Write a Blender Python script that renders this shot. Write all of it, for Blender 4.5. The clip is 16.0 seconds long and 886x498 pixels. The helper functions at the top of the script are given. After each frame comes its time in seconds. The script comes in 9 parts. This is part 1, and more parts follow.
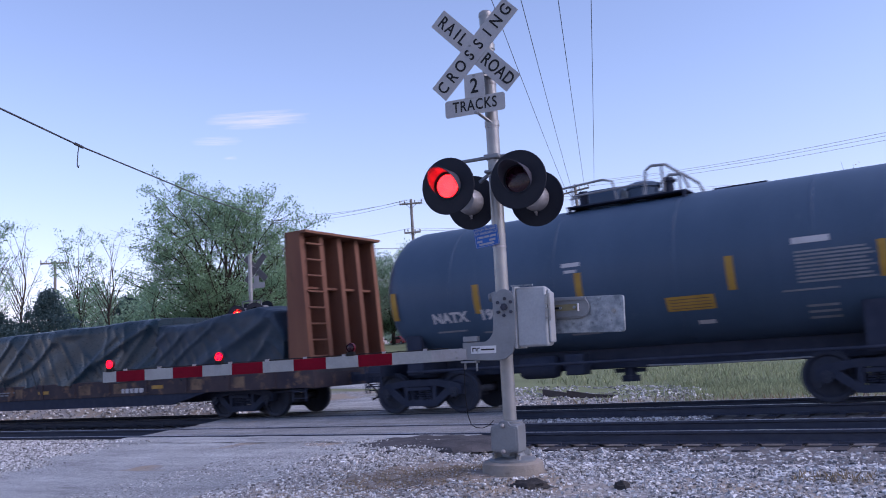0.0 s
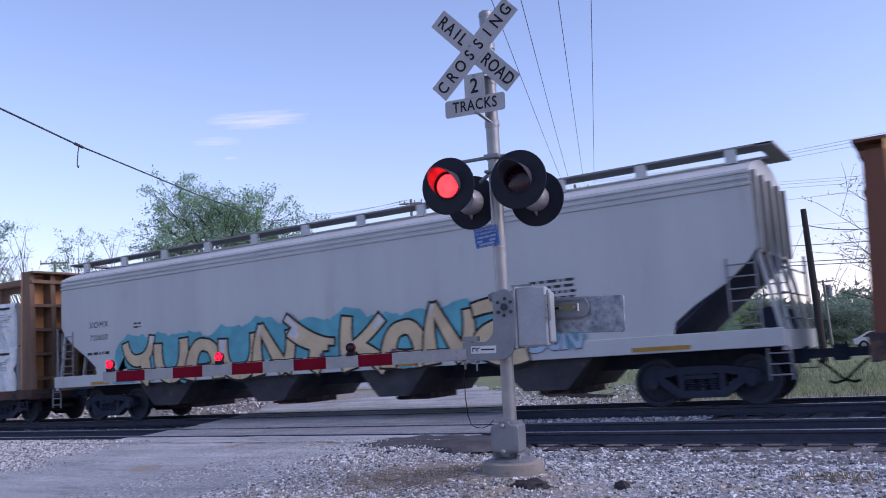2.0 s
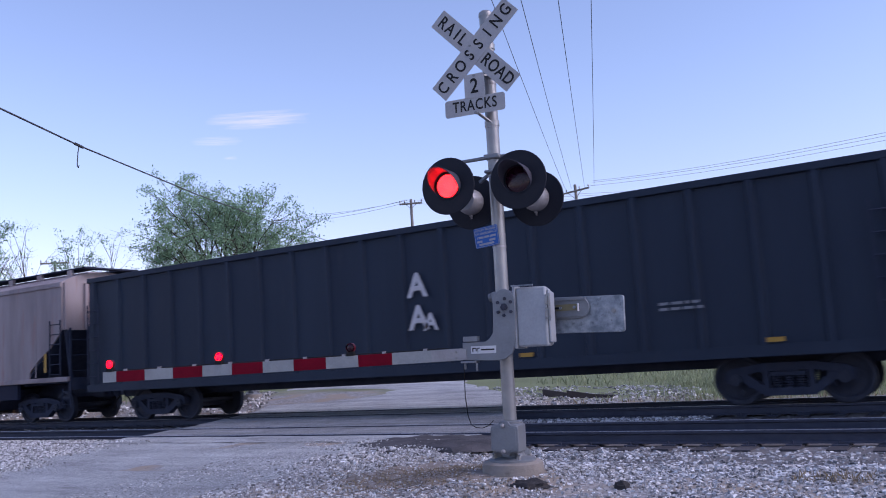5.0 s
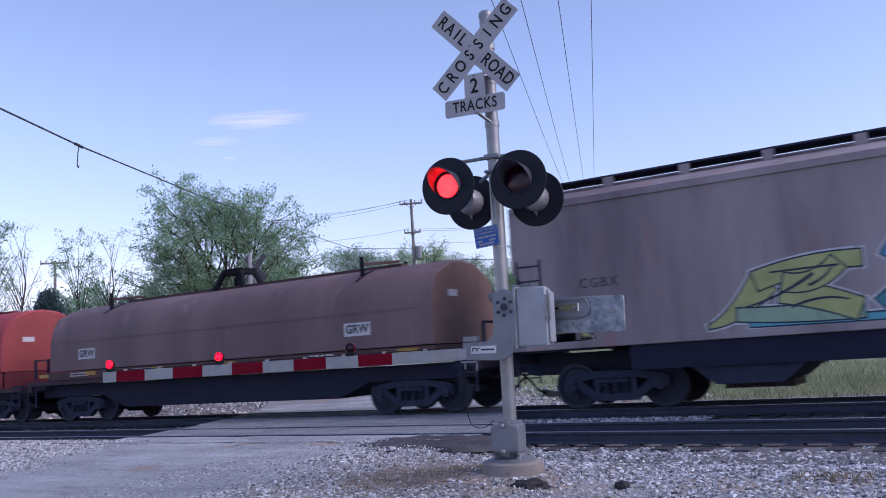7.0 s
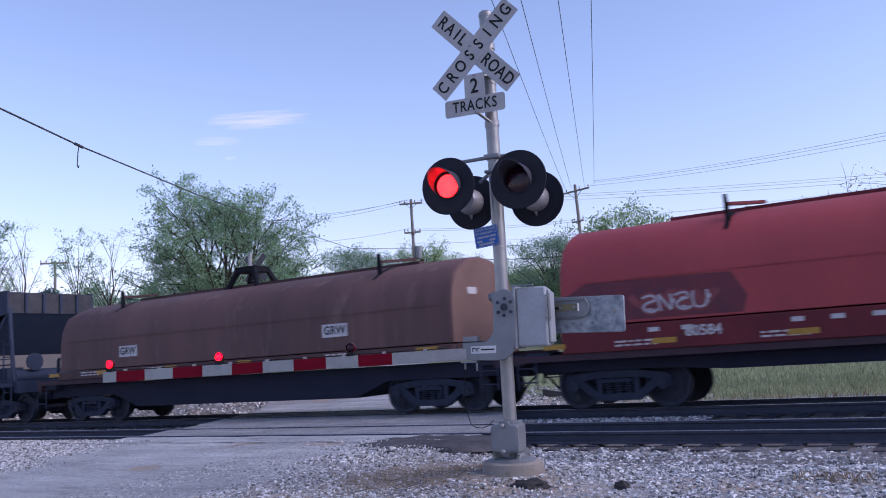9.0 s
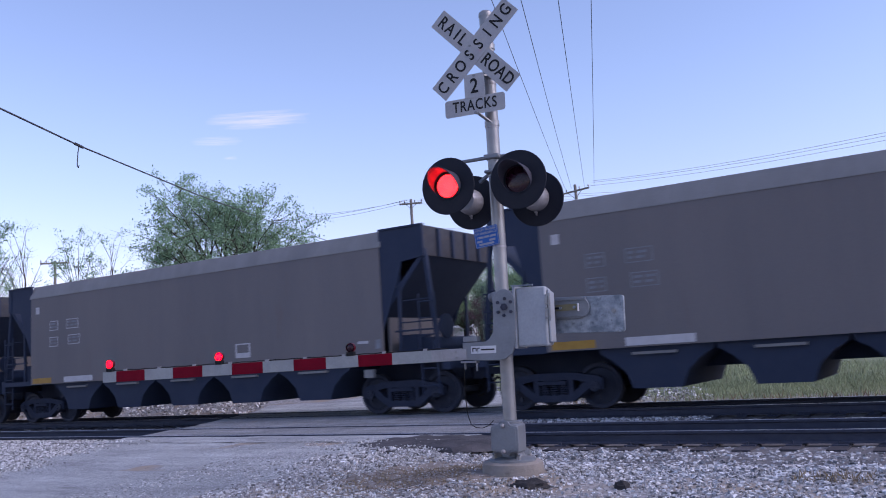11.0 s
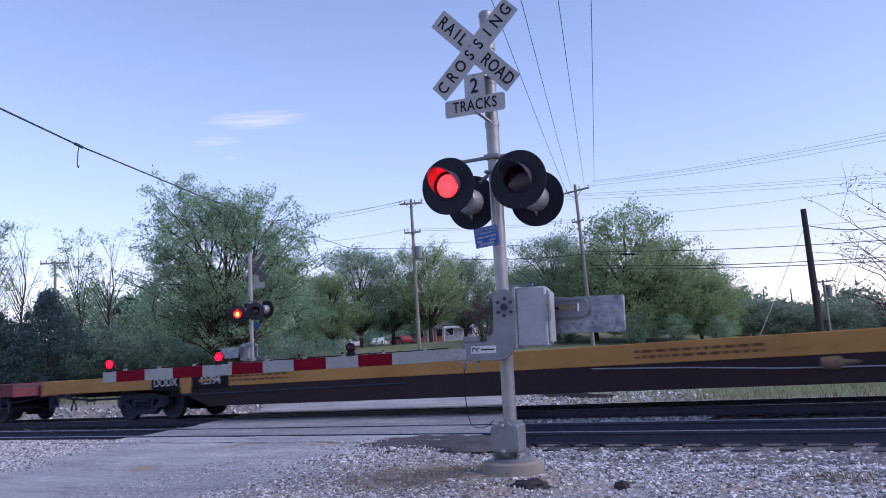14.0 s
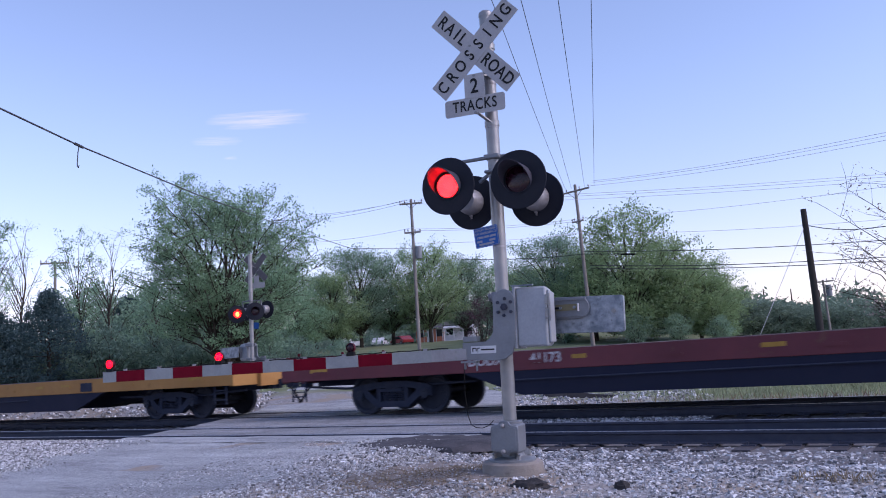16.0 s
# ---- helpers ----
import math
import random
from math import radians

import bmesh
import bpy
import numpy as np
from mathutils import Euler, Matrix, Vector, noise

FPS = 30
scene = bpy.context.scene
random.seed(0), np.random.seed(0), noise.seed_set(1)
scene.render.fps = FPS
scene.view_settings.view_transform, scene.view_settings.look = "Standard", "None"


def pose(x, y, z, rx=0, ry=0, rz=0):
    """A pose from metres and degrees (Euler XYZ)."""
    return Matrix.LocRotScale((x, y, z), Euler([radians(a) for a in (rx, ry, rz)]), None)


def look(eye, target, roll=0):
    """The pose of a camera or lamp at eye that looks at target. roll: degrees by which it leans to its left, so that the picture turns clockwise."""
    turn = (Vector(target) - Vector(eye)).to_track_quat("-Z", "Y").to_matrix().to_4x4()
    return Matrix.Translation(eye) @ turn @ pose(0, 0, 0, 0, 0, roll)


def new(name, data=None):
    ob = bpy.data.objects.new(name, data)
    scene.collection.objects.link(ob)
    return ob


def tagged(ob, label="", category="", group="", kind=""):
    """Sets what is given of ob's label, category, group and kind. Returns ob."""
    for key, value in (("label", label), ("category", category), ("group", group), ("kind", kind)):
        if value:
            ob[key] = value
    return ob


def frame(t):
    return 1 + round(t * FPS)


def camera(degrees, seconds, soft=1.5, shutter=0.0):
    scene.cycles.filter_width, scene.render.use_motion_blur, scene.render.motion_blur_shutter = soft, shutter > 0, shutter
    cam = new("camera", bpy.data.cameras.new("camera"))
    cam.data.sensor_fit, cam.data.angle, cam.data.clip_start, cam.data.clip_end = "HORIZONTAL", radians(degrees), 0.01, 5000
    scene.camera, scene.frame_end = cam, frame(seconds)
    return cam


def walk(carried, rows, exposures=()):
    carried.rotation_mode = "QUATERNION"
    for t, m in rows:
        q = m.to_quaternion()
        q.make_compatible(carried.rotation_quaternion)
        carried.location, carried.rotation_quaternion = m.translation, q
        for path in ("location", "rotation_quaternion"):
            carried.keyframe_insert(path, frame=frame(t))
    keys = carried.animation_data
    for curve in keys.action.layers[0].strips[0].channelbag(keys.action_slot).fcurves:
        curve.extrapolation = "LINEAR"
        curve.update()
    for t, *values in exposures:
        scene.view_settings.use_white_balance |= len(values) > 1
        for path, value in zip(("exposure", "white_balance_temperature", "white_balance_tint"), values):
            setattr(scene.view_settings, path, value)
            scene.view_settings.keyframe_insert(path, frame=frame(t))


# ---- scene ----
# ---- camera: stands still beside the crossing ----
EYE = Vector((0, 0, 1.155))
AIM = EYE + Vector((-0.51738, 0.84606, 0.12861))
cam = camera(55.09, 16.0, soft=1.0, shutter=0.15)
walk(cam, [(0, look(EYE, AIM, -3.609)), (16.0, look(EYE, AIM, -3.609))],
     exposures=[(0, 0.91, 6520, 33), (16.0, 0.91, 6520, 33)])

# ---- sky and sun: clear dusk, soft light ----
SUN_AZ, SUN_EL = radians(78), radians(37)
world = bpy.data.worlds.new("dusk_sky")
scene.world = world
world.use_nodes = True
wn, wl = world.node_tree.nodes, world.node_tree.links
sky = wn.new("ShaderNodeTexSky")
sky.sky_type, sky.sun_disc = "NISHITA", False
sky.sun_elevation, sky.sun_rotation = SUN_EL, SUN_AZ
sky.air_density, sky.dust_density, sky.ozone_density = 1.0, 0.3, 2.2
sky_z = wn.new("ShaderNodeSeparateXYZ")
wl.new(wn.new("ShaderNodeTexCoord").outputs["Generated"], sky_z.inputs[0])
low = wn.new("ShaderNodeMapRange")
low.interpolation_type = "SMOOTHSTEP"
low.inputs[1].default_value, low.inputs[2].default_value, low.inputs[3].default_value, low.inputs[4].default_value = 0.0, 0.32, 1.0, 0.0
wl.new(sky_z.outputs[2], low.inputs[0])
dusk = wn.new("ShaderNodeMix")
dusk.data_type, dusk.blend_type = "RGBA", "MULTIPLY"
dusk.inputs[7].default_value = (0.92, 0.835, 0.90, 1)
wl.new(low.outputs[0], dusk.inputs[0])
wl.new(sky.outputs[0], dusk.inputs[6])
wl.new(dusk.outputs[2], wn["Background"].inputs[0])
wn["Background"].inputs[1].default_value = 0.12
sun_data = bpy.data.lights.new("sun", "SUN")
sun_data.energy, sun_data.angle, sun_data.color = 1.2, radians(40), (1.0, 0.97, 0.95)
sun_ob = new("sun", sun_data)
sun_dir = Vector((math.sin(SUN_AZ), math.cos(SUN_AZ), math.tan(SUN_EL)))
sun_ob.matrix_world = look(sun_dir * 50, (0, 0, 0))


# ---- materials ----
def mat(name, c, c2=None, c3=None, s=2.0, rough=0.6, metal=0.0, bump=0.15, fine=40.0, stain=0.6,
        streak=False, vary=0.0, emit=0.0, island=0.0, spec=0.22):
    """Two scales of noise: broad tone c to c2, fine grain with bump, and stains of c3 above a threshold."""
    m = bpy.data.materials.new(name)
    m.use_nodes = True
    n, l = m.node_tree.nodes, m.node_tree.links
    b = n["Principled BSDF"]
    c2 = c2 or tuple(x * 0.75 for x in c)
    co = n.new("ShaderNodeTexCoord").outputs["Object"]
    if streak:
        mp = n.new("ShaderNodeMapping")
        mp.inputs["Scale"].default_value = (1, 1, 0.18)
        l.new(co, mp.inputs[0])
        co_s = mp.outputs[0]
    else:
        co_s = co

    def tex(scale, detail, src, rough_=0.6):
        t = n.new("ShaderNodeTexNoise")
        t.inputs["Scale"].default_value, t.inputs["Detail"].default_value = scale, detail
        t.inputs["Roughness"].default_value = rough_
        l.new(src, t.inputs["Vector"])
        return t.outputs["Fac"]

    def mix(fac, a, bb, kind="MIX"):
        x = n.new("ShaderNodeMix")
        x.data_type, x.blend_type = "RGBA", kind
        for sock, val in ((0, fac), (6, a), (7, bb)):
            if isinstance(val, (int, float)):
                x.inputs[sock].default_value = val
            elif isinstance(val, tuple):
                x.inputs[sock].default_value = (*val, 1)
            else:
                l.new(val, x.inputs[sock])
        return x.outputs[2]

    def span(src, lo, hi, to0=0.0, to1=1.0):
        r = n.new("ShaderNodeMapRange")
        for k, val in enumerate((lo, hi, to0, to1)):
            r.inputs[k + 1].default_value = val
        l.new(src, r.inputs[0])
        return r.outputs[0]

    col = mix(span(tex(s, 5, co_s), 0.35, 0.68), c, c2)
    grain = tex(fine, 4, co, 0.7)
    if c3:
        col = mix(span(tex(s * 1.7 + 0.3, 8, co_s, 0.7), stain, stain + 0.14), col, c3)
    col = mix(span(grain, 0.25, 0.75, 0.0, 1.0), mix(1.0, col, (0.82, 0.82, 0.82), "MULTIPLY"), col)
    if vary:
        info = n.new("ShaderNodeObjectInfo").outputs["Random"]
        hs = n.new("ShaderNodeHueSaturation")
        l.new(span(info, 0, 1, 1 - vary, 1 + vary), hs.inputs["Value"])
        l.new(col, hs.inputs["Color"])
        col = hs.outputs[0]
    if island:
        geo = n.new("ShaderNodeNewGeometry").outputs["Random Per Island"]
        hs = n.new("ShaderNodeHueSaturation")
        l.new(span(geo, 0, 1, 1 - island, 1 + island), hs.inputs["Value"])
        l.new(col, hs.inputs["Color"])
        col = hs.outputs[0]
    l.new(col, b.inputs["Base Color"])
    l.new(span(grain, 0.3, 0.7, max(0.05, rough - 0.1), min(1, rough + 0.1)), b.inputs["Roughness"])
    b.inputs["Metallic"].default_value = metal
    b.inputs["Specular IOR Level"].default_value = spec
    if bump:
        bp = n.new("ShaderNodeBump")
        bp.inputs["Strength"].default_value, bp.inputs["Distance"].default_value = bump, 0.02
        l.new(grain, bp.inputs["Height"])
        l.new(bp.outputs[0], b.inputs["Normal"])
    if emit:
        b.inputs["Emission Color"].default_value = (*c, 1)
        b.inputs["Emission Strength"].default_value = emit
    return m


def leafy(name, c, c2, island=0.35):
    """Leaf material: two greens by broad noise, a shade of its own for each leaf, thin enough to let light through."""
    m = mat(name, c, c2, s=0.5, rough=0.7, bump=0, fine=6, island=island, spec=0.2)
    n, l = m.node_tree.nodes, m.node_tree.links
    b, out = n["Principled BSDF"], n["Material Output"]
    tr = n.new("ShaderNodeBsdfTranslucent")
    l.new(b.inputs["Base Color"].links[0].from_socket, tr.inputs[0])
    mx = n.new("ShaderNodeMixShader")
    mx.inputs[0].default_value = 0.45
    l.new(b.outputs[0], mx.inputs[1])
    l.new(tr.outputs[0], mx.inputs[2])
    l.new(mx.outputs[0], out.inputs[0])
    return m


GALV = mat("galvanised_steel", (0.32, 0.33, 0.33), (0.25, 0.255, 0.265), (0.22, 0.2, 0.19), s=5, rough=0.45, metal=0.6, bump=0.06, stain=0.66)
GREY_PAINT = mat("grey_paint", (0.215, 0.238, 0.262), (0.175, 0.195, 0.218), (0.13, 0.125, 0.122), s=4, rough=0.45, metal=0.3, bump=0.05, stain=0.68)
SIGN_WHITE = mat("sign_sheeting", (0.40, 0.41, 0.42), (0.34, 0.35, 0.365), s=3, rough=0.4, bump=0.03)
LABEL_WHITE = mat("white_label", (0.62, 0.64, 0.66), (0.56, 0.58, 0.6), s=6, rough=0.5, bump=0)
SIGN_BLUE = mat("blue_sign", (0.018, 0.12, 0.42), (0.015, 0.10, 0.36), s=5, rough=0.4, bump=0.02)
PRINT_WHITE = mat("white_print", (0.34, 0.38, 0.45), rough=0.5, bump=0)
BLACK_PRINT = mat("black_print", (0.012, 0.012, 0.014), rough=0.5, bump=0)
LAMP_BLACK = mat("lamp_black", (0.009, 0.012, 0.021), (0.012, 0.015, 0.025), s=6, rough=0.6, bump=0.04, spec=0.22)
HOOD_BLACK = mat("hood_enamel", (0.062, 0.062, 0.084), (0.054, 0.054, 0.074), s=6, rough=0.55, bump=0.04)
ALU = mat("cast_aluminium", (0.34, 0.34, 0.355), (0.27, 0.27, 0.285), s=7, rough=0.5, metal=0.4, bump=0.05)
RED_GLASS = mat("dark_red_lens", (0.022, 0.002, 0.012), (0.016, 0.002, 0.009), s=8, rough=0.22, bump=0.01, spec=0.35)
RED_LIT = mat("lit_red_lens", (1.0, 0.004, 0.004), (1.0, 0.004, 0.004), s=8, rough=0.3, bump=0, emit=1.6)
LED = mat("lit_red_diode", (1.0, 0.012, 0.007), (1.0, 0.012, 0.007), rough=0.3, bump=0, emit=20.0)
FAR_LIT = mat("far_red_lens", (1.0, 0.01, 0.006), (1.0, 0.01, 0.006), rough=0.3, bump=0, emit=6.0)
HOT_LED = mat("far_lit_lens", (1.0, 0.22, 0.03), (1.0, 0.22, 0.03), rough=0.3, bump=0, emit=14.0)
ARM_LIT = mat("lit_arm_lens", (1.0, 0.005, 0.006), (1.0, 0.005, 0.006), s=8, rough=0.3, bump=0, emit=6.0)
RED_SHELL = mat("red_lamp_shell", (0.10, 0.006, 0.014), (0.07, 0.005, 0.011), s=8, rough=0.35, bump=0.02)
RED_TAPE = mat("red_reflective_tape", (0.17, 0.004, 0.016), (0.14, 0.003, 0.013), s=6, rough=0.5, bump=0.02, spec=0.06)
WHITE_TAPE = mat("white_reflective_tape", (0.29, 0.315, 0.32), (0.24, 0.26, 0.27), (0.20, 0.21, 0.215), s=6, rough=0.4, bump=0.02)
CONCRETE = mat("concrete", (0.30, 0.28, 0.26), (0.22, 0.20, 0.18), (0.13, 0.12, 0.11), s=5, rough=0.9, bump=0.5, fine=30)
ASPHALT = mat("worn_asphalt", (0.41, 0.435, 0.445), (0.295, 0.313, 0.328), (0.21, 0.217, 0.228), s=0.55, rough=0.92, bump=1.0, fine=55, stain=0.58)
TIMBER = mat("tie_timber", (0.08, 0.078, 0.088), (0.055, 0.054, 0.062), (0.14, 0.135, 0.14), s=4, rough=0.9, bump=0.5, fine=25, vary=0.25)
RAIL = mat("rail_steel_side", (0.055, 0.064, 0.092), (0.042, 0.05, 0.076), (0.072, 0.072, 0.084), s=6, rough=0.75, metal=0.1, bump=0.15)
RAILTOP = mat("polished_rail_head", (0.55, 0.55, 0.58), (0.34, 0.34, 0.36), s=9, rough=0.3, metal=0.9, bump=0.02)
BALLAST = mat("ballast_bed", (0.19, 0.185, 0.19), (0.12, 0.118, 0.125), (0.28, 0.275, 0.27), s=3, rough=0.95, bump=0.9, fine=22)
STONE = mat("crushed_stone", (0.49, 0.505, 0.525), (0.30, 0.305, 0.31), (0.66, 0.68, 0.69), s=9, rough=0.9, bump=0.3, fine=60, island=0.72)
WOOD_POLE = mat("weathered_pole", (0.27, 0.25, 0.235), (0.19, 0.175, 0.165), s=3, rough=0.9, bump=0.4, fine=20, streak=True)
DARK_POLE = mat("dark_creosote_pole", (0.045, 0.042, 0.042), (0.03, 0.028, 0.028), s=3, rough=0.9, bump=0.4, fine=20, streak=True)
WIRE = mat("weathered_wire", (0.07, 0.074, 0.085), rough=0.6, bump=0)
WIRE_PALE = mat("aluminium_wire", (0.6, 0.6, 0.66), rough=0.5, bump=0)
RUBBER = mat("black_rubber", (0.015, 0.015, 0.016), rough=0.8, bump=0.1)
BARK = mat("bark", (0.07, 0.058, 0.048), (0.045, 0.038, 0.033), s=5, rough=0.95, bump=0.6, fine=25, streak=True)


# ---- mesh building ----
class Geo:
    def __init__(self):
        self.v, self.f = [], []

    def add(self, vs, fs):
        k = len(self.v)
        self.v += [tuple(p) for p in vs]
        self.f += [tuple(i + k for i in q) for q in fs]
        return self

    def box(self, x0, x1, y0, y1, z0, z1, m=None):
        vs = [Vector((x, y, z)) for z in (z0, z1) for y in (y0, y1) for x in (x0, x1)]
        if m is not None:
            vs = [m @ p for p in vs]
        return self.add(vs, [(0, 2, 3, 1), (4, 5, 7, 6), (0, 1, 5, 4), (2, 6, 7, 3), (0, 4, 6, 2), (1, 3, 7, 5)])

    def cyl(self, p, q, r, r2=None, n=14, caps=True):
        p, q = Vector(p), Vector(q)
        r2 = r if r2 is None else r2
        turn = (q - p).to_track_quat("Z", "Y").to_matrix()
        vs = []
        for c, rr in ((p, r), (q, r2)):
            vs += [c + turn @ Vector((rr * math.cos(6.28319 * i / n), rr * math.sin(6.28319 * i / n), 0)) for i in range(n)]
        fs = [(i, (i + 1) % n, n + (i + 1) % n, n + i) for i in range(n)]
        if caps:
            fs += [tuple(range(n - 1, -1, -1)), tuple(range(n, 2 * n))]
        return self.add(vs, fs)

    def lathe(self, p, q, prof, n=24):
        """prof: (radius, way along p to q in metres)."""
        p, q = Vector(p), Vector(q)
        turn = (q - p).to_track_quat("Z", "Y").to_matrix()
        vs, fs = [], []
        for r, h in prof:
            vs += [p + turn @ Vector((r * math.cos(6.28319 * i / n), r * math.sin(6.28319 * i / n), h)) for i in range(n)]
        for j in range(len(prof) - 1):
            fs += [(j * n + i, j * n + (i + 1) % n, (j + 1) * n + (i + 1) % n, (j + 1) * n + i) for i in range(n)]
        return self.add(vs, fs)

    def prism(self, pts, axis, a, b):
        """pts in the plane across the axis ('x': y, z; 'y': x, z; 'z': x, y), drawn out from a to b."""
        def at(p, d):
            return {"x": (d, p[0], p[1]), "y": (p[0], d, p[1]), "z": (p[0], p[1], d)}[axis]
        n = len(pts)
        return self.add([at(p, a) for p in pts] + [at(p, b) for p in pts],
                        [tuple(range(n)), tuple(range(2 * n - 1, n - 1, -1))]
                        + [(i, n + i, n + (i + 1) % n, (i + 1) % n) for i in range(n)])

    def bar(self, p, q, w, h, up=(0, 0, 1)):
        """A square bar from p to q, w wide and h high."""
        p, q = Vector(p), Vector(q)
        d = (q - p).normalized()
        s = d.cross(Vector(up)).normalized() * (w / 2)
        u = s.cross(d).normalized() * (h / 2)
        vs = [c + i * s + j * u for c in (p, q) for i, j in ((-1, -1), (1, -1), (1, 1), (-1, 1))]
        return self.add(vs, [(0, 1, 2, 3), (7, 6, 5, 4), (0, 4, 5, 1), (1, 5, 6, 2), (2, 6, 7, 3), (3, 7, 4, 0)])

    def tube(self, pts, r, n=6):
        pts = [Vector(p) for p in pts]
        vs, fs = [], []
        for k, p in enumerate(pts):
            d = (pts[min(k + 1, len(pts) - 1)] - pts[max(k - 1, 0)]).normalized()
            s = d.cross(Vector((0.13, 0.21, 0.97))).normalized()
            u = s.cross(d)
            rr = r[k] if isinstance(r, (list, tuple)) else r
            vs += [p + rr * (s * math.cos(6.28319 * i / n) + u * math.sin(6.28319 * i / n)) for i in range(n)]
        for k in range(len(pts) - 1):
            fs += [(k * n + i, k * n + (i + 1) % n, (k + 1) * n + (i + 1) % n, (k + 1) * n + i) for i in range(n)]
        fs += [tuple(range(n)), tuple(range(len(vs) - 1, len(vs) - n - 1, -1))]
        return self.add(vs, fs)

    def mesh(self, name, material, smooth=35):
        me = bpy.data.meshes.new(name)
        me.from_pydata([tuple(p) for p in self.v], [], self.f)
        bm = bmesh.new()
        bm.from_mesh(me)
        bmesh.ops.recalc_face_normals(bm, faces=bm.faces)
        bm.to_mesh(me)
        bm.free()
        me.materials.append(material)
        if smooth:
            me.shade_smooth()
            me.set_sharp_from_angle(angle=radians(smooth))
        return me


def part(name, g, material, parent=None, label="", m=None, bevel=0.0, smooth=35):
    """One mesh object, under a thing or a part of it."""
    me = g.mesh(name, material, smooth) if isinstance(g, Geo) else g
    ob = new(name, me)
    ob.parent = parent
    if m is not None:
        ob.matrix_basis = m
    if bevel:
        b = ob.modifiers.new("rounded_edges", "BEVEL")
        b.width, b.segments, b.limit_method = bevel, 2, "ANGLE"
    if label:
        ob["label"] = label
    return ob


def thing(name, label, category, m=None, group="", kind=""):
    ob = new(name)
    ob.empty_display_size = 0.2
    if m is not None:
        ob.matrix_basis = m
    return tagged(ob, label, category, group, kind)


def letters(text, size, material, parent, m, name="lettering", spacing=1.0, bold=0.0, depth=0.002):
    """Built-in font, turned into a mesh; m puts the text's centre, its face along local +z."""
    cu = bpy.data.curves.new(name, "FONT")
    cu.body, cu.size, cu.align_x, cu.align_y = text, size, "CENTER", "CENTER"
    cu.extrude, cu.offset, cu.space_character, cu.resolution_u = depth, bold, spacing, 4
    tmp = bpy.data.objects.new("tmp", cu)
    scene.collection.objects.link(tmp)
    me = bpy.data.meshes.new_from_object(tmp.evaluated_get(bpy.context.evaluated_depsgraph_get()))
    bpy.data.objects.remove(tmp)
    me.materials.clear()
    me.materials.append(material)
    ob = new(name, me)
    ob.parent = parent
    ob.matrix_basis = m
    return ob


def facing(x, y, z, wide=1.0):
    """Pose of writing on a face that looks towards local -y; wide below 1 makes it narrow."""
    return pose(x, y, z, 90, 0, 0) @ Matrix.Diagonal((wide, 1, 1, 1))
# ---- ground, road and tracks; x along the rails, z = 0 at the rail heads ----
RAIL_Y = (11.634, 13.139, 16.07, 17.575)
NEAR_C, FAR_C = 12.387, 16.822


def step(a, b, x):
    t = min(1.0, max(0.0, (x - a) / (b - a)))
    return t * t * (3 - 2 * t)


def ground_z(x, y):
    z = -0.15 + 0.04 * noise.noise((x * 0.25, y * 0.25, 1.7)) + 0.012 * noise.noise((x * 1.7, y * 1.7, 0.3))
    z -= 0.17 * step(9.0, 11, y) * (1 - step(19.2, 20.5, y))
    z -= 0.12 * step(19.2, 20.5, y) * step(-14, -6, x)
    z += 0.5 * step(18.5, 23, y) * step(-9, -20, x)
    z += 2.7 * step(24, 85, y - 0.25 * (x + 15) * step(-15, -60, x)) * step(0, -35, x)
    z -= 0.15 * step(30, 60, y) * step(-20, 0, x)
    z += 1.3 * step(90, 150, y) * step(-20, -60, x) + 0.3 * step(85, 100, y) * step(0, -35, x)
    z += 0.10 * step(1.5, 0.2, math.hypot(x + 4.35, y - 8.0))
    if y < 10.6:
        # the verge meets the road's edges
        cx, hw = road_mid(y)
        d = x - cx if x > cx else 0.0
        z += (road_z(y) - 0.004 - z) * (1 - step(hw, hw + 2.2, d))
    return z


def road_mid(y):
    """Centre line and half width of the road at that y."""
    pts = ((-30, -7.5, 5.0), (0, -9.9, 4.4), (6, -11.0, 4.0), (9, -11.3, 3.75), (11.6, -10.6, 4.1), (14, -11.6, 4.1),
           (18, -13.6, 4.2), (22, -16.2, 4.3), (26, -19.0, 4.0), (32, -23.2, 3.8), (45, -33, 3.6), (60, -47, 3.5))
    for (y0, x0, w0), (y1, x1, w1) in zip(pts, pts[1:]):
        if y <= y1:
            t = max(0, (y - y0) / (y1 - y0))
            return x0 + (x1 - x0) * t, w0 + (w1 - w0) * t
    return pts[-1][1:]


def road_z(y, x=0):
    if y < 10.5:
        return -0.02 - 0.13 * step(11, 5.5, y)
    if y < 19:
        return -0.015
    return max(-0.015 + 0.2 * step(19, 23, y), ground_z(x, y) + 0.04) if y > 24 else -0.015 + 0.25 * step(19, 24, y)


def steps_out(lo, hi, near_lo, near_hi, fine):
    out = [lo, lo * 0.5, lo * 0.25, lo * 0.12]
    x = near_lo
    while x < near_hi:
        out.append(x)
        x += fine
    out += [near_hi, near_hi * 1.6, near_hi * 2.6, hi * 0.4, hi]
    return sorted(set(out))


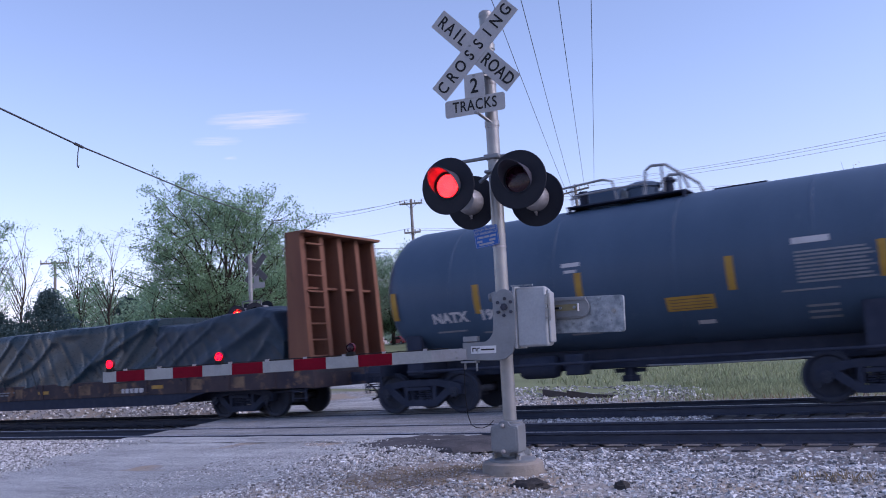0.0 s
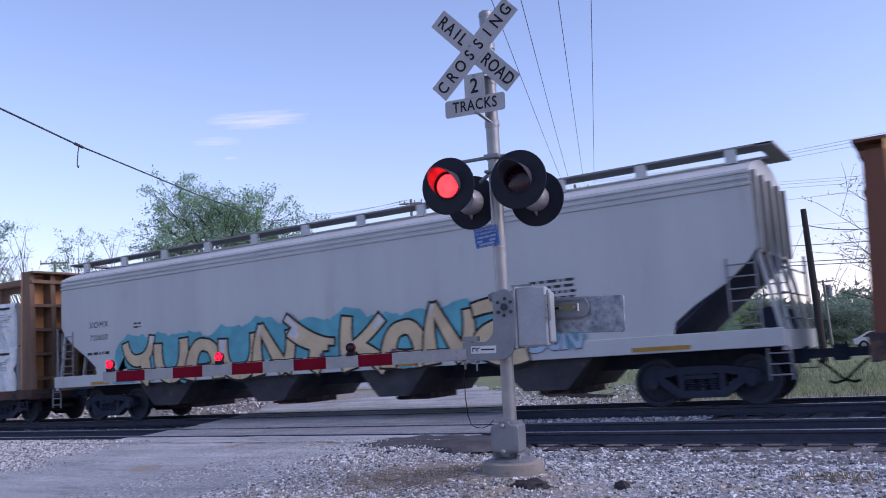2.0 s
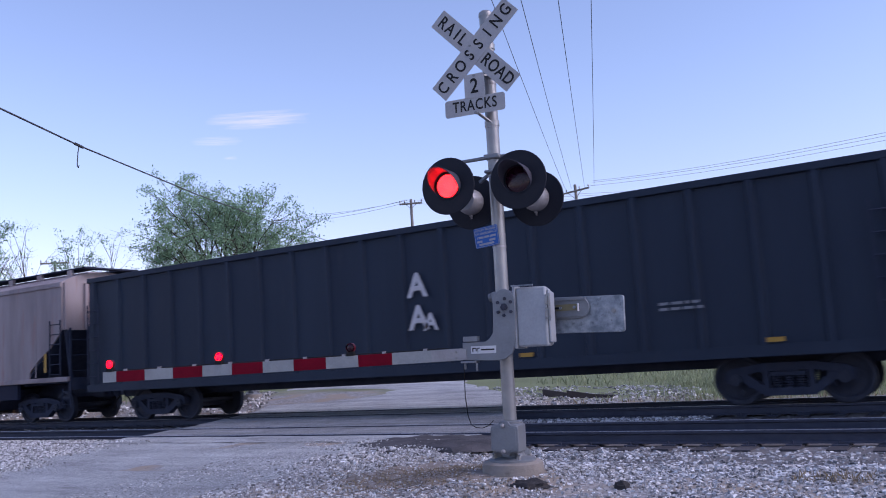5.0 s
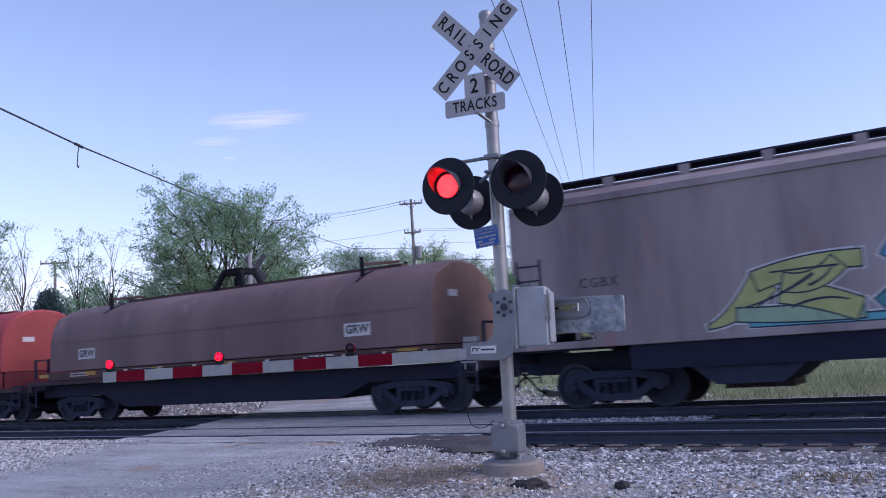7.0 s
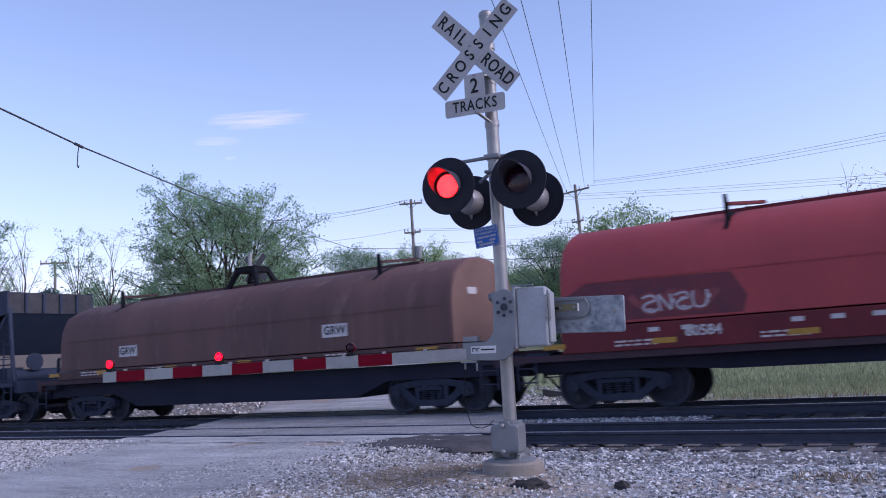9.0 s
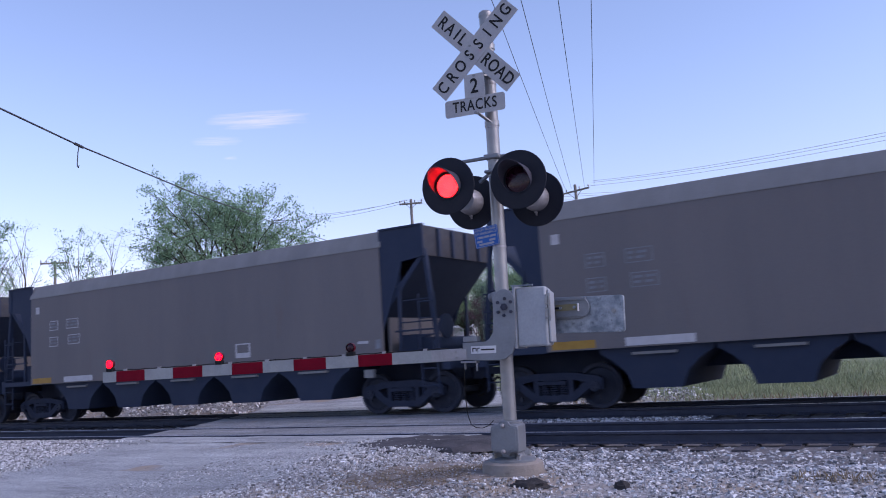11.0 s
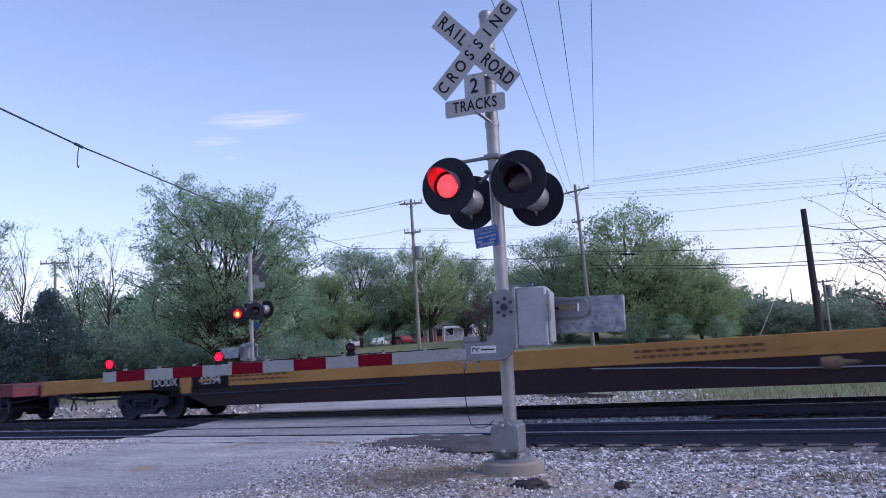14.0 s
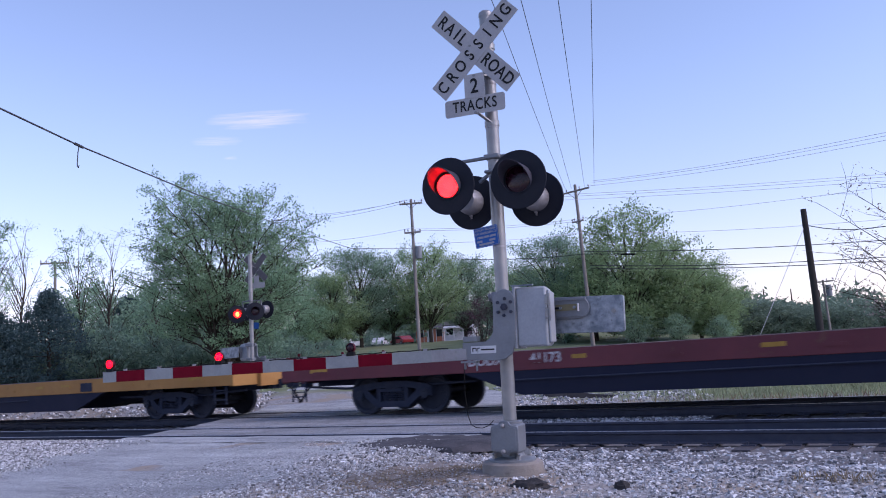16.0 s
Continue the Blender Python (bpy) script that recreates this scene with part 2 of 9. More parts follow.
gx, gy = steps_out(-1600, 1600, -90, 45, 1.5), steps_out(-1600, 1800, -12, 110, 1.5)
gx = sorted(set(gx + [-8.0 + 0.25 * k for k in range(33)]))
gy = sorted(set(gy + [5.0 + 0.25 * k for k in range(25)]))
g = Geo()
g.v = [(x, y, ground_z(x, y)) for y in gy for x in gx]
nx = len(gx)
g.f = [(j * nx + i, j * nx + i + 1, (j + 1) * nx + i + 1, (j + 1) * nx + i) for j in range(len(gy) - 1) for i in range(nx - 1)]


def ground_material():
    """Grass, with bare gravel along the line and round the camera."""
    m = mat("grass_and_gravel", (0.19, 0.225, 0.12), (0.14, 0.17, 0.09), (0.25, 0.235, 0.165), s=0.35, rough=0.95, bump=0.8, fine=12, stain=0.58)
    n, l = m.node_tree.nodes, m.node_tree.links
    b = n["Principled BSDF"]
    old = b.inputs["Base Color"].links[0].from_socket
    sep = n.new("ShaderNodeSeparateXYZ")
    co = n.new("ShaderNodeTexCoord").outputs["Object"]
    l.new(co, sep.inputs[0])
    wob = n.new("ShaderNodeTexNoise")
    wob.inputs["Scale"].default_value = 0.5
    wob.inputs["Detail"].default_value = 6
    l.new(co, wob.inputs["Vector"])
    add = n.new("ShaderNodeMath")
    add.operation = "MULTIPLY_ADD"
    add.inputs[1].default_value = 6.0
    l.new(wob.outputs["Fac"], add.inputs[0])
    l.new(sep.outputs[1], add.inputs[2])
    rng = n.new("ShaderNodeMapRange")
    rng.inputs[1].default_value, rng.inputs[2].default_value = 25.0, 27.0
    l.new(add.outputs[0], rng.inputs[0])
    peb = n.new("ShaderNodeTexVoronoi")
    peb.inputs["Scale"].default_value = 26
    l.new(co, peb.inputs["Vector"])
    ramp = n.new("ShaderNodeValToRGB")
    ramp.color_ramp.elements[0].color, ramp.color_ramp.elements[1].color = (0.12, 0.118, 0.12, 1), (0.40, 0.405, 0.41, 1)
    l.new(peb.outputs["Color"], ramp.inputs[0])
    dirt = n.new("ShaderNodeTexNoise")
    dirt.inputs["Scale"].default_value, dirt.inputs["Detail"].default_value = 1.1, 7
    l.new(co, dirt.inputs["Vector"])
    dr = n.new("ShaderNodeMapRange")
    dr.inputs[1].default_value, dr.inputs[2].default_value = 0.46, 0.58
    l.new(dirt.outputs["Fac"], dr.inputs[0])
    mx0 = n.new("ShaderNodeMix")
    mx0.data_type = "RGBA"
    mx0.inputs[7].default_value = (0.29, 0.25, 0.21, 1)
    l.new(dr.outputs[0], mx0.inputs[0])
    l.new(ramp.outputs[0], mx0.inputs[6])
    mx = n.new("ShaderNodeMix")
    mx.data_type = "RGBA"
    l.new(rng.outputs[0], mx.inputs[0])
    l.new(mx0.outputs[2], mx.inputs[6])
    l.new(old, mx.inputs[7])
    l.new(mx.outputs[2], b.inputs["Base Color"])
    return m


tagged(part("ground", g, ground_material(), smooth=60), "gravel verge and rough spring grass rising to a low hill", "ground", kind="structure")


# road slab: strips between the rail grooves
def road_strip(g, y0, y1, n, ragged=0.0):
    rows = []
    for j in range(n + 1):
        y = y0 + (y1 - y0) * j / n
        cx, hw = road_mid(y)
        lo = cx - hw + ragged * noise.noise((y * 0.9, 3.1, 0)) - ragged * 0.5 * noise.noise((y * 4, 1.1, 0))
        hi = cx + hw + ragged * noise.noise((y * 0.9, 8.3, 0)) + ragged * 0.5 * noise.noise((y * 4, 5.1, 0))
        if y < 9.6:
            lo -= 14 * step(10.5, 8.5, y)
        rows.append([(lo + (hi - lo) * k / 16, y, road_z(y, lo + (hi - lo) * k / 16) + 0.012 * noise.noise((k * 0.6, y * 0.7, 0))) for k in range(17)])
    base = len(g.v)
    for r in rows:
        g.v += r + [(x, y, z - 0.16) for x, y, z in (r[0], r[-1])]
    for j in range(n):
        p, q = base + j * 19, base + (j + 1) * 19
        g.f += [(p + k, p + k + 1, q + k + 1, q + k) for k in range(16)]
        g.f += [(p + 17, p, q, q + 17), (p + 16, p + 18, q + 18, q + 16)]
    for r in (base, base + n * 19):
        g.f.append((r + 17, *range(r, r + 17), r + 18))


def wear_road(m):
    """Pale aggregate showing in bands along the traffic, and dark and light chips."""
    n, l = m.node_tree.nodes, m.node_tree.links
    b = n["Principled BSDF"]
    old = b.inputs["Base Color"].links[0].from_socket
    co = n.new("ShaderNodeTexCoord").outputs["Object"]
    mp = n.new("ShaderNodeMapping")
    mp.inputs["Rotation"].default_value, mp.inputs["Scale"].default_value = (0, 0, radians(-22)), (0.22, 1.5, 1)
    l.new(co, mp.inputs[0])
    band = n.new("ShaderNodeTexNoise")
    band.inputs["Scale"].default_value, band.inputs["Detail"].default_value, band.inputs["Roughness"].default_value = 1.3, 6, 0.65
    l.new(mp.outputs[0], band.inputs["Vector"])
    chip = n.new("ShaderNodeTexVoronoi")
    chip.inputs["Scale"].default_value = 62
    l.new(co, chip.inputs["Vector"])
    sep = n.new("ShaderNodeSeparateColor")
    l.new(chip.outputs["Color"], sep.inputs[0])
    val = n.new("ShaderNodeMapRange")
    val.inputs[3].default_value, val.inputs[4].default_value = 0.62, 1.38
    l.new(sep.outputs[0], val.inputs[0])
    tone = n.new("ShaderNodeMapRange")
    tone.inputs[1].default_value, tone.inputs[2].default_value, tone.inputs[3].default_value, tone.inputs[4].default_value = 0.35, 0.7, 0.82, 1.3
    l.new(band.outputs["Fac"], tone.inputs[0])
    mul = n.new("ShaderNodeMath")
    mul.operation = "MULTIPLY"
    l.new(val.outputs[0], mul.inputs[0])
    l.new(tone.outputs[0], mul.inputs[1])
    hs = n.new("ShaderNodeHueSaturation")
    l.new(mul.outputs[0], hs.inputs["Value"])
    l.new(old, hs.inputs["Color"])
    l.new(hs.outputs[0], b.inputs["Base Color"])


wear_road(ASPHALT)
CROSS_PAVING = mat("crossing_asphalt", (0.30, 0.315, 0.33), (0.215, 0.225, 0.24), (0.27, 0.24, 0.225), s=0.9, rough=0.92, bump=0.9, fine=55, stain=0.6)
wear_road(CROSS_PAVING)
g = Geo()
road_strip(g, -30, 11.5, 130, 0.35)
road_strip(g, RAIL_Y[3] + 0.11, 44, 70, 0.3)
tagged(part("road", g, ASPHALT, smooth=40), "worn pale grey asphalt road over the level crossing", "road", kind="structure")

# darker paving between and beside the rails
g = Geo()
road_strip(g, RAIL_Y[0] + 0.11, RAIL_Y[1] - 0.09, 4, 0.1)
road_strip(g, RAIL_Y[1] + 0.11, RAIL_Y[2] - 0.09, 10, 0.2)
road_strip(g, RAIL_Y[2] + 0.11, RAIL_Y[3] - 0.09, 4, 0.1)
tagged(part("crossing_paving", g, CROSS_PAVING, smooth=40), "darker worn asphalt paving between the rails", "road", kind="structure")

# tar seam across the approach
g = Geo()
pts = [(-16.5 + 0.25 * k, 10.42 + 0.03 * math.sin(k * 0.9) + 0.02 * k * 0.1) for k in range(35)]
for k in range(len(pts) - 1):
    (xa, ya), (xb, yb) = pts[k], pts[k + 1]
    w = 0.018 + 0.012 * math.sin(k * 2.1)
    g.add([(xa, ya - w, road_z(ya) + 0.016), (xb, yb - w, road_z(yb) + 0.016), (xb, yb + w, road_z(yb) + 0.016), (xa, ya + w, road_z(ya) + 0.016)], [(0, 1, 2, 3)])
tagged(part("tar_seam", g, RUBBER), "dark tar seam across the approach", "road", kind="structure")

# ballast beds
for cy, nm in ((NEAR_C, "near"), (FAR_C, "far")):
    g = Geo()
    xs = [-140 + 2.0 * i for i in range(121)]
    prof = [(-2.5, -0.36), (-1.75, -0.235), (-1.2, -0.215), (0, -0.215), (1.2, -0.215), (1.75, -0.235), (2.5, -0.36)]
    for x in xs:
        g.v += [(x, cy + p, z + 0.02 * noise.noise((x, p, 2.2))) for p, z in prof]
    g.f = [(i * 7 + k, (i + 1) * 7 + k, (i + 1) * 7 + k + 1, i * 7 + k + 1) for i in range(120) for k in range(6)]
    tagged(part("ballast_bed", g, BALLAST), "dark crushed-stone ballast under the rails", "ballast", kind="structure")

# rails and ties
FOOT = [(-0.075, -0.17), (0.075, -0.17), (0.075, -0.158), (0.02, -0.145), (0.0085, -0.135), (0.0085, -0.055), (0.034, -0.04),
        (0.036, -0.006), (-0.036, -0.006), (-0.034, -0.04), (-0.0085, -0.055), (-0.0085, -0.135), (-0.02, -0.145), (-0.075, -0.158)]
HEAD = [(-0.034, -0.006), (0.034, -0.006), (0.028, 0.0), (-0.028, 0.0)]
tie_g = Geo().box(-0.115, 0.115, -1.3, 1.3, -0.19, 0.0)
tie_mesh = tie_g.mesh("tie", TIMBER)
plate_mesh = Geo().box(-0.09, 0.09, -0.18, 0.18, 0, 0.014).box(-0.03, -0.01, -0.12, -0.09, 0.014, 0.05).box(0.01, 0.03, 0.09, 0.12, 0.014, 0.05).mesh("tie_plate", RAIL)
tracks = []
for k, cy in enumerate((NEAR_C, FAR_C)):
    tr = thing("railway_track", ("dark steel rails on weathered timber ties" if k == 0 else "rails on which the freight train runs"),
               "railway track", pose(0, cy, 0), group="tracks", kind="structure")
    tracks.append(tr)
    for s in (-0.7525, 0.7525):
        r = part("rail", Geo().prism([(p + s, z) for p, z in FOOT], "x", -140, 100), RAIL, tr)
        part("rail_head", Geo().prism([(p + s, z) for p, z in HEAD], "x", -140, 100), RAILTOP, r, "bright worn running surface")
    rest = Geo()
    x, rng = -80.0, random.Random(5 + k)
    while x < 30:
        x += 0.53
        lo, hi = (road_mid(cy)[0] - 4.4, road_mid(cy)[0] + 4.3)
        if lo < x < hi:
            continue
        dx, dy, dz = rng.uniform(-0.03, 0.03), rng.uniform(-0.05, 0.05), rng.uniform(-0.012, 0.004)
        if -30 < x < 8:
            t = part("tie", tie_mesh, TIMBER, tr, m=pose(x + dx, dy, -0.186 + dz, 0, 0, rng.uniform(-0.8, 0.8)))
            for s in (-0.7525, 0.7525):
                part("tie_plate", plate_mesh, RAIL, t, m=pose(0, s - dy, 0.002))
        else:
            rest.box(x + dx - 0.115, x + dx + 0.115, -1.3 + dy, 1.3 + dy, -0.37, -0.186)
    tagged(part("distant_tie", rest, TIMBER, tr), kind="stuff")
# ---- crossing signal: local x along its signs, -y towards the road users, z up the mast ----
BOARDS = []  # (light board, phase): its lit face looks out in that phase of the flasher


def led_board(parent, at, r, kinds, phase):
    """A round board on an upright pivot, with glowing diodes on one face and a plain dark red lens on the other. The
    pivot is added: turning the board stands in for switching the lamp.
    """
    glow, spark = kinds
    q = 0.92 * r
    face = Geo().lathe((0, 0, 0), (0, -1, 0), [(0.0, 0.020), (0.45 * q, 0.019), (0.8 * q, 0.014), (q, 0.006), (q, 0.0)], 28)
    board = part("light_board", face, glow, parent, "round diode board on an added pivot, turned to blink", m=pose(*at))
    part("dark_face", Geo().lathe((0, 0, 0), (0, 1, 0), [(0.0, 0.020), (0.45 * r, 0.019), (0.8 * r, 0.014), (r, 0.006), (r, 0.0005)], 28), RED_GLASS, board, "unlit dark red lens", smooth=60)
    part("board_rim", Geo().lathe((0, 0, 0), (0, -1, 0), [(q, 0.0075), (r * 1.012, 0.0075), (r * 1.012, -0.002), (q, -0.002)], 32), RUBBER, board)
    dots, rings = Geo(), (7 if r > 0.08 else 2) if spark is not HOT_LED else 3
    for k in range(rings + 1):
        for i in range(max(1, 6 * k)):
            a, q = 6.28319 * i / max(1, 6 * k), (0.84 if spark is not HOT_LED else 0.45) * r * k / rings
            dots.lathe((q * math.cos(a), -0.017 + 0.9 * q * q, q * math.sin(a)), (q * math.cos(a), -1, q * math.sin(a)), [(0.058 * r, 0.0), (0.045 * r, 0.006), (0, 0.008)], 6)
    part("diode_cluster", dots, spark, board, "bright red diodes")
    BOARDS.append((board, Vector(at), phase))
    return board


def lamp_unit(parent, x, y, z, turn, hot=None, phase=0, tilt=0):
    """A flashing-light unit: round black background, hood, lens, housing. It looks along local -y before it is turned."""
    m = pose(x, y, z, 0, 0, turn) @ pose(0, 0, 0, tilt, 0, 0)
    disc = part("background_disc", Geo().lathe((0, 0, 0), (0, -1, 0), [(0.140, -0.012), (0.30, -0.012), (0.306, 0.0), (0.30, 0.006), (0.155, 0.012), (0.155, 0.004), (0.140, 0.0), (0.140, -0.012)], 40), LAMP_BLACK, parent, m=m)
    n, hood = 30, Geo()
    for j, (d, lo) in enumerate(((0.0, 0), (1.0, 0))):
        for i in range(n + 1):
            a = math.pi * (-0.22 + 1.44 * i / n)
            reach = 0.02 + (0.29 * max(0.0, math.sin(a * 0.78 + 0.35)) if j else 0)
            for r in (0.152, 0.157):
                hood.v.append((r * math.cos(a), -reach, r * math.sin(a)))
    w = 2 * (n + 1)
    for i in range(n):
        p = 2 * i
        hood.f += [(p, p + 2, w + p + 2, w + p), (p + 1, w + p + 1, w + p + 3, p + 3), (w + p, w + p + 2, w + p + 3, w + p + 1)]
    part("hood", hood, HOOD_BLACK, disc)
    ring = Geo().lathe((0, 0, 0), (0, -1, 0), [(0.136, 0.0), (0.136, 0.02), (0.150, 0.02), (0.150, 0.0)], 32)
    part("lens_ring", ring, LAMP_BLACK, disc)
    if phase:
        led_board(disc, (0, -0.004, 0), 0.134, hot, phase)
    else:
        part("lens", Geo().lathe((0, 0, 0), (0, -1, 0), [(0.0, 0.030), (0.06, 0.028), (0.11, 0.022), (0.136, 0.012), (0.136, 0.0)], 28), RED_GLASS, disc, "unlit dark red lens")
    body = Geo().lathe((0, 0, 0), (0, 1, 0), [(0.145, -0.0), (0.145, 0.06), (0.128, 0.20), (0.115, 0.225), (0.0, 0.235)], 28)
    part("housing", body, ALU, disc, "pale cast metal housing")
    part("latch", Geo().cyl((0, 0.03, -0.16), (0, 0.07, -0.16), 0.014, n=8).box(-0.008, 0.008, 0.03, 0.05, -0.19, -0.15), ALU, disc)
    return disc


def bolt(parent, x, y, z, r=0.018, d=0.02, material=None):
    part("bolt", Geo().cyl((x, y, z), (x, y - d, z), r, n=6).cyl((x, y - d, z), (x, y - d - 0.012, z), r * 0.55, n=8), material or GALV, parent)


def crossing_signal(place, front, label, aim=0):
    s = thing("crossing_signal", label, "crossing signal", place, "crossing signals")
    # foundation, cast base and junction box
    part("foundation", Geo().lathe((0, 0, -0.35), (0, 0, 1), [(0.345, 0), (0.325, 0.30), (0.312, 0.515), (0.29, 0.53), (0.0, 0.533)], 36), CONCRETE, s, "rough round concrete foundation")
    base = Geo().lathe((0, 0, 0.18), (0, 0, 1), [(0.24, 0.0), (0.24, 0.02), (0.20, 0.035), (0.13, 0.05), (0.105, 0.12), (0.10, 0.36), (0.12, 0.37), (0.12, 0.40), (0.075, 0.41)], 28)
    base_o = part("mast_base", base, GREY_PAINT, s, "cast grey mast base")
    for a in (40, 130, 220, 310):
        x, y = 0.19 * math.cos(radians(a)), 0.19 * math.sin(radians(a))
        part("anchor_bolt", Geo().cyl((x, y, 0.2), (x, y, 0.235), 0.026, n=6).cyl((x, y, 0.235), (x, y, 0.27), 0.013, n=8), GALV, base_o)
        part("web_plate", Geo().bar((x * 0.4, y * 0.4, 0.30), (x * 0.98, y * 0.98, 0.22), 0.02, 0.1), GREY_PAINT, base_o)
    jb = part("junction_box", Geo().box(-0.142, 0.142, -0.2, 0.06, 0.275, 0.56), GREY_PAINT, s, "grey cast junction box", bevel=0.02)
    cover = [(-0.16, 0.30), (-0.07, 0.29), (-0.04, 0.262), (0.04, 0.262), (0.07, 0.29), (0.16, 0.30), (0.165, 0.33), (0.165, 0.52), (0.155, 0.545),
             (0.075, 0.56), (0.045, 0.60), (-0.045, 0.60), (-0.075, 0.56), (-0.155, 0.545), (-0.165, 0.52), (-0.165, 0.33)]
    cover = [(0.9 * x + 0.01, z) for x, z in cover]
    part("cover", Geo().prism(cover, "y", -0.225, -0.2), GREY_PAINT, jb, bevel=0.006)
    part("cover_panel", Geo().prism([(0.01 + (x - 0.01) * 0.86, 0.43 + (z - 0.43) * 0.86) for x, z in cover], "y", -0.233, -0.225), GREY_PAINT, jb, bevel=0.004)
    for z in (0.30, 0.555):
        part("cover_knob", Geo().lathe((0, -0.233, z), (0, -1, 0 + z), [(0.022, 0), (0.022, 0.018), (0.012, 0.03), (0, 0.032)], 12), ALU, jb)
    part("loose_cable", Geo().tube([(-0.13, -0.15, 0.60), (-0.17, -0.16, 0.555), (-0.24, -0.18, 0.525), (-0.31, -0.19, 0.53), (-0.36, -0.2, 0.565), (-0.385, -0.21, 0.65), (-0.395, -0.24, 0.85), (-0.38, -0.27, 1.16)], 0.0045, 6), RUBBER, s, "thin black loose cable")
    # mast
    part("mast", Geo().cyl((-0.006, 0, 0.5), (-0.058, 0, 4.97), 0.0705, n=28, caps=False).lathe((-0.058, 0, 4.96), (-0.058, 0, 6), [(0.076, -0.02), (0.078, 0.0), (0.074, 0.03), (0.05, 0.05), (0, 0.055)], 24), GALV, s, "tall galvanised steel tube with cap")
    for z in (2.53, 2.40, 3.70, 4.18, 4.62):
        part("band_clamp", Geo().lathe((-0.0117 * z, 0, z), (-0.0117 * z, 0, 9), [(0.071, -0.01), (0.0745, -0.01), (0.0745, 0.01), (0.071, 0.01)], 24), ALU, s)
    # crossbuck and track-count sign
    xb = -0.114
    for k, (ang, word) in enumerate(((-45, "RAIL  ROAD"), (45, "CROSSING"))):
        m = pose(xb, -0.22 - 0.006 * k, 4.515, 0, -ang + 1.2, 0)
        blade = part("crossbuck_blade", Geo().box(-0.6095, 0.6095, -0.002, 0.002, -0.1145, 0.1145), SIGN_WHITE, s, "white crossbuck blade with black capitals", m=m, bevel=0.001)
        part("blade_back", Geo().box(-0.605, 0.605, 0.0025, 0.0045, -0.11, 0.11), BACK_GREY, blade, "bare metal back")
        for i, ch in enumerate(word.replace("  ", " ")):
            n = len(word.replace("  ", " "))
            x = -0.525 + 1.05 * i / (n - 1)
            if ch == " ":
                continue
            if k == 0:
                x = (-0.515, -0.395, -0.285, -0.195, 0, 0.185, 0.30, 0.415, 0.53)[i]
            letters(ch, 0.19, BLACK_PRINT, blade, facing(x, -0.0045, 0.0, 0.8), bold=0.0025)
        for x in ((-0.02, 0.1),):
            bolt(blade, 0.0, -0.003, 0.075 if k else -0.075, 0.014, 0.006)
    tr = part("track_count_sign", Geo().prism(_rounded([(-0.49, 3.815), (0.205, 3.815), (0.205, 4.005), (-0.49, 4.005)], 0.035), "y", -0.222, -0.218), SIGN_WHITE, s, "white plate with TRACKS in black")
    part("number_plate", Geo().prism(_rounded([(-0.25, 3.995), (-0.02, 3.995), (-0.02, 4.255), (-0.25, 4.255)], 0.03), "y", -0.2275, -0.2235), SIGN_WHITE, tr, "white plate with a black 2")
    letters("2", 0.225, BLACK_PRINT, tr, facing(-0.135, -0.2305, 4.115, 0.85), bold=0.003)
    letters("TRACKS", 0.165, BLACK_PRINT, tr, facing(-0.142, -0.2245, 3.912, 0.78), bold=0.002, spacing=1.12)
    bolt(tr, -0.13, -0.222, 3.825, 0.018, 0.012)
    bolt(tr, -0.135, -0.228, 4.235, 0.014, 0.008)
    for z, tip in ((3.74, 3.83), (4.26, 4.24), (4.60, 4.55)):
        part("sign_bracket", Geo().bar((-0.03, -0.06, z), (-0.12, -0.216, tip), 0.045, 0.012).lathe((-0.0117 * z, 0, z), (-0.0117 * z, 0, 9), [(0.071, -0.03), (0.08, -0.03), (0.08, 0.03), (0.071, 0.03)], 20), GALV, s)
    # cross arm and flashing lights
    part("lamp_arm", Geo().tube([(-0.46, -0.02, 3.365), (-0.2, -0.02, 3.37), (0, -0.02, 3.37), (0.2, -0.02, 3.37), (0.36, -0.02, 3.365)], 0.02, 10), GREY_PAINT, s, "tubular cross arm")
    for z0, z1 in ((3.345, 3.395), (3.19, 3.225)):
        part("arm_clamp", Geo().box(-0.125, 0.05, -0.10, 0.10, z0, z1), GREY_PAINT, s, bevel=0.012)
    part("arm_strut", Geo().bar((-0.09, 0, 3.205), (-0.24, 0.05, 3.13), 0.03, 0.03), GREY_PAINT, s)
    for x in (-0.446, 0.343):
        part("lamp_stem", Geo().cyl((x, -0.05, 3.04), (x, -0.02, 3.36), 0.022, n=10), GREY_PAINT, s)
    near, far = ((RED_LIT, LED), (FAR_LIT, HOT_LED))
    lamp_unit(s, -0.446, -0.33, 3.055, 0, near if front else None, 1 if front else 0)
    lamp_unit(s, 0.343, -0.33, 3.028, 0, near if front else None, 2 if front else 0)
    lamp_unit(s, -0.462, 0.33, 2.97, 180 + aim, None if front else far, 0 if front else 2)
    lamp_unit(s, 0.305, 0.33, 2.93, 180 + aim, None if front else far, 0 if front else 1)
    # blue notice
    bl = part("blue_notice", Geo().prism(_rounded([(-0.275, 2.405), (0.0, 2.405), (0.0, 2.62), (-0.275, 2.62)], 0.018), "y", -0.084, -0.080), SIGN_BLUE, s, "small blue notice with white print", m=Matrix.Translation((-0.1375, 0, 2.5125)) @ pose(0, 0, 0, 0, -6.5, 0) @ Matrix.Translation((0.1375, 0, -2.5125)))
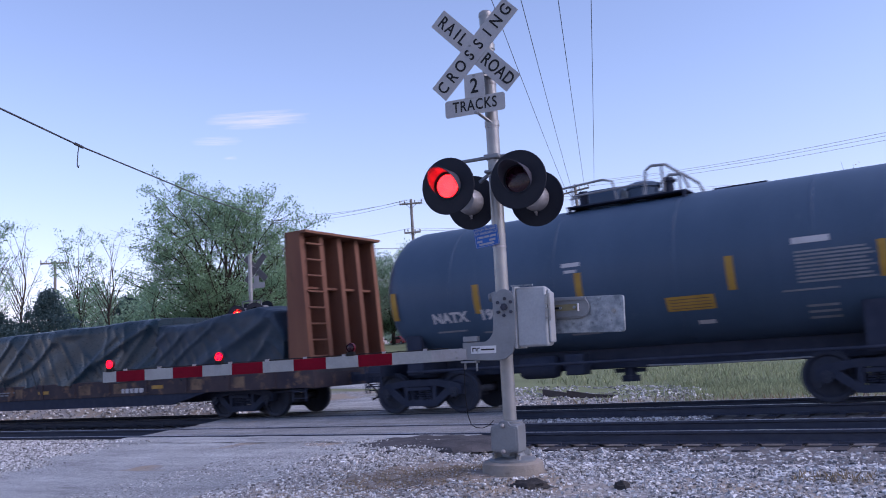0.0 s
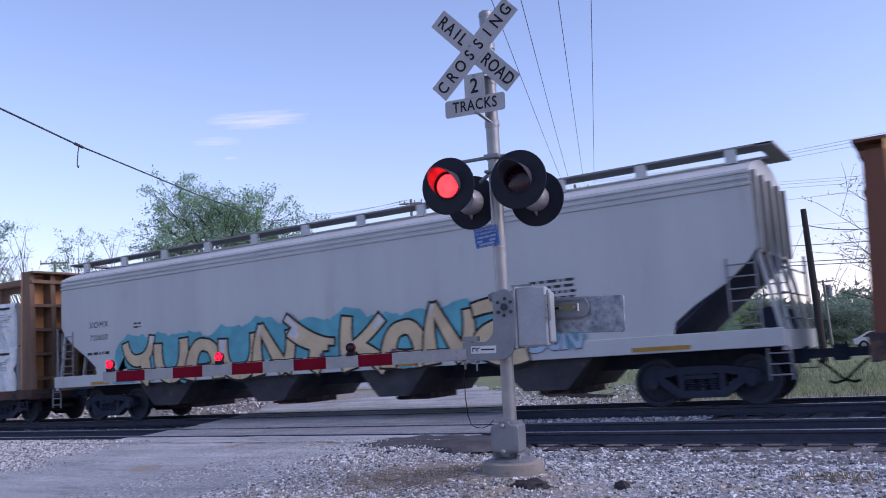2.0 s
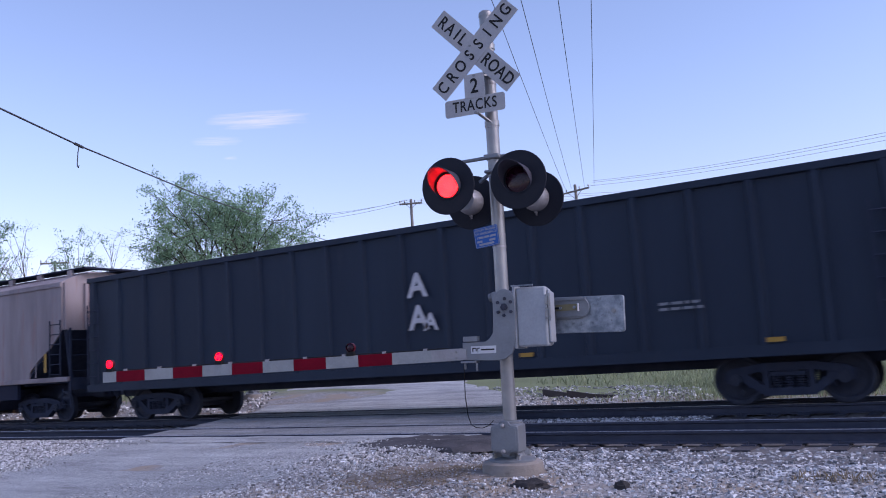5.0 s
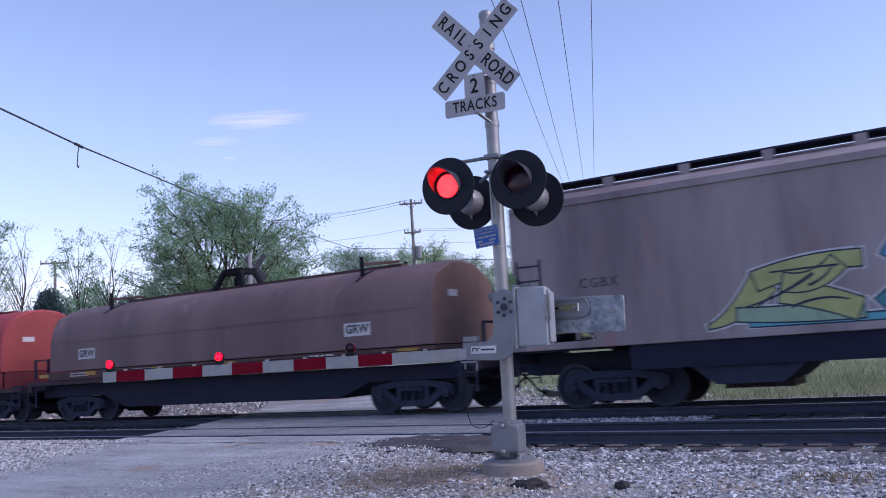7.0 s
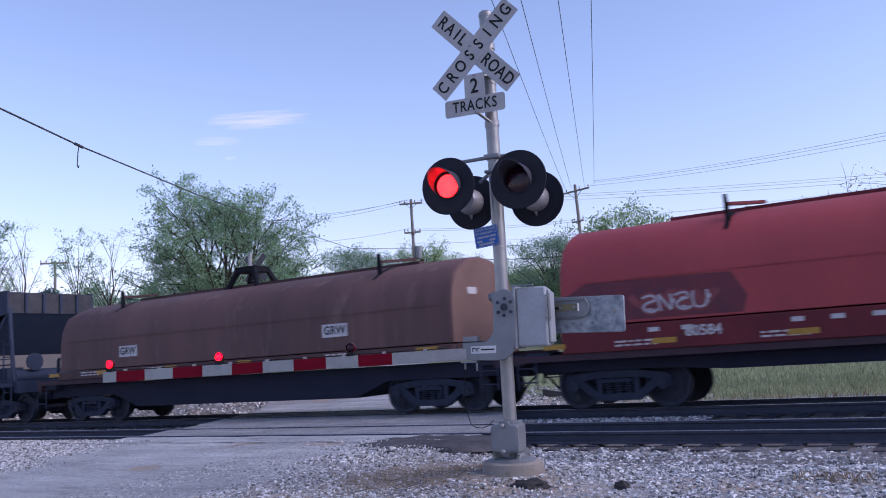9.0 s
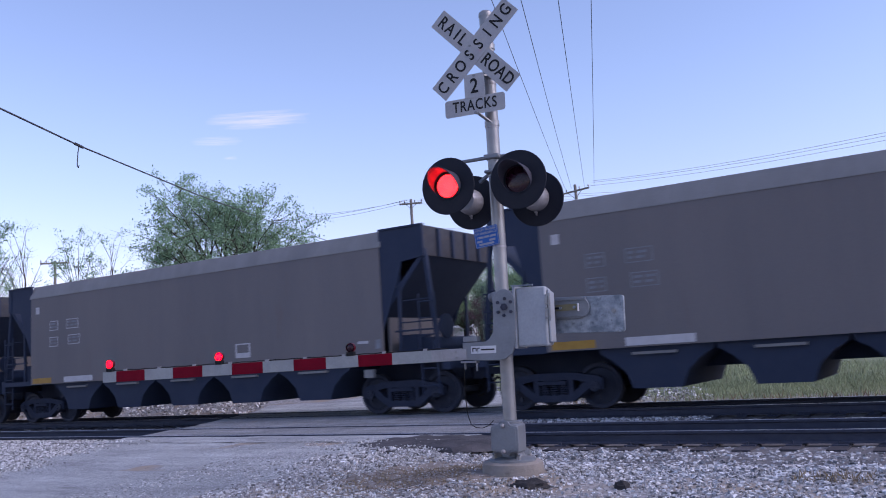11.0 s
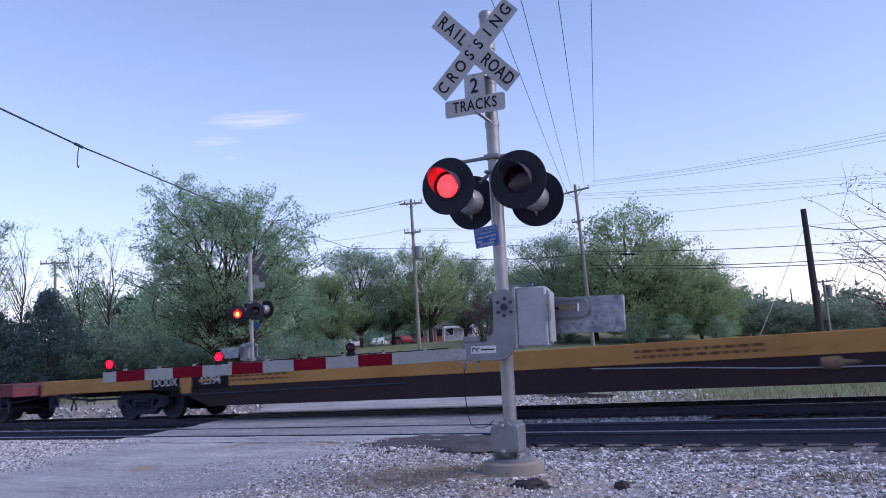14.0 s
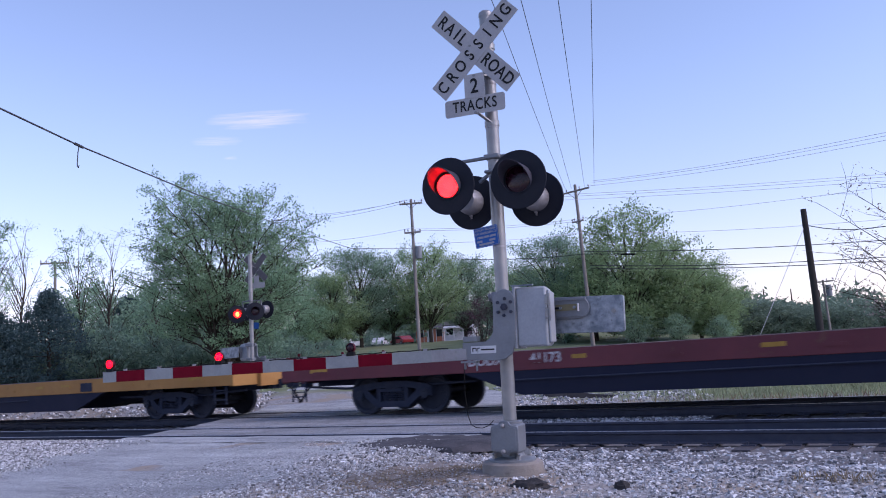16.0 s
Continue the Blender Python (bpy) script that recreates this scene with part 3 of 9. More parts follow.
    part("notice_border", Geo().box(-0.268, -0.007, -0.0865, -0.0855, 2.609, 2.613).box(-0.268, -0.007, -0.0865, -0.0855, 2.411, 2.415)
         .box(-0.269, -0.265, -0.0865, -0.0855, 2.413, 2.611).box(-0.010, -0.006, -0.0865, -0.0855, 2.413, 2.611), PRINT_WHITE, bl)
    letters("REPORT PROBLEM", 0.029, PRINT_WHITE, bl, facing(-0.138, -0.087, 2.588), depth=0.001, bold=0.0006)
    letters("OR EMERGENCY", 0.033, PRINT_WHITE, bl, facing(-0.138, -0.087, 2.553), depth=0.001, bold=0.0006)
    bars = Geo()
    for x0, x1, z in ((-0.245, -0.235, 2.512), (-0.228, -0.17, 2.512), (-0.162, -0.105, 2.512), (-0.097, -0.03, 2.512), (-0.25, -0.19, 2.47), (-0.11, -0.04, 2.47), (-0.23, -0.06, 2.437)):
        bars.box(x0, x1, -0.0865, -0.0855, z - 0.011, z + 0.011)
    part("print_bar", bars, PRINT_WHITE, bl)
    # gate mechanism, crank plate, counterweight
    mech = Geo().prism([(-0.26, 1.335), (-0.09, 1.335), (-0.055, 1.37), (-0.055, 1.87), (-0.09, 1.91), (-0.26, 1.94)], "x", 0.215, 0.545)
    mb = part("gate_mechanism", mech, MECH_GREY, s, "grey gate mechanism housing", bevel=0.035)
    part("mechanism_flange", Geo().prism([(-0.285, 1.32), (0.02, 1.32), (0.02, 1.94), (-0.285, 1.965)], "x", 0.195, 0.222), MECH_GREY, mb, bevel=0.01)
    part("mechanism_door", Geo().prism([(-0.235, 1.37), (-0.075, 1.37), (-0.075, 1.87), (-0.235, 1.90)], "x", 0.545, 0.572), MECH_GREY, mb, bevel=0.012)
    for z in (1.80, 1.66):
        part("hasp", Geo().box(0.535, 0.585, -0.268, -0.24, z - 0.05, z - 0.035).box(0.535, 0.585, -0.268, -0.24, z + 0.035, z + 0.05).box(0.57, 0.585, -0.272, -0.255, z - 0.075, z + 0.06).box(0.53, 0.56, -0.266, -0.256, z - 0.03, z + 0.03), GALV, mb)
    part("top_clip", Geo().box(0.19, 0.42, -0.30, -0.27, 1.945, 1.96), COUNTER, mb)
    part("mount_saddle", Geo().box(-0.10, 0.2, -0.13, 0.10, 1.80, 1.92), GREY_PAINT, s, bevel=0.015)
    part("mount_saddle", Geo().box(-0.10, 0.2, -0.12, 0.10, 1.34, 1.42), GREY_PAINT, s, bevel=0.015)
    crank = []
    for a in range(0, 181, 15):
        crank.append((0.104 + 0.122 * math.cos(radians(a)), 1.78 + 0.15 * math.sin(radians(a))))
    crank += [(-0.02, 1.62), (-0.03, 1.49), (-0.075, 1.43), (-0.12, 1.405), (-0.375, 1.405), (-0.375, 1.225), (0.02, 1.21), (0.10, 1.225), (0.17, 1.275), (0.205, 1.36), (0.222, 1.55)]
    cp = part("crank_plate", Geo().prism(crank, "y", -0.30, -0.268), GREY_PAINT, s, "grey curved crank plate holding the gate arm", bevel=0.006)
    bolt(cp, 0.112, -0.30, 1.745, 0.036, 0.03, RAIL)
    part("hub_ring", Geo().lathe((0.112, -0.30, 1.745), (0.112, -9, 1.745), [(0.052, 0), (0.052, 0.008), (0.040, 0.010), (0.040, 0)], 20), GREY_PAINT, cp)
    for a in (35, 85, 145, 215, 265, 325):
        bolt(cp, 0.112 + 0.085 * math.cos(radians(a)), -0.30, 1.745 + 0.085 * math.sin(radians(a)), 0.018, 0.016, RAIL)
    part("maker_plate", Geo().box(-0.278, 0.0, -0.304, -0.301, 1.287, 1.363), LABEL_WHITE, cp, "small white maker's label")
    part("print_bar", Geo().box(-0.262, -0.252, -0.306, -0.304, 1.302, 1.348).box(-0.262, -0.225, -0.306, -0.304, 1.338, 1.348).box(-0.225, -0.215, -0.306, -0.304, 1.31, 1.348)
         .box(-0.205, -0.2, -0.306, -0.304, 1.298, 1.348).box(-0.205, -0.178, -0.306, -0.304, 1.338, 1.348).box(-0.165, -0.02, -0.306, -0.304, 1.318, 1.333), BLACK_PRINT, cp)
    part("arm_clip", Geo().box(-0.36, -0.20, -0.315, -0.235, 1.412, 1.465), GREY_PAINT, cp, bevel=0.004)
    part("arm_socket", Geo().box(-0.39, -0.22, -0.33, -0.22, 1.195, 1.215).cyl((-0.36, -0.28, 1.13), (-0.36, -0.28, 1.2), 0.012, n=8).cyl((-0.23, -0.28, 1.11), (-0.23, -0.28, 1.2), 0.012, n=8), GREY_PAINT, cp, bevel=0.004)
    part("side_stub", Geo().cyl((-0.12, -0.05, 1.87), (-0.03, -0.05, 1.885), 0.03, n=12).cyl((-0.15, -0.05, 1.865), (-0.12, -0.05, 1.87), 0.042, n=12), GREY_PAINT, s)
    arm = [(0.40, 1.60), (0.78, 1.60)] + [(0.775 + 0.113 * math.cos(radians(a)), 1.713 + 0.113 * math.sin(radians(a))) for a in range(-75, 90, 15)] + [(0.40, 1.83)]
    cw = part("counterweight_arm", Geo().prism(arm, "y", 0.06, 0.085), GREY_PAINT, s, "grey slotted counterweight bracket", bevel=0.005)
    part("slot_rod", Geo().cyl((0.42, 0.035, 1.715), (0.60, 0.035, 1.715), 0.011, n=8), RUBBER, cw)
    part("stop_bar", Geo().box(0.775, 0.787, 0.02, 0.05, 1.675, 1.755), LABEL_WHITE, cw)
    part("slot_plate", Geo().box(0.54, 0.775, 0.045, 0.06, 1.685, 1.75), BRASS, cw, "dull yellowish adjusting plate")
    part("arm_rib", Geo().box(0.40, 0.86, 0.035, 0.06, 1.79, 1.81).box(0.40, 0.86, 0.035, 0.06, 1.625, 1.645), GREY_PAINT, cw)
    for x in (0.59, 0.74):
        bolt(cw, x, 0.045, 1.715, 0.017, 0.015, COUNTER)
    part("counterweight", Geo().prism(_rounded([(0.47, 1.46), (1.228, 1.445), (1.235, 1.815), (0.47, 1.83)], 0.035), "y", 0.10, 0.15), COUNTER, s, "mottled galvanised counterweight plate", bevel=0.006)
    bolt(s, 1.13, 0.10, 1.66, 0.024, 0.015)
    # gate arm with stripes and lamps; local x runs from the socket to the tip
    a0, length = Vector((-0.385, -0.285, 1.285)), 4.402
    gm = Matrix.Translation(a0) @ pose(0, 0, 0, 0, 0, 189) @ pose(0, 0, 0, 0, 1.34, 0)
    ga = part("gate_arm", Geo().box(0.0, length, -0.022, 0.022, -0.062, 0.062), WHITE_TAPE, s, "striped gate arm lying level across the road", m=gm, bevel=0.003)
    part("joint_plate", Geo().box(-0.05, 0.30, 0.022, 0.03, -0.055, 0.055).box(0.30, 0.33, 0.022, 0.027, -0.06, 0.06), ALU, ga)
    for x in (0.06, 0.06, 0.22):
        for z in (-0.03, 0.03):
            part("bolt", Geo().cyl((x, 0.03, z), (x, 0.042, z), 0.011, n=6), GALV, ga)
    x = 4.212
    for i in range(5):
        part("red_stripe", Geo().box(x - 0.386, x, 0.0225, 0.0245, -0.062, 0.062).box(x - 0.386, x, -0.0245, -0.0225, -0.062, 0.062), RED_TAPE, ga, "red reflective stripe")
        x -= 0.7645
    cable = [(0.15 + (length - 0.2) * i / 40, 0.0, 0.068 + 0.006 * (i % 2)) for i in range(41)]
    part("lamp_cable", Geo().tube(cable, 0.006, 5), RUBBER, ga)
    for i in range(9):
        xx = 0.4 + (length - 0.7) * i / 8
        part("cable_clip", Geo().box(xx - 0.02, xx + 0.02, -0.015, 0.015, 0.06, 0.084), ALU, ga)
    for dist, phase in ((4.307, 0), (2.850, 1), (1.243, 2)):
        lp = part("arm_lamp", Geo().box(dist - 0.04, dist + 0.04, -0.03, 0.03, 0.06, 0.105), RUBBER, ga, "small gate-arm lamp")
        part("lamp_shell", Geo().lathe((dist, -0.055, 0.148), (dist, 9, 0.148), [(0.0, 0.02), (0.036, 0.024), (0.052, 0.035), (0.052, 0.075), (0.049, 0.08), (0.049, 0.05), (0.0, 0.04)], 18), RED_SHELL, lp, "red plastic lamp shell")
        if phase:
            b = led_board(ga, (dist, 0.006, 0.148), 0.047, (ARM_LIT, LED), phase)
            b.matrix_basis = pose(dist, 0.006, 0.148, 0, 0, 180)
        else:
            part("lens", Geo().lathe((dist, 0.0, 0.148), (dist, 9, 0.148), [(0.049, 0.0), (0.049, 0.02), (0.036, 0.032), (0, 0.036)], 18), ARM_LIT, lp, "glowing red lens")
    return s


def _rounded(pts, r, n=4):
    """Corners of a polygon, rounded."""
    out, k = [], len(pts)
    for i, p in enumerate(pts):
        p = Vector((*p, 0))
        a, b = Vector((*pts[i - 1], 0)), Vector((*pts[(i + 1) % k], 0))
        u, v = (a - p).normalized() * r, (b - p).normalized() * r
        for j in range(n + 1):
            t = j / n
            q = p + u * (1 - t) ** 2 + v * t ** 2
            out.append((q.x, q.y))
    return out


COUNTER = mat("mottled_galvanising", (0.15, 0.185, 0.22), (0.38, 0.43, 0.47), (0.10, 0.125, 0.15), s=9, rough=0.5, metal=0.4, bump=0.08, stain=0.56)
MECH_GREY = mat("grey_cast_enamel", (0.34, 0.375, 0.41), (0.29, 0.32, 0.35), (0.20, 0.205, 0.21), s=4, rough=0.45, metal=0.15, bump=0.05, stain=0.68)
BACK_GREY = mat("dull_sign_back", (0.14, 0.14, 0.15), (0.11, 0.11, 0.12), s=4, rough=0.6, metal=0.3, bump=0.05)
BRASS = mat("dull_brass_plate", (0.24, 0.22, 0.13), (0.19, 0.17, 0.10), s=6, rough=0.5, metal=0.3, bump=0.05)
crossing_signal(pose(-4.186, 7.95, -0.1, 0, 1.386, 0) @ pose(0, 0, 0, 0, 0, 6), True, "grey galvanised level-crossing signal mast with lowered striped gate arm")
crossing_signal(pose(-21.1, 21.5, 0.2, 0, 0, 186), False, "second crossing signal seen from behind beyond the tracks", 42)
# ---- the freight train: each car's local x runs forward, -y towards the camera, z = 0 at the rail head ----
SPEED = 16.2
CARS, WHEELS = [], []
STEEL_DARK = mat("grimy_truck_steel", (0.040, 0.050, 0.078), (0.028, 0.037, 0.062), (0.066, 0.066, 0.08), s=4, rough=0.85, bump=0.3, stain=0.62, spec=0.1)
WHEEL_STEEL = mat("wheel_steel", (0.045, 0.055, 0.082), (0.032, 0.041, 0.064), s=5, rough=0.7, metal=0.3, bump=0.15)
HOSE = mat("air_hose", (0.02, 0.02, 0.02), rough=0.7, bump=0.1)
TANK_BLACK = mat("black_tank_paint", (0.058, 0.102, 0.165), (0.046, 0.086, 0.142), (0.075, 0.12, 0.18), s=1.2, rough=0.42, bump=0.05, streak=True, stain=0.62, spec=0.18)
STENCIL = mat("white_stencil", (0.55, 0.55, 0.57), (0.45, 0.45, 0.47), s=5, rough=0.7, bump=0)
GREY_STENCIL = mat("faded_stencil", (0.24, 0.26, 0.29), (0.18, 0.20, 0.225), s=5, rough=0.7, bump=0)
DARK_STENCIL = mat("dark_stencil", (0.045, 0.045, 0.05), s=5, rough=0.7, bump=0)
YELLOW_TAPE = mat("yellow_reflector", (0.42, 0.245, 0.05), (0.33, 0.19, 0.04), s=5, rough=0.5, bump=0)
ORANGE_RUST = mat("rusty_orange_steel", (0.20, 0.095, 0.062), (0.145, 0.065, 0.048), (0.075, 0.04, 0.036), s=1.5, rough=0.85, bump=0.25, streak=True, stain=0.55)
RUST_SILL = mat("rusty_brown_sill", (0.065, 0.05, 0.056), (0.034, 0.031, 0.044), (0.22, 0.13, 0.08), s=1.4, rough=0.85, bump=0.25, stain=0.54)
TAN_PATCH = mat("worn_tan_paint", (0.22, 0.145, 0.095), (0.08, 0.058, 0.052), (0.05, 0.036, 0.036), s=3, rough=0.85, bump=0.2, stain=0.55)
POCKET_GREY = mat("dusty_pocket_grey", (0.06, 0.064, 0.075), (0.035, 0.038, 0.05), (0.10, 0.075, 0.065), s=2, rough=0.85, bump=0.2, stain=0.58)
ORANGE_PANEL = mat("faded_orange_panel", (0.58, 0.30, 0.13), (0.50, 0.25, 0.11), (0.40, 0.19, 0.085), s=1.5, rough=0.8, bump=0.1, stain=0.66)
TARP = mat("black_tarpaulin", (0.008, 0.024, 0.038), (0.012, 0.033, 0.049), s=2, rough=0.32, bump=0.05, fine=9, spec=0.18)
TARP_DUSTY = mat("dusty_tarpaulin", (0.032, 0.050, 0.074), (0.012, 0.030, 0.048), s=1.4, rough=0.40, bump=0.05, fine=9, spec=0.16)
HOPPER_GREY = mat("pale_grey_hopper_paint", (0.50, 0.54, 0.545), (0.445, 0.48, 0.49), (0.40, 0.405, 0.40), s=0.9, rough=0.6, bump=0.05, streak=True, stain=0.6)
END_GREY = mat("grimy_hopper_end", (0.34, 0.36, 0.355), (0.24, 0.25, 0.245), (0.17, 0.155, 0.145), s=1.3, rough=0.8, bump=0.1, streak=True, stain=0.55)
HOPPER_BROWN = mat("brown_hopper_paint", (0.36, 0.318, 0.328), (0.175, 0.148, 0.163), (0.30, 0.175, 0.168), s=0.65, rough=0.75, bump=0.1, streak=True, stain=0.55)
COAL_GREY = mat("taupe_hopper_paint", (0.182, 0.171, 0.173), (0.155, 0.150, 0.156), (0.165, 0.138, 0.132), s=0.8, rough=0.7, bump=0.06, streak=True, stain=0.6)
COAL_TRIM = mat("pale_top_chord", (0.24, 0.245, 0.25), (0.19, 0.195, 0.20), s=1.5, rough=0.7, bump=0.06, streak=True)
COAL_BLACK = mat("black_end_paint", (0.022, 0.036, 0.070), (0.028, 0.042, 0.076), s=2, rough=0.75, bump=0.1, spec=0.25)
GON_BLACK = mat("black_gondola_paint", (0.020, 0.034, 0.058), (0.016, 0.027, 0.048), (0.03, 0.042, 0.062), s=1.2, rough=0.65, bump=0.08, streak=True, stain=0.62)
COIL_BROWN = mat("brown_coil_cover", (0.205, 0.140, 0.140), (0.125, 0.088, 0.094), (0.27, 0.185, 0.18), s=0.6, rough=0.7, bump=0.1, streak=True, stain=0.58)
COIL_PINK = mat("weathered_pinkish_cover", (0.148, 0.082, 0.079), (0.09, 0.054, 0.055), (0.18, 0.115, 0.106), s=0.8, rough=0.7, bump=0.1, streak=True, stain=0.55)
COIL_RED = mat("faded_red_coil_cover", (0.38, 0.067, 0.076), (0.31, 0.055, 0.065), (0.25, 0.07, 0.078), s=0.8, rough=0.65, bump=0.08, streak=True, stain=0.6)
# Cover-end tones: the light that falls on the ends is put into the colour.
COIL_RED_END = mat("red_end_lit_tone", (0.30, 0.06, 0.06), (0.25, 0.05, 0.05), s=1.2, rough=0.65, bump=0.06)
COIL_BROWN_END = mat("brown_end_lit_tone", (0.19, 0.115, 0.10), (0.15, 0.09, 0.08), s=1.2, rough=0.7, bump=0.06)
DECK_RED = mat("dark_red_deck_steel", (0.16, 0.028, 0.036), (0.11, 0.022, 0.03), (0.06, 0.03, 0.03), s=1.5, rough=0.75, bump=0.15, stain=0.6)
DECK_DARK = mat("dark_deck_edge", (0.07, 0.04, 0.05), (0.045, 0.032, 0.045), s=2, rough=0.8, bump=0.15)
DECK_PURPLE = mat("dull_brown_deck_steel", (0.10, 0.055, 0.055), (0.065, 0.04, 0.042), s=1.5, rough=0.75, bump=0.15)
FLAT_YELLOW = mat("worn_yellow_deck_paint", (0.43, 0.225, 0.075), (0.36, 0.18, 0.058), (0.20, 0.095, 0.045), s=1.0, rough=0.7, bump=0.1, stain=0.62)
FLAT_RED = mat("worn_red_deck_paint", (0.17, 0.05, 0.06), (0.125, 0.04, 0.05), (0.16, 0.085, 0.06), s=1.0, rough=0.75, bump=0.15, stain=0.58)
BOARD_BLACK = mat("board_black", (0.008, 0.009, 0.013), (0.012, 0.013, 0.018), s=5, rough=0.7, bump=0.05, spec=0.08)
EDGE_PALE = mat("scuffed_deck_edge", (0.36, 0.29, 0.28), (0.22, 0.15, 0.15), (0.16, 0.07, 0.07), s=2.5, rough=0.8, bump=0.1)
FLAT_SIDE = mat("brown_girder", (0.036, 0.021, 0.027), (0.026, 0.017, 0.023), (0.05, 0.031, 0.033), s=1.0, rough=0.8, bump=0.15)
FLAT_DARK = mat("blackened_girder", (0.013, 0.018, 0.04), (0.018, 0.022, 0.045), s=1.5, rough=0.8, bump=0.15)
LUMBER_WRAP = mat("white_lumber_wrap", (0.64, 0.70, 0.72), (0.57, 0.635, 0.66), (0.72, 0.765, 0.78), s=2.0, rough=0.24, bump=0.05, fine=14, vary=0.07, stain=0.64, streak=True, spec=0.6)
BEAM_ORANGE = mat("orange_brown_beam", (0.20, 0.128, 0.088), (0.125, 0.080, 0.060), (0.28, 0.175, 0.11), s=1.5, rough=0.75, bump=0.12, streak=True, stain=0.6)
BEAM_SILL = mat("grimy_orange_sill", (0.10, 0.055, 0.042), (0.05, 0.034, 0.034), (0.26, 0.13, 0.07), s=1.4, rough=0.8, bump=0.2, stain=0.62)
BULK_TAN = mat("tan_bulkhead", (0.42, 0.24, 0.115), (0.33, 0.18, 0.085), (0.24, 0.12, 0.06), s=1.5, rough=0.75, bump=0.1, stain=0.62)
PALLET = mat("printed_dark_bar", (0.035, 0.037, 0.048), rough=0.7, bump=0)
PALLET_GREY = mat("printed_grey_lines", (0.30, 0.31, 0.34), rough=0.7, bump=0)
MAROON_PRINT = mat("printed_maroon_bar", (0.13, 0.02, 0.03), rough=0.7, bump=0)
TAPE_PALE = mat("pale_worn_stripe", (0.55, 0.42, 0.36), (0.48, 0.34, 0.27), s=6, rough=0.8, bump=0.05)
PATCH_DARK = mat("dark_overpaint", (0.12, 0.042, 0.058), (0.18, 0.045, 0.056), (0.075, 0.04, 0.058), s=2, rough=0.7, bump=0.05)
SPRAY = {n: mat("spray_" + n, c, rough=0.6, bump=0.03) for n, c in
         dict(black=(0.015, 0.015, 0.018), ink=(0.03, 0.05, 0.08), cream=(0.64, 0.51, 0.33), cyan=(0.09, 0.40, 0.48), white=(0.6, 0.62, 0.66), blue=(0.07, 0.30, 0.48), mint=(0.30, 0.46, 0.33),
              ice=(0.36, 0.54, 0.66), lime=(0.42, 0.47, 0.20), teal=(0.06, 0.27, 0.33), violet=(0.16, 0.08, 0.16), silver=(0.44, 0.45, 0.5), dusty=(0.26, 0.07, 0.08), dusky=(0.16, 0.2, 0.2), frost=(0.30, 0.36, 0.42)).items()}

# wheelset and side frame meshes are shared by all cars
_ws = Geo()
for sy in (-1, 1):
    _ws.lathe((0, sy * 0.69, 0), (0, sy * 9, 0), [(0.0, 0.05), (0.10, 0.06), (0.13, 0.02), (0.34, 0.01), (0.37, -0.005), (0.457, -0.005), (0.457, 0.0), (0.452, 0.125), (0.43, 0.135), (0.37, 0.125), (0.34, 0.085), (0.13, 0.12), (0.10, 0.14), (0.0, 0.14)], 36)
_ws.cyl((0, -1.05, 0), (0, 1.05, 0), 0.075, n=12)
for sy in (-1, 1):
    for a in range(3):
        t = radians(120 * a)
        _ws.cyl((0.05 * math.cos(t), sy * 1.12, 0.05 * math.sin(t)), (0.05 * math.cos(t), sy * 1.165, 0.05 * math.sin(t)), 0.02, n=6)
    _ws.cyl((0, sy * 1.03, 0), (0, sy * 1.14, 0), 0.105, n=16)
    for a in range(2):
        t = radians(180 * a + 40)
        _ws.cyl((0.235 * math.cos(t), sy * 0.79, 0.235 * math.sin(t)), (0.235 * math.cos(t), sy * 0.815, 0.235 * math.sin(t)), 0.05, n=10)
WHEELSET = _ws.mesh("wheelset", WHEEL_STEEL)
_sf = Geo()
_sf.prism([(-1.06, 0.40), (-1.06, 0.60), (-0.95, 0.66), (-0.40, 0.74), (0.40, 0.74), (0.95, 0.66), (1.06, 0.60), (1.06, 0.40), (0.98, 0.40), (0.98, 0.52), (0.80, 0.53),
           (0.42, 0.60), (-0.42, 0.60), (-0.80, 0.53), (-0.98, 0.52), (-0.98, 0.40)], "y", -0.09, 0.09)
_sf.prism([(-0.80, 0.53), (-0.68, 0.55), (-0.36, 0.30), (0.36, 0.30), (0.68, 0.55), (0.80, 0.53), (0.80, 0.44), (0.42, 0.17), (-0.42, 0.17), (-0.80, 0.44)], "y", -0.085, 0.085)
for x in (-0.37, 0.37):
    _sf.box(x - 0.05, x + 0.05, -0.08, 0.08, 0.28, 0.62)
for x in (-0.2, 0, 0.2):
    for k in range(5):
        _sf.cyl((x, 0, 0.30 + 0.042 * k), (x, 0, 0.325 + 0.042 * k), 0.085, n=10)
_sf.box(-0.30, 0.30, -0.12, 0.10, 0.51, 0.58)
SIDE_FRAME = _sf.mesh("side_frame", STEEL_DARK)
BOLSTER = Geo().prism([(-1.05, 0.55), (-0.5, 0.38), (0.5, 0.38), (1.05, 0.55), (1.05, 0.66), (0.4, 0.72), (-0.4, 0.72), (-1.05, 0.66)], "x", -0.19, 0.19).cyl((0, 0, 0.7), (0, 0, 0.85), 0.2, n=16) \
    .bar((-0.7, -0.95, 0.35), (-0.7, 0.95, 0.35), 0.06, 0.12).bar((0.7, -0.95, 0.35), (0.7, 0.95, 0.35), 0.06, 0.12).mesh("truck", STEEL_DARK)
_cp = Geo().box(-0.75, 0.0, -0.16, 0.16, 0.68, 0.98).box(0, 0.45, -0.07, 0.07, 0.76, 0.92).prism([(0.42, -0.13), (0.62, -0.16), (0.70, -0.05), (0.58, 0.02), (0.60, 0.15), (0.50, 0.17), (0.42, 0.12)], "z", 0.70, 0.98)
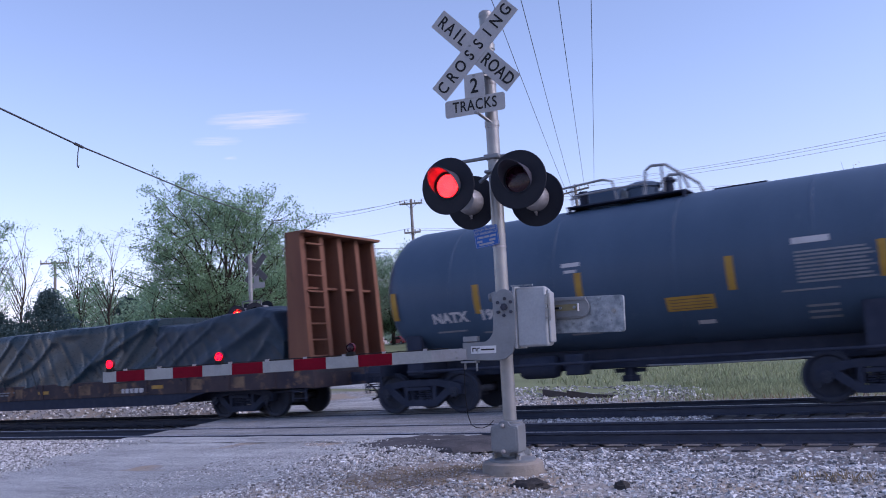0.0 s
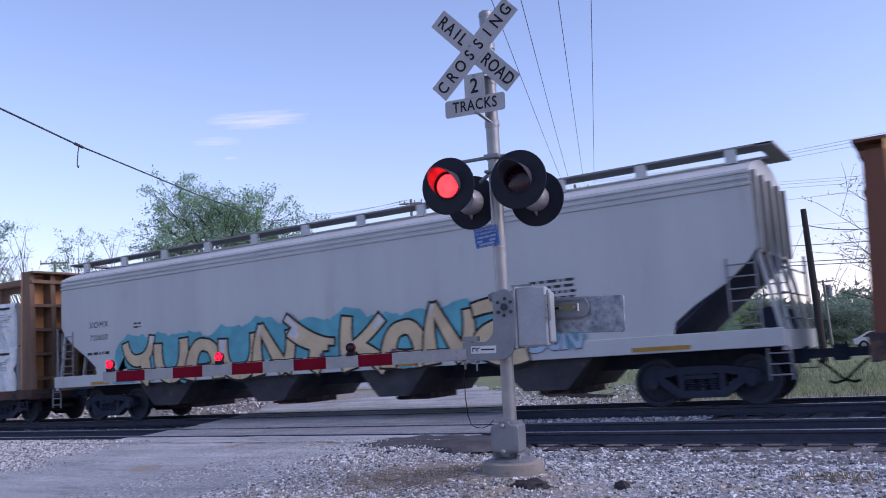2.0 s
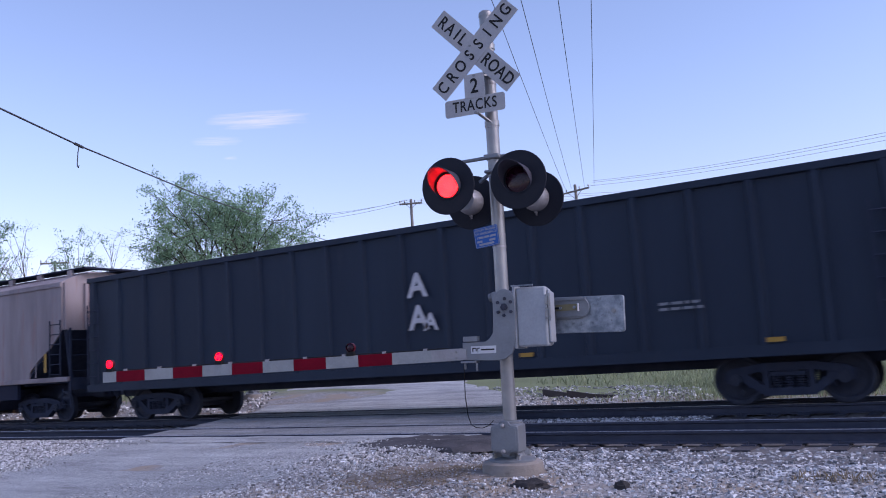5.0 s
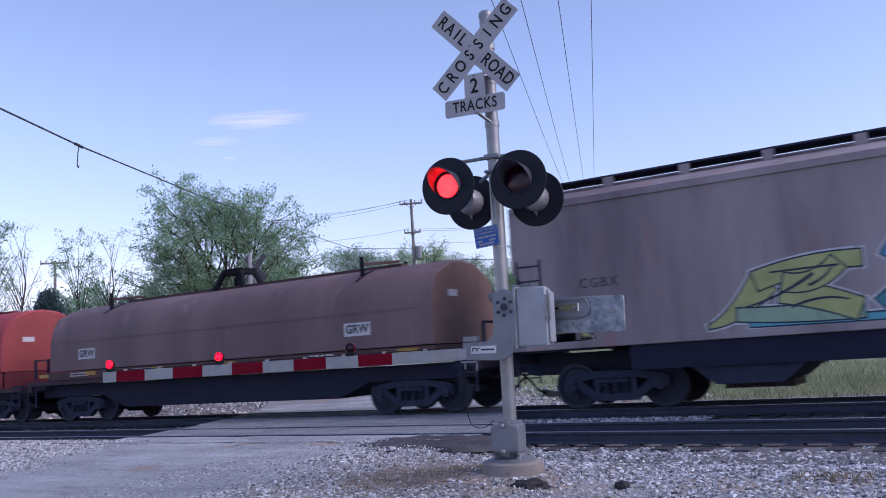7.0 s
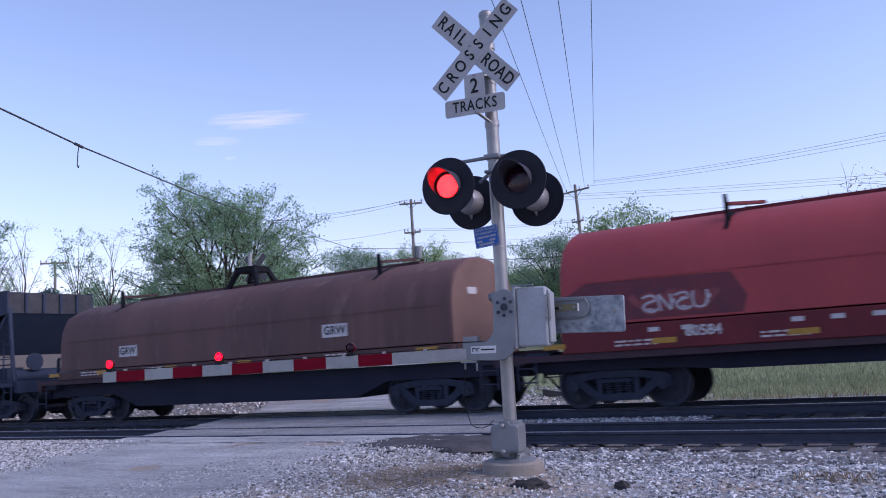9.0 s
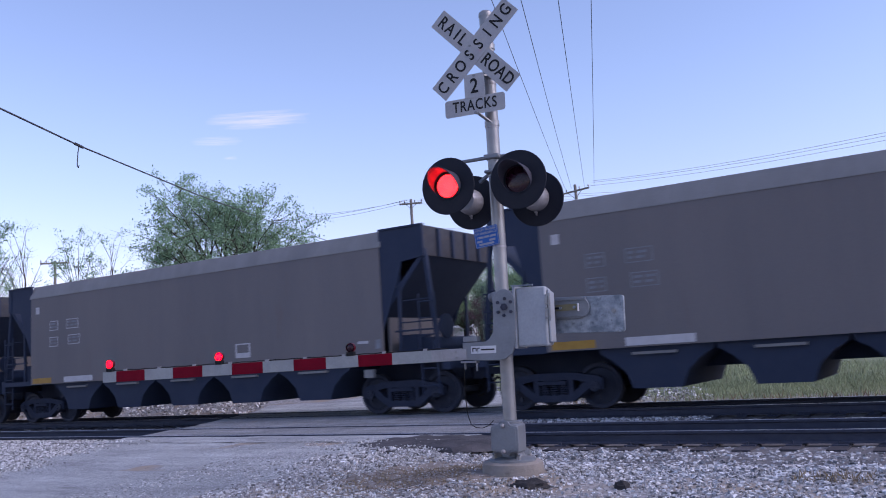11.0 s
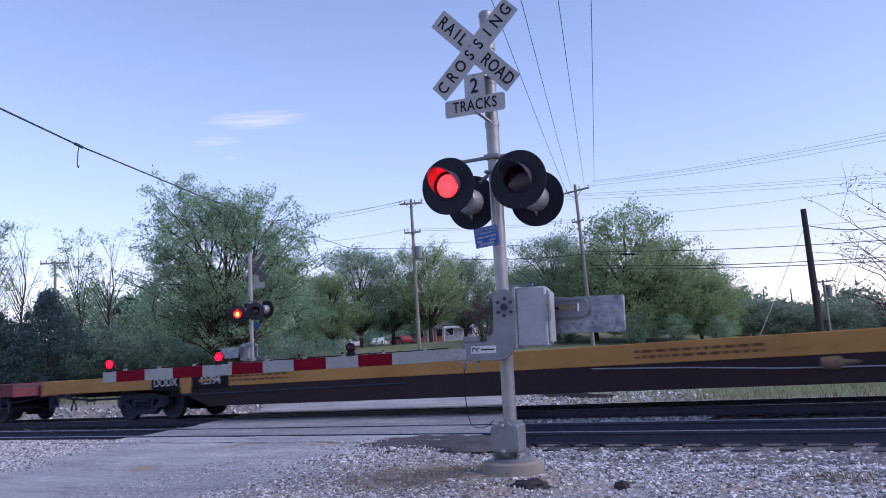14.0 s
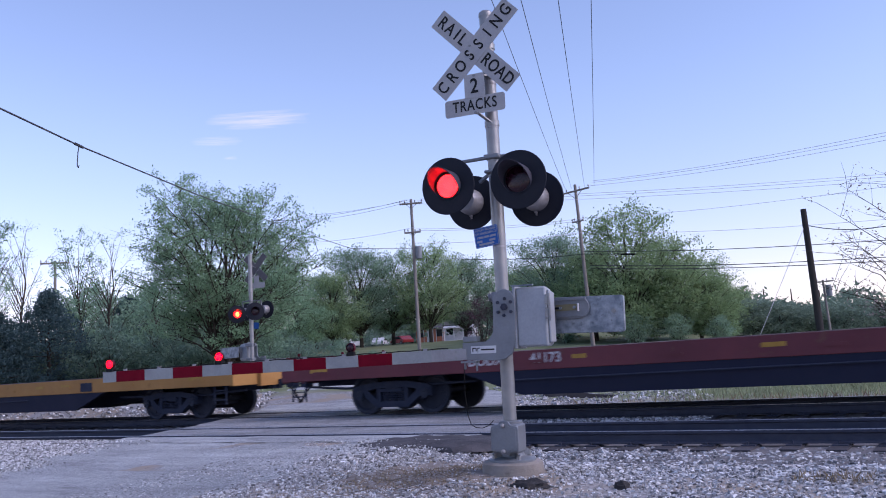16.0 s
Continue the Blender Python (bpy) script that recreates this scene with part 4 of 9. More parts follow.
COUPLER = _cp.mesh("coupler", STEEL_DARK)
HOSE_MESH = Geo().tube([(0.1, 0.28, 0.72), (0.3, 0.3, 0.55), (0.5, 0.22, 0.36), (0.7, 0.1, 0.30), (0.8, 0.0, 0.33)], 0.025, 6).mesh("air_hose", HOSE)


def truck(car, x):
    t = part("truck", BOLSTER, None, car, "four-wheeled steel truck", m=pose(x, 0, 0))
    for sy in (-1, 1):
        part("side_frame", SIDE_FRAME, None, t, m=pose(0, sy * 1.0, 0))
    for dx in (-0.89, 0.89):
        w = part("wheelset", WHEELSET, None, t, m=pose(dx, 0, 0.457))
        WHEELS.append((w, x + dx, car))
    return t


def new_car(name, label, centre, trucks, half):
    """A car with its centre at x = centre when the clip starts, trucks at those local x, couplers at its ends."""
    car = thing(name, label, "rail car", pose(centre, FAR_C, 0), group="cars of the freight train")
    CARS.append((car, centre))
    for x in trucks:
        truck(car, x)
    for s in (-1, 1):
        m = pose(s * (half - 0.05), 0, 0, 0, 0, 0 if s > 0 else 180)
        part("coupler", COUPLER, None, car, m=m)
        part("air_hose", HOSE_MESH, None, car, m=m)
    return car


def ladder(g, x0, x1, y, z0, z1, n, r=0.016):
    for x in (x0, x1):
        g.bar((x, y, z0), (x, y, z1), 0.03, 0.03, up=(1, 0, 0))
    for k in range(n):
        z = z0 + (z1 - z0) * (k + 0.5) / n
        g.cyl((x0, y, z), (x1, y, z), r, n=6)
    return g


def label_block(car, x0, x1, z0, z1, y, rows, material, seed=0, name="stencil"):
    """Small writing that cannot be read: rows of short bars."""
    rng, g = random.Random(seed), Geo()
    h = (z1 - z0) / rows
    for r in range(rows):
        x = x0
        while x < x1 - 0.05:
            w = rng.uniform(0.06, 0.22)
            g.box(x, min(x + w, x1), y - 0.004, y - 0.001, z0 + h * (r + 0.25), z0 + h * (r + 0.75))
            x += w + 0.05
    return tagged(part(name, g, material, car), kind="stuff")


def ribbon(g, pts, w, y):
    """A flat painted stroke in the x-z plane."""
    base = len(g.v)
    for k, (x, z) in enumerate(pts):
        a, b = pts[max(k - 1, 0)], pts[min(k + 1, len(pts) - 1)]
        dx, dz = b[0] - a[0], b[1] - a[1]
        d = math.hypot(dx, dz) or 1
        for s in (-1, 1):
            g.v += [(x - s * dz / d * w / 2, y, z + s * dx / d * w / 2), (x - s * dz / d * w / 2, y + 0.002, z + s * dx / d * w / 2)]
    for k in range(len(pts) - 1):
        p = base + 4 * k
        g.f += [(p, p + 2, p + 6, p + 4), (p, p + 4, p + 5, p + 1), (p + 2, p + 3, p + 7, p + 6)]


GLYPHS = (  # bent strokes of made-up letter forms in a unit square
    ((0.1, 0.0, 0.0, 0.6, 0.25, 1.0), (0.25, 1.0, 0.5, 0.2, 0.75, 0.9), (0.75, 0.9, 0.95, 0.5, 0.85, 0.0)),
    ((0.05, 0.0, 0.3, 0.9, 0.5, 1.0), (0.5, 1.0, 0.8, 0.7, 0.9, 0.0), (0.15, 0.4, 0.5, 0.35, 0.8, 0.45)),
    ((0.9, 0.85, 0.1, 1.2, 0.15, 0.65), (0.15, 0.65, 0.9, 0.55, 0.85, 0.25), (0.85, 0.25, 0.5, -0.2, 0.05, 0.15)),
    ((0.15, 1.0, 0.05, 0.4, 0.2, 0.1), (0.2, 0.1, 0.6, -0.1, 0.8, 0.2), (0.8, 0.2, 0.95, 0.6, 0.85, 1.0)),
    ((0.0, 0.95, 0.5, 0.8, 1.0, 1.05), (0.5, 0.9, 0.4, 0.5, 0.5, 0.0)),
    ((0.15, 1.0, 0.1, 0.5, 0.2, 0.0), (0.2, 0.05, 0.5, 0.15, 0.95, 0.0)),
    ((0.2, 0.0, 0.1, 0.5, 0.15, 1.0), (0.15, 1.0, 0.5, 0.5, 0.8, 0.05), (0.8, 0.05, 0.9, 0.6, 0.85, 1.0)))


def graffiti(car, x0, x1, z0, z1, y, n, seed, halo, fills, line="black", halo_w=0.34, stroke=0.26):
    """Spray-painted lettering: a cloud of colour behind, outlined bent strokes and a fill."""
    rng = random.Random(seed)
    gh, go, gf, gi = Geo(), Geo(), [Geo() for _ in fills], Geo()
    w, h = (x1 - x0) / n, z1 - z0
    cloud = []
    for k in range(5 * n + 1):
        x = x0 - 0.2 + (x1 - x0 + 0.4) * k / (5 * n)
        cloud.append((x, z0 + h * 0.62 + 0.10 * math.sin(k * 1.3 + seed) + rng.uniform(-0.05, 0.05)))
    ribbon(gh, cloud, h * 0.62 + halo_w * 0.5, y - 0.003)
    for k in range(n):
        cx, wide, lift = x0 + w * k, w * rng.uniform(0.95, 1.12), rng.uniform(-0.06, 0.06) * h
        f = rng.randrange(len(fills))
        slant = rng.uniform(-0.05, 0.15) * w
        for q in GLYPHS[rng.randrange(len(GLYPHS))]:
            if k % 2 == 0:
                q = (1 - q[0], q[1], 1 - q[2], q[3], 1 - q[4], q[5])
            pts = []
            for i in range(9):
                t = i / 8
                u = (1 - t) ** 2 * q[0] + 2 * t * (1 - t) * q[2] + t * t * q[4]
                v = (1 - t) ** 2 * q[1] + 2 * t * (1 - t) * q[3] + t * t * q[5]
                pts.append((cx + u * wide + slant * v, z0 + lift + (0.1 + 0.8 * v) * h))
            wd = stroke * rng.uniform(0.8, 1.15)
            ribbon(go, pts, wd + 0.075, y - 0.006)
            ribbon(gf[f], pts, wd, y - 0.009)
            if rng.random() < 0.6:
                ribbon(gi, [(x + 0.04, z + 0.04) for x, z in pts[2:5]], 0.03, y - 0.012)
    p = part("graffiti", gh, SPRAY[halo], car, "sprayed colour cloud of a graffiti piece")
    tagged(part("outline", go, SPRAY[line], p, smooth=0), kind="stuff")
    for g, f in zip(gf, fills):
        if g.v:
            tagged(part("fill", g, SPRAY[f], p, smooth=0), kind="stuff")
    if gi.v:
        tagged(part("highlight", gi, SPRAY["white"], p, smooth=0), kind="stuff")


# letter forms for sprayed pieces: bent strokes (start, bend, end, width at start, width at end) in a unit square
FORMS = {
    "horn": ((0.0, 0.9, 0.1, 0.45, 0.45, 0.5, 0.20, 0.26), (0.45, 0.5, 0.8, 0.55, 0.85, 1.02, 0.26, 0.16), (0.62, 0.5, 0.7, 0.2, 0.55, 0.02, 0.30, 0.34)),
    "cup": ((0.1, 0.98, 0.05, 0.1, 0.5, 0.1, 0.26, 0.28), (0.5, 0.1, 0.95, 0.1, 0.9, 0.9, 0.28, 0.26)),
    "arch": ((0.08, 0.02, 0.2, 0.95, 0.55, 0.82, 0.34, 0.24), (0.55, 0.82, 0.9, 0.8, 0.92, 0.02, 0.24, 0.34), (0.25, 0.3, 0.5, 0.24, 0.75, 0.32, 0.12, 0.12)),
    "zig": ((0.1, 0.02, 0.02, 0.6, 0.18, 1.12, 0.34, 0.10), (0.18, 1.1, 0.45, 0.6, 0.78, 0.08, 0.16, 0.30), (0.78, 0.06, 0.98, 0.5, 0.92, 0.95, 0.26, 0.20)),
    "flag": ((-0.05, 0.6, 0.45, 0.62, 1.12, 1.22, 0.12, 0.16), (0.1, 0.55, 0.6, 0.55, 1.0, 0.95, 0.22, 0.34), (0.4, 0.6, 0.35, 0.3, 0.5, 0.02, 0.30, 0.36)),
    "kick": ((0.12, 1.05, 0.02, 0.5, 0.15, 0.02, 0.24, 0.36), (0.2, 0.45, 0.5, 0.55, 0.95, 0.98, 0.18, 0.22), (0.3, 0.5, 0.6, 0.35, 1.0, 0.02, 0.22, 0.34)),
    "snake": ((0.95, 0.92, 0.1, 1.15, 0.2, 0.62, 0.22, 0.26), (0.2, 0.62, 0.9, 0.55, 0.85, 0.25, 0.28, 0.28), (0.85, 0.25, 0.5, -0.1, 0.02, 0.08, 0.28, 0.24)),
}


def brush(g, q, place, grow, depth, caps=False):
    """One stroke of paint with a changing width; place(u, v, depth) puts it on its surface, grow widens it for the rim."""
    x0, z0, x1, z1, x2, z2, w0, w1 = q
    n, base = 10, len(g.v)
    line = []
    for i in range(n + 1):
        t = i / n
        line.append(((1 - t) ** 2 * x0 + 2 * t * (1 - t) * x1 + t * t * x2, (1 - t) ** 2 * z0 + 2 * t * (1 - t) * z1 + t * t * z2, w0 + (w1 - w0) * t))
    (ax, az, _), (bx, bz, _) = line[0], line[1]
    d = math.hypot(bx - ax, bz - az) or 1
    line[0] = (ax - (bx - ax) / d * grow, az - (bz - az) / d * grow, w0)
    (ax, az, _), (bx, bz, _) = line[-2], line[-1]
    d = math.hypot(bx - ax, bz - az) or 1
    line[-1] = (bx + (bx - ax) / d * grow, bz + (bz - az) / d * grow, w1)
    for k, (x, z, w) in enumerate(line):
        a, b = line[max(k - 1, 0)], line[min(k + 1, n)]
        dx, dz = b[0] - a[0], b[1] - a[1]
        d = math.hypot(dx, dz) or 1
        h = w / 2 + grow
        g.v += [place(x - dz / d * h, z + dx / d * h, depth), place(x + dz / d * h, z - dx / d * h, depth)]
    g.f += [(base + 2 * k, base + 2 * k + 1, base + 2 * k + 3, base + 2 * k + 2) for k in range(n)]
    if caps:
        for e in (0, n):
            x, z, w = line[e]
            m = len(g.v)
            g.v += [place(x + (w / 2 + grow) * math.cos(6.28319 * i / 16), z + (w / 2 + grow) * math.sin(6.28319 * i / 16), depth + 0.0001 * (1 + (e > 0))) for i in range(16)]
            g.f.append(tuple(range(m, m + 16)))


def sprayed_word(car, forms, x0, x1, z0, z1, y, seed, cloud, fills, rim="black", tip="white", smudge="violet", lean=0.0, rise=0.0, halo=1.0, label="sprayed lettering with dark outlines"):
    """A graffiti word: patches of background colour, then letter after letter with a dark rim, a fill and pale tips."""
    rng, n = random.Random(seed), len(forms)
    w, h = (x1 - x0) / n, z1 - z0

    def place(u, v, d):
        return (u, y - d, v)
    back = Geo()
    for k in range(3 * n):
        cx, cz = x0 + (x1 - x0) * (k + 0.5) / (3 * n), z0 + h * (0.5 + 0.2 * rng.random()) + rise * k / (3 * n)
        rx, rz = w * rng.uniform(0.4, 0.6), h * rng.uniform(0.42, 0.56) * halo
        m = len(back.v)
        back.v += [place(cx + rx * math.cos(6.28319 * i / 18) * (1 + 0.1 * math.sin(5 * i + k)), cz + rz * math.sin(6.28319 * i / 18) * (1 + 0.08 * math.sin(3 * i + 2 * k)), 0.001 + 0.0001 * k) for i in range(18)]
        back.f.append(tuple(range(m, m + 18)))
    p = tagged(part("graffiti", back, SPRAY[cloud], car, label, smooth=0), label, kind="stuff")
    outline, ends, spots, body = Geo(), Geo(), Geo(), [Geo() for _ in fills]
    for k, form in enumerate(forms):
        hk = h * rng.uniform(0.9, 1.05) + rise * k / n
        wk, cx, base = w * rng.uniform(1.02, 1.15), x0 + w * k, z0 + h * rng.uniform(-0.02, 0.03)
        d0 = 0.006 + 0.0016 * k
        for j, q in enumerate(FORMS[form]):
            if k % 2:
                q = (1 - q[0], q[1], 1 - q[2], q[3], 1 - q[4], *q[5:])
            st = [cx + q[i] * wk + lean * q[i + 1] * h if i % 2 == 0 else base + q[i] * hk for i in range(6)] + [q[6] * h, q[7] * h]
            brush(outline, st, place, 0.045 * h, d0 + 0.0001 * j)
            brush(body[k % len(fills)], st, place, 0.0, d0 + 0.0008 + 0.0001 * j)
            if st[5] > z0 + 0.75 * h and rng.random() < 0.8:
                cut = [st[2] + 0.55 * (st[4] - st[2]), st[3] + 0.55 * (st[5] - st[3]), st[2] + 0.8 * (st[4] - st[2]), st[3] + 0.8 * (st[5] - st[3]), st[4], st[5], st[7] * 0.35, st[7] * 0.8]
                brush(ends, cut, place, 0.0, d0 + 0.0012 + 0.00005 * j)
        for j in range(1 if rng.random() < 0.6 else 0):
            cx_, cz_ = cx + w * rng.uniform(-0.05, 0.95), z0 + h * rng.uniform(0.1, 0.45)
            m = len(spots.v)
            spots.v += [place(cx_ + h * 0.10 * rng.uniform(0.5, 1.2) * math.cos(6.28319 * i / 9), cz_ + h * 0.06 * rng.uniform(0.5, 1.3) * math.sin(6.28319 * i / 9), d0 + 0.0014 + 0.00005 * j) for i in range(9)]
            spots.f.append(tuple(range(m, m + 9)))
    for nm, g, c_ in [("outline", outline, rim), ("highlight", ends, tip), ("spot", spots, smudge)] + [("fill", b, f) for b, f in zip(body, fills)]:
        if g.v:
            tagged(part(nm, g, SPRAY[c_], p, smooth=0), kind="stuff")
    return p


# ---- tank car ----
def mural(car, y, strokes, seams, label):
    """A sprayed piece: bent strokes with a white edge and a dark line round their fills, and thin dark lines drawn on them."""
    def place(u, v, d):
        return (u, y - d, v)
    white, ink, body = Geo(), Geo(), {}
    for k, (q, colour) in enumerate(strokes):
        brush(white, q, place, 0.06, 0.001 + 0.0001 * k)
        brush(ink, q, place, 0.028, 0.004 + 0.0004 * k)
        brush(body.setdefault(colour, Geo()), q, place, 0.0, 0.0042 + 0.0004 * k)
    for k, q in enumerate(seams):
        brush(ink, q, place, 0.0, 0.0125 + 0.0001 * k)
    p = tagged(part("graffiti", white, SPRAY["white"], car, label, smooth=0), label, kind="stuff")
    tagged(part("outline", ink, SPRAY["ink"], p, smooth=0), kind="stuff")
    for colour, g in body.items():
        tagged(part("fill", g, SPRAY[colour], p, smooth=0), kind="stuff")


def tank_car():
    c = new_car("tank_car", "black tank car with top walkway and yellow markers", -5.7, (-4.75, 4.4), 6.1)
    prof = [(0.0, 0.0), (0.5, 0.04), (0.95, 0.16), (1.25, 0.34), (1.42, 0.56), (1.475, 0.8)]
    half = 5.65
    full = [(r, h) for r, h in prof] + [(1.475, 2 * half / 3), (1.475, 4 * half / 3)] + [(r, 2 * half - h) for r, h in reversed(prof)]
    part("tank", Geo().lathe((-half, 0, 2.62), (half, 0, 2.62), full, 56), TANK_BLACK, c, "glossy black cylindrical tank")
    for x in (-3.6, -1.2, 1.2, 3.6):
        part("weld_band", Geo().lathe((x, 0, 2.62), (x + 9, 0, 2.62), [(1.475, -0.03), (1.481, -0.025), (1.481, 0.025), (1.475, 0.03)], 56), TANK_BLACK, c)
    part("underframe", Geo().box(-5.9, 5.9, -0.2, 0.2, 0.75, 1.2).box(-5.95, -5.6, -1.35, 1.35, 0.85, 1.1).box(5.6, 5.95, -1.35, 1.35, 0.85, 1.1), STEEL_DARK, c, "black steel underframe", bevel=0.02)
    for x in (-4.75, 4.4):
        part("saddle", Geo().prism([(-1.2, 0.85), (1.2, 0.85), (1.22, 1.7), (0.9, 1.25), (0, 1.14), (-0.9, 1.25), (-1.22, 1.7)], "x", x - 0.2, x + 0.2), STEEL_DARK, c)
    for sx in (-1, 1):
        for sy in (-1, 1):
            part("step_ladder", ladder(Geo(), sx * 5.75 - 0.2, sx * 5.75 + 0.2, sy * 1.42, 0.5, 1.1, 2), STEEL_DARK, c)
    part("side_rail", Geo().cyl((-4.9, -1.3, 0.92), (4.9, -1.3, 0.92), 0.03, n=8).cyl((-4.9, 1.3, 0.92), (4.9, 1.3, 0.92), 0.03, n=8), STEEL_DARK, c, "long thin brake-gear rod")
    # top walkway with rails and valves
    g = Geo().box(-1.15, 1.35, -0.62, 0.62, 4.09, 4.115)
    for x in (-1.1, 1.3):
        for y in (-0.58, 0.58):
            g.bar((x, y, 3.8), (x, y, 4.10), 0.06, 0.06, up=(1, 0, 0))
    part("walkway", g, STEEL_DARK, c, "dark grated platform on the tank")
    part("protective_housing", Geo().box(-0.78, -0.08, -0.32, 0.32, 4.02, 4.44), TANK_BLACK, c, "dark valve housing on the tank", bevel=0.03)
    for y in (-0.6, 0.6):
        rails = Geo().tube([(-0.05, y, 4.13), (-0.12, y, 4.5), (-0.32, y, 4.57), (-1.55, y, 4.5)], 0.024, 6).tube([(0.52, y, 4.13), (0.58, y, 4.6), (0.7, y, 4.68), (0.98, y, 4.66), (1.3, y, 4.4), (1.4, y, 4.13)], 0.03, 6).tube([(0.9, y, 4.66), (0.92, y, 4.15)], 0.024, 6)
        rails.tube([(-1.0, y, 4.32), (0.55, y, 4.36)], 0.022, 6).tube([(-1.0, y, 4.13), (-1.0, y, 4.52)], 0.022, 6)
        part("handrail", rails, GREY_STENCIL, c, "thin pale handrails")
    part("manway", Geo().lathe((0.32, 0, 4.05), (0.32, 0, 9), [(0.32, 0), (0.32, 0.3), (0.36, 0.31), (0.36, 0.38), (0.25, 0.43), (0, 0.45)], 24), TANK_BLACK, c)
    for x in (-1.0, 0.85):
        part("valve", Geo().cyl((x, 0, 4.05), (x, 0, 4.5), 0.1, n=12).cyl((x, 0, 4.42), (x, 0, 4.46), 0.16, n=12), STEEL_DARK, c)
    part("top_strip", Geo().box(1.75, 2.75, -0.15, 0.15, 4.085, 4.12), STEEL_DARK, c)
    # yellow and white marks lie on the curved side
    def patch(x0, x1, z0, z1, material, name="marking"):
        g = Geo()
        for k in range(7):
            z = z0 + (z1 - z0) * k / 6
            y = -math.sqrt(max(0.01, 1.475 ** 2 - (z - 2.62) ** 2))
            g.v += [(x0, y - 0.012, z), (x1, y - 0.012, z), (x0, y - 0.004, z), (x1, y - 0.004, z)]
        for k in range(6):
            p = 4 * k
            g.f += [(p, p + 1, p + 5, p + 4), (p + 2, p + 6, p + 7, p + 3), (p, p + 4, p + 6, p + 2), (p + 1, p + 3, p + 7, p + 5)]
        return part(name, g, material, c)
    for x in (-5.05, -2.97, -0.68, 2.19, 4.62):
        patch(x - 0.07, x + 0.07, 2.05, 2.65, YELLOW_TAPE, "yellow_marker")
    patch(0.96, 1.84, 1.76, 2.02, YELLOW_TAPE, "yellow_marker")
    for x0, x1, z0, z1 in ((-1.0, -0.62, 2.78, 2.86), (-0.95, -0.7, 2.66, 2.72), (3.25, 3.85, 2.72, 2.83), (1.45, 1.75, 1.50, 1.57)):
        patch(x0, x1, z0, z1, STENCIL)
    for k in range(9):
        patch(3.28, 4.5 - 0.06 * (k % 3), 2.06 + 0.063 * k, 2.092 + 0.063 * k, GREY_STENCIL)
    for k in range(4):
        patch(1.02, 1.78, 1.79 + 0.055 * k, 1.805 + 0.055 * k, TAN_PATCH)
    patch(3.0, 3.9, 1.93, 1.96, GREY_STENCIL)
    for k in range(3):
        patch(3.35, 3.85, 1.45 + 0.1 * k, 1.49 + 0.1 * k, GREY_STENCIL)
    patch(4.28, 4.5, 1.4, 1.65, STENCIL)
    for x, t in ((-3.7, "NATX"), (-2.5, "190051")):
        letters(t, 0.31, STENCIL, c, pose(0, 0, 2.62, 24.5, 0, 0) @ facing(x, -1.482, 0.0), bold=0.012)
    for x0, x1, z in ((-4.1, -3.4, 1.73), (-3.0, -2.3, 1.66), (-1.1, -0.43, 2.04), (-1.1, -0.45, 1.93), (-1.1, -0.42, 1.66), (-1.1, -0.45, 1.57), (-1.1, -0.5, 1.48)):
        patch(x0, x1, z - 0.018, z + 0.018, GREY_STENCIL)
    # outlet, brake reservoir and pipes under the tank
    part("bottom_outlet", Geo().cyl((-0.3, 0, 0.5), (-0.3, 0, 1.2), 0.13, n=14).cyl((-0.3, 0, 0.48), (-0.3, 0, 0.6), 0.19, n=14).box(-0.62, 0.02, -0.05, 0.05, 0.66, 0.74), STEEL_DARK, c)
    part("brake_reservoir", Geo().lathe((-2.4, -0.75, 0.86), (9, -0.75, 0.86), [(0, 0), (0.2, 0.05), (0.23, 0.15), (0.23, 0.75), (0.2, 0.85), (0, 0.9)], 18), STEEL_DARK, c)
    part("brake_valve", Geo().box(-1.3, -0.9, -1.0, -0.6, 0.68, 1.1), STEEL_DARK, c, bevel=0.03)
    part("brake_pipe", Geo().tube([(0.4, -1.0, 0.80), (1.5, -1.0, 0.78), (3.3, -0.9, 0.8)], 0.018, 6), GREY_STENCIL, c)


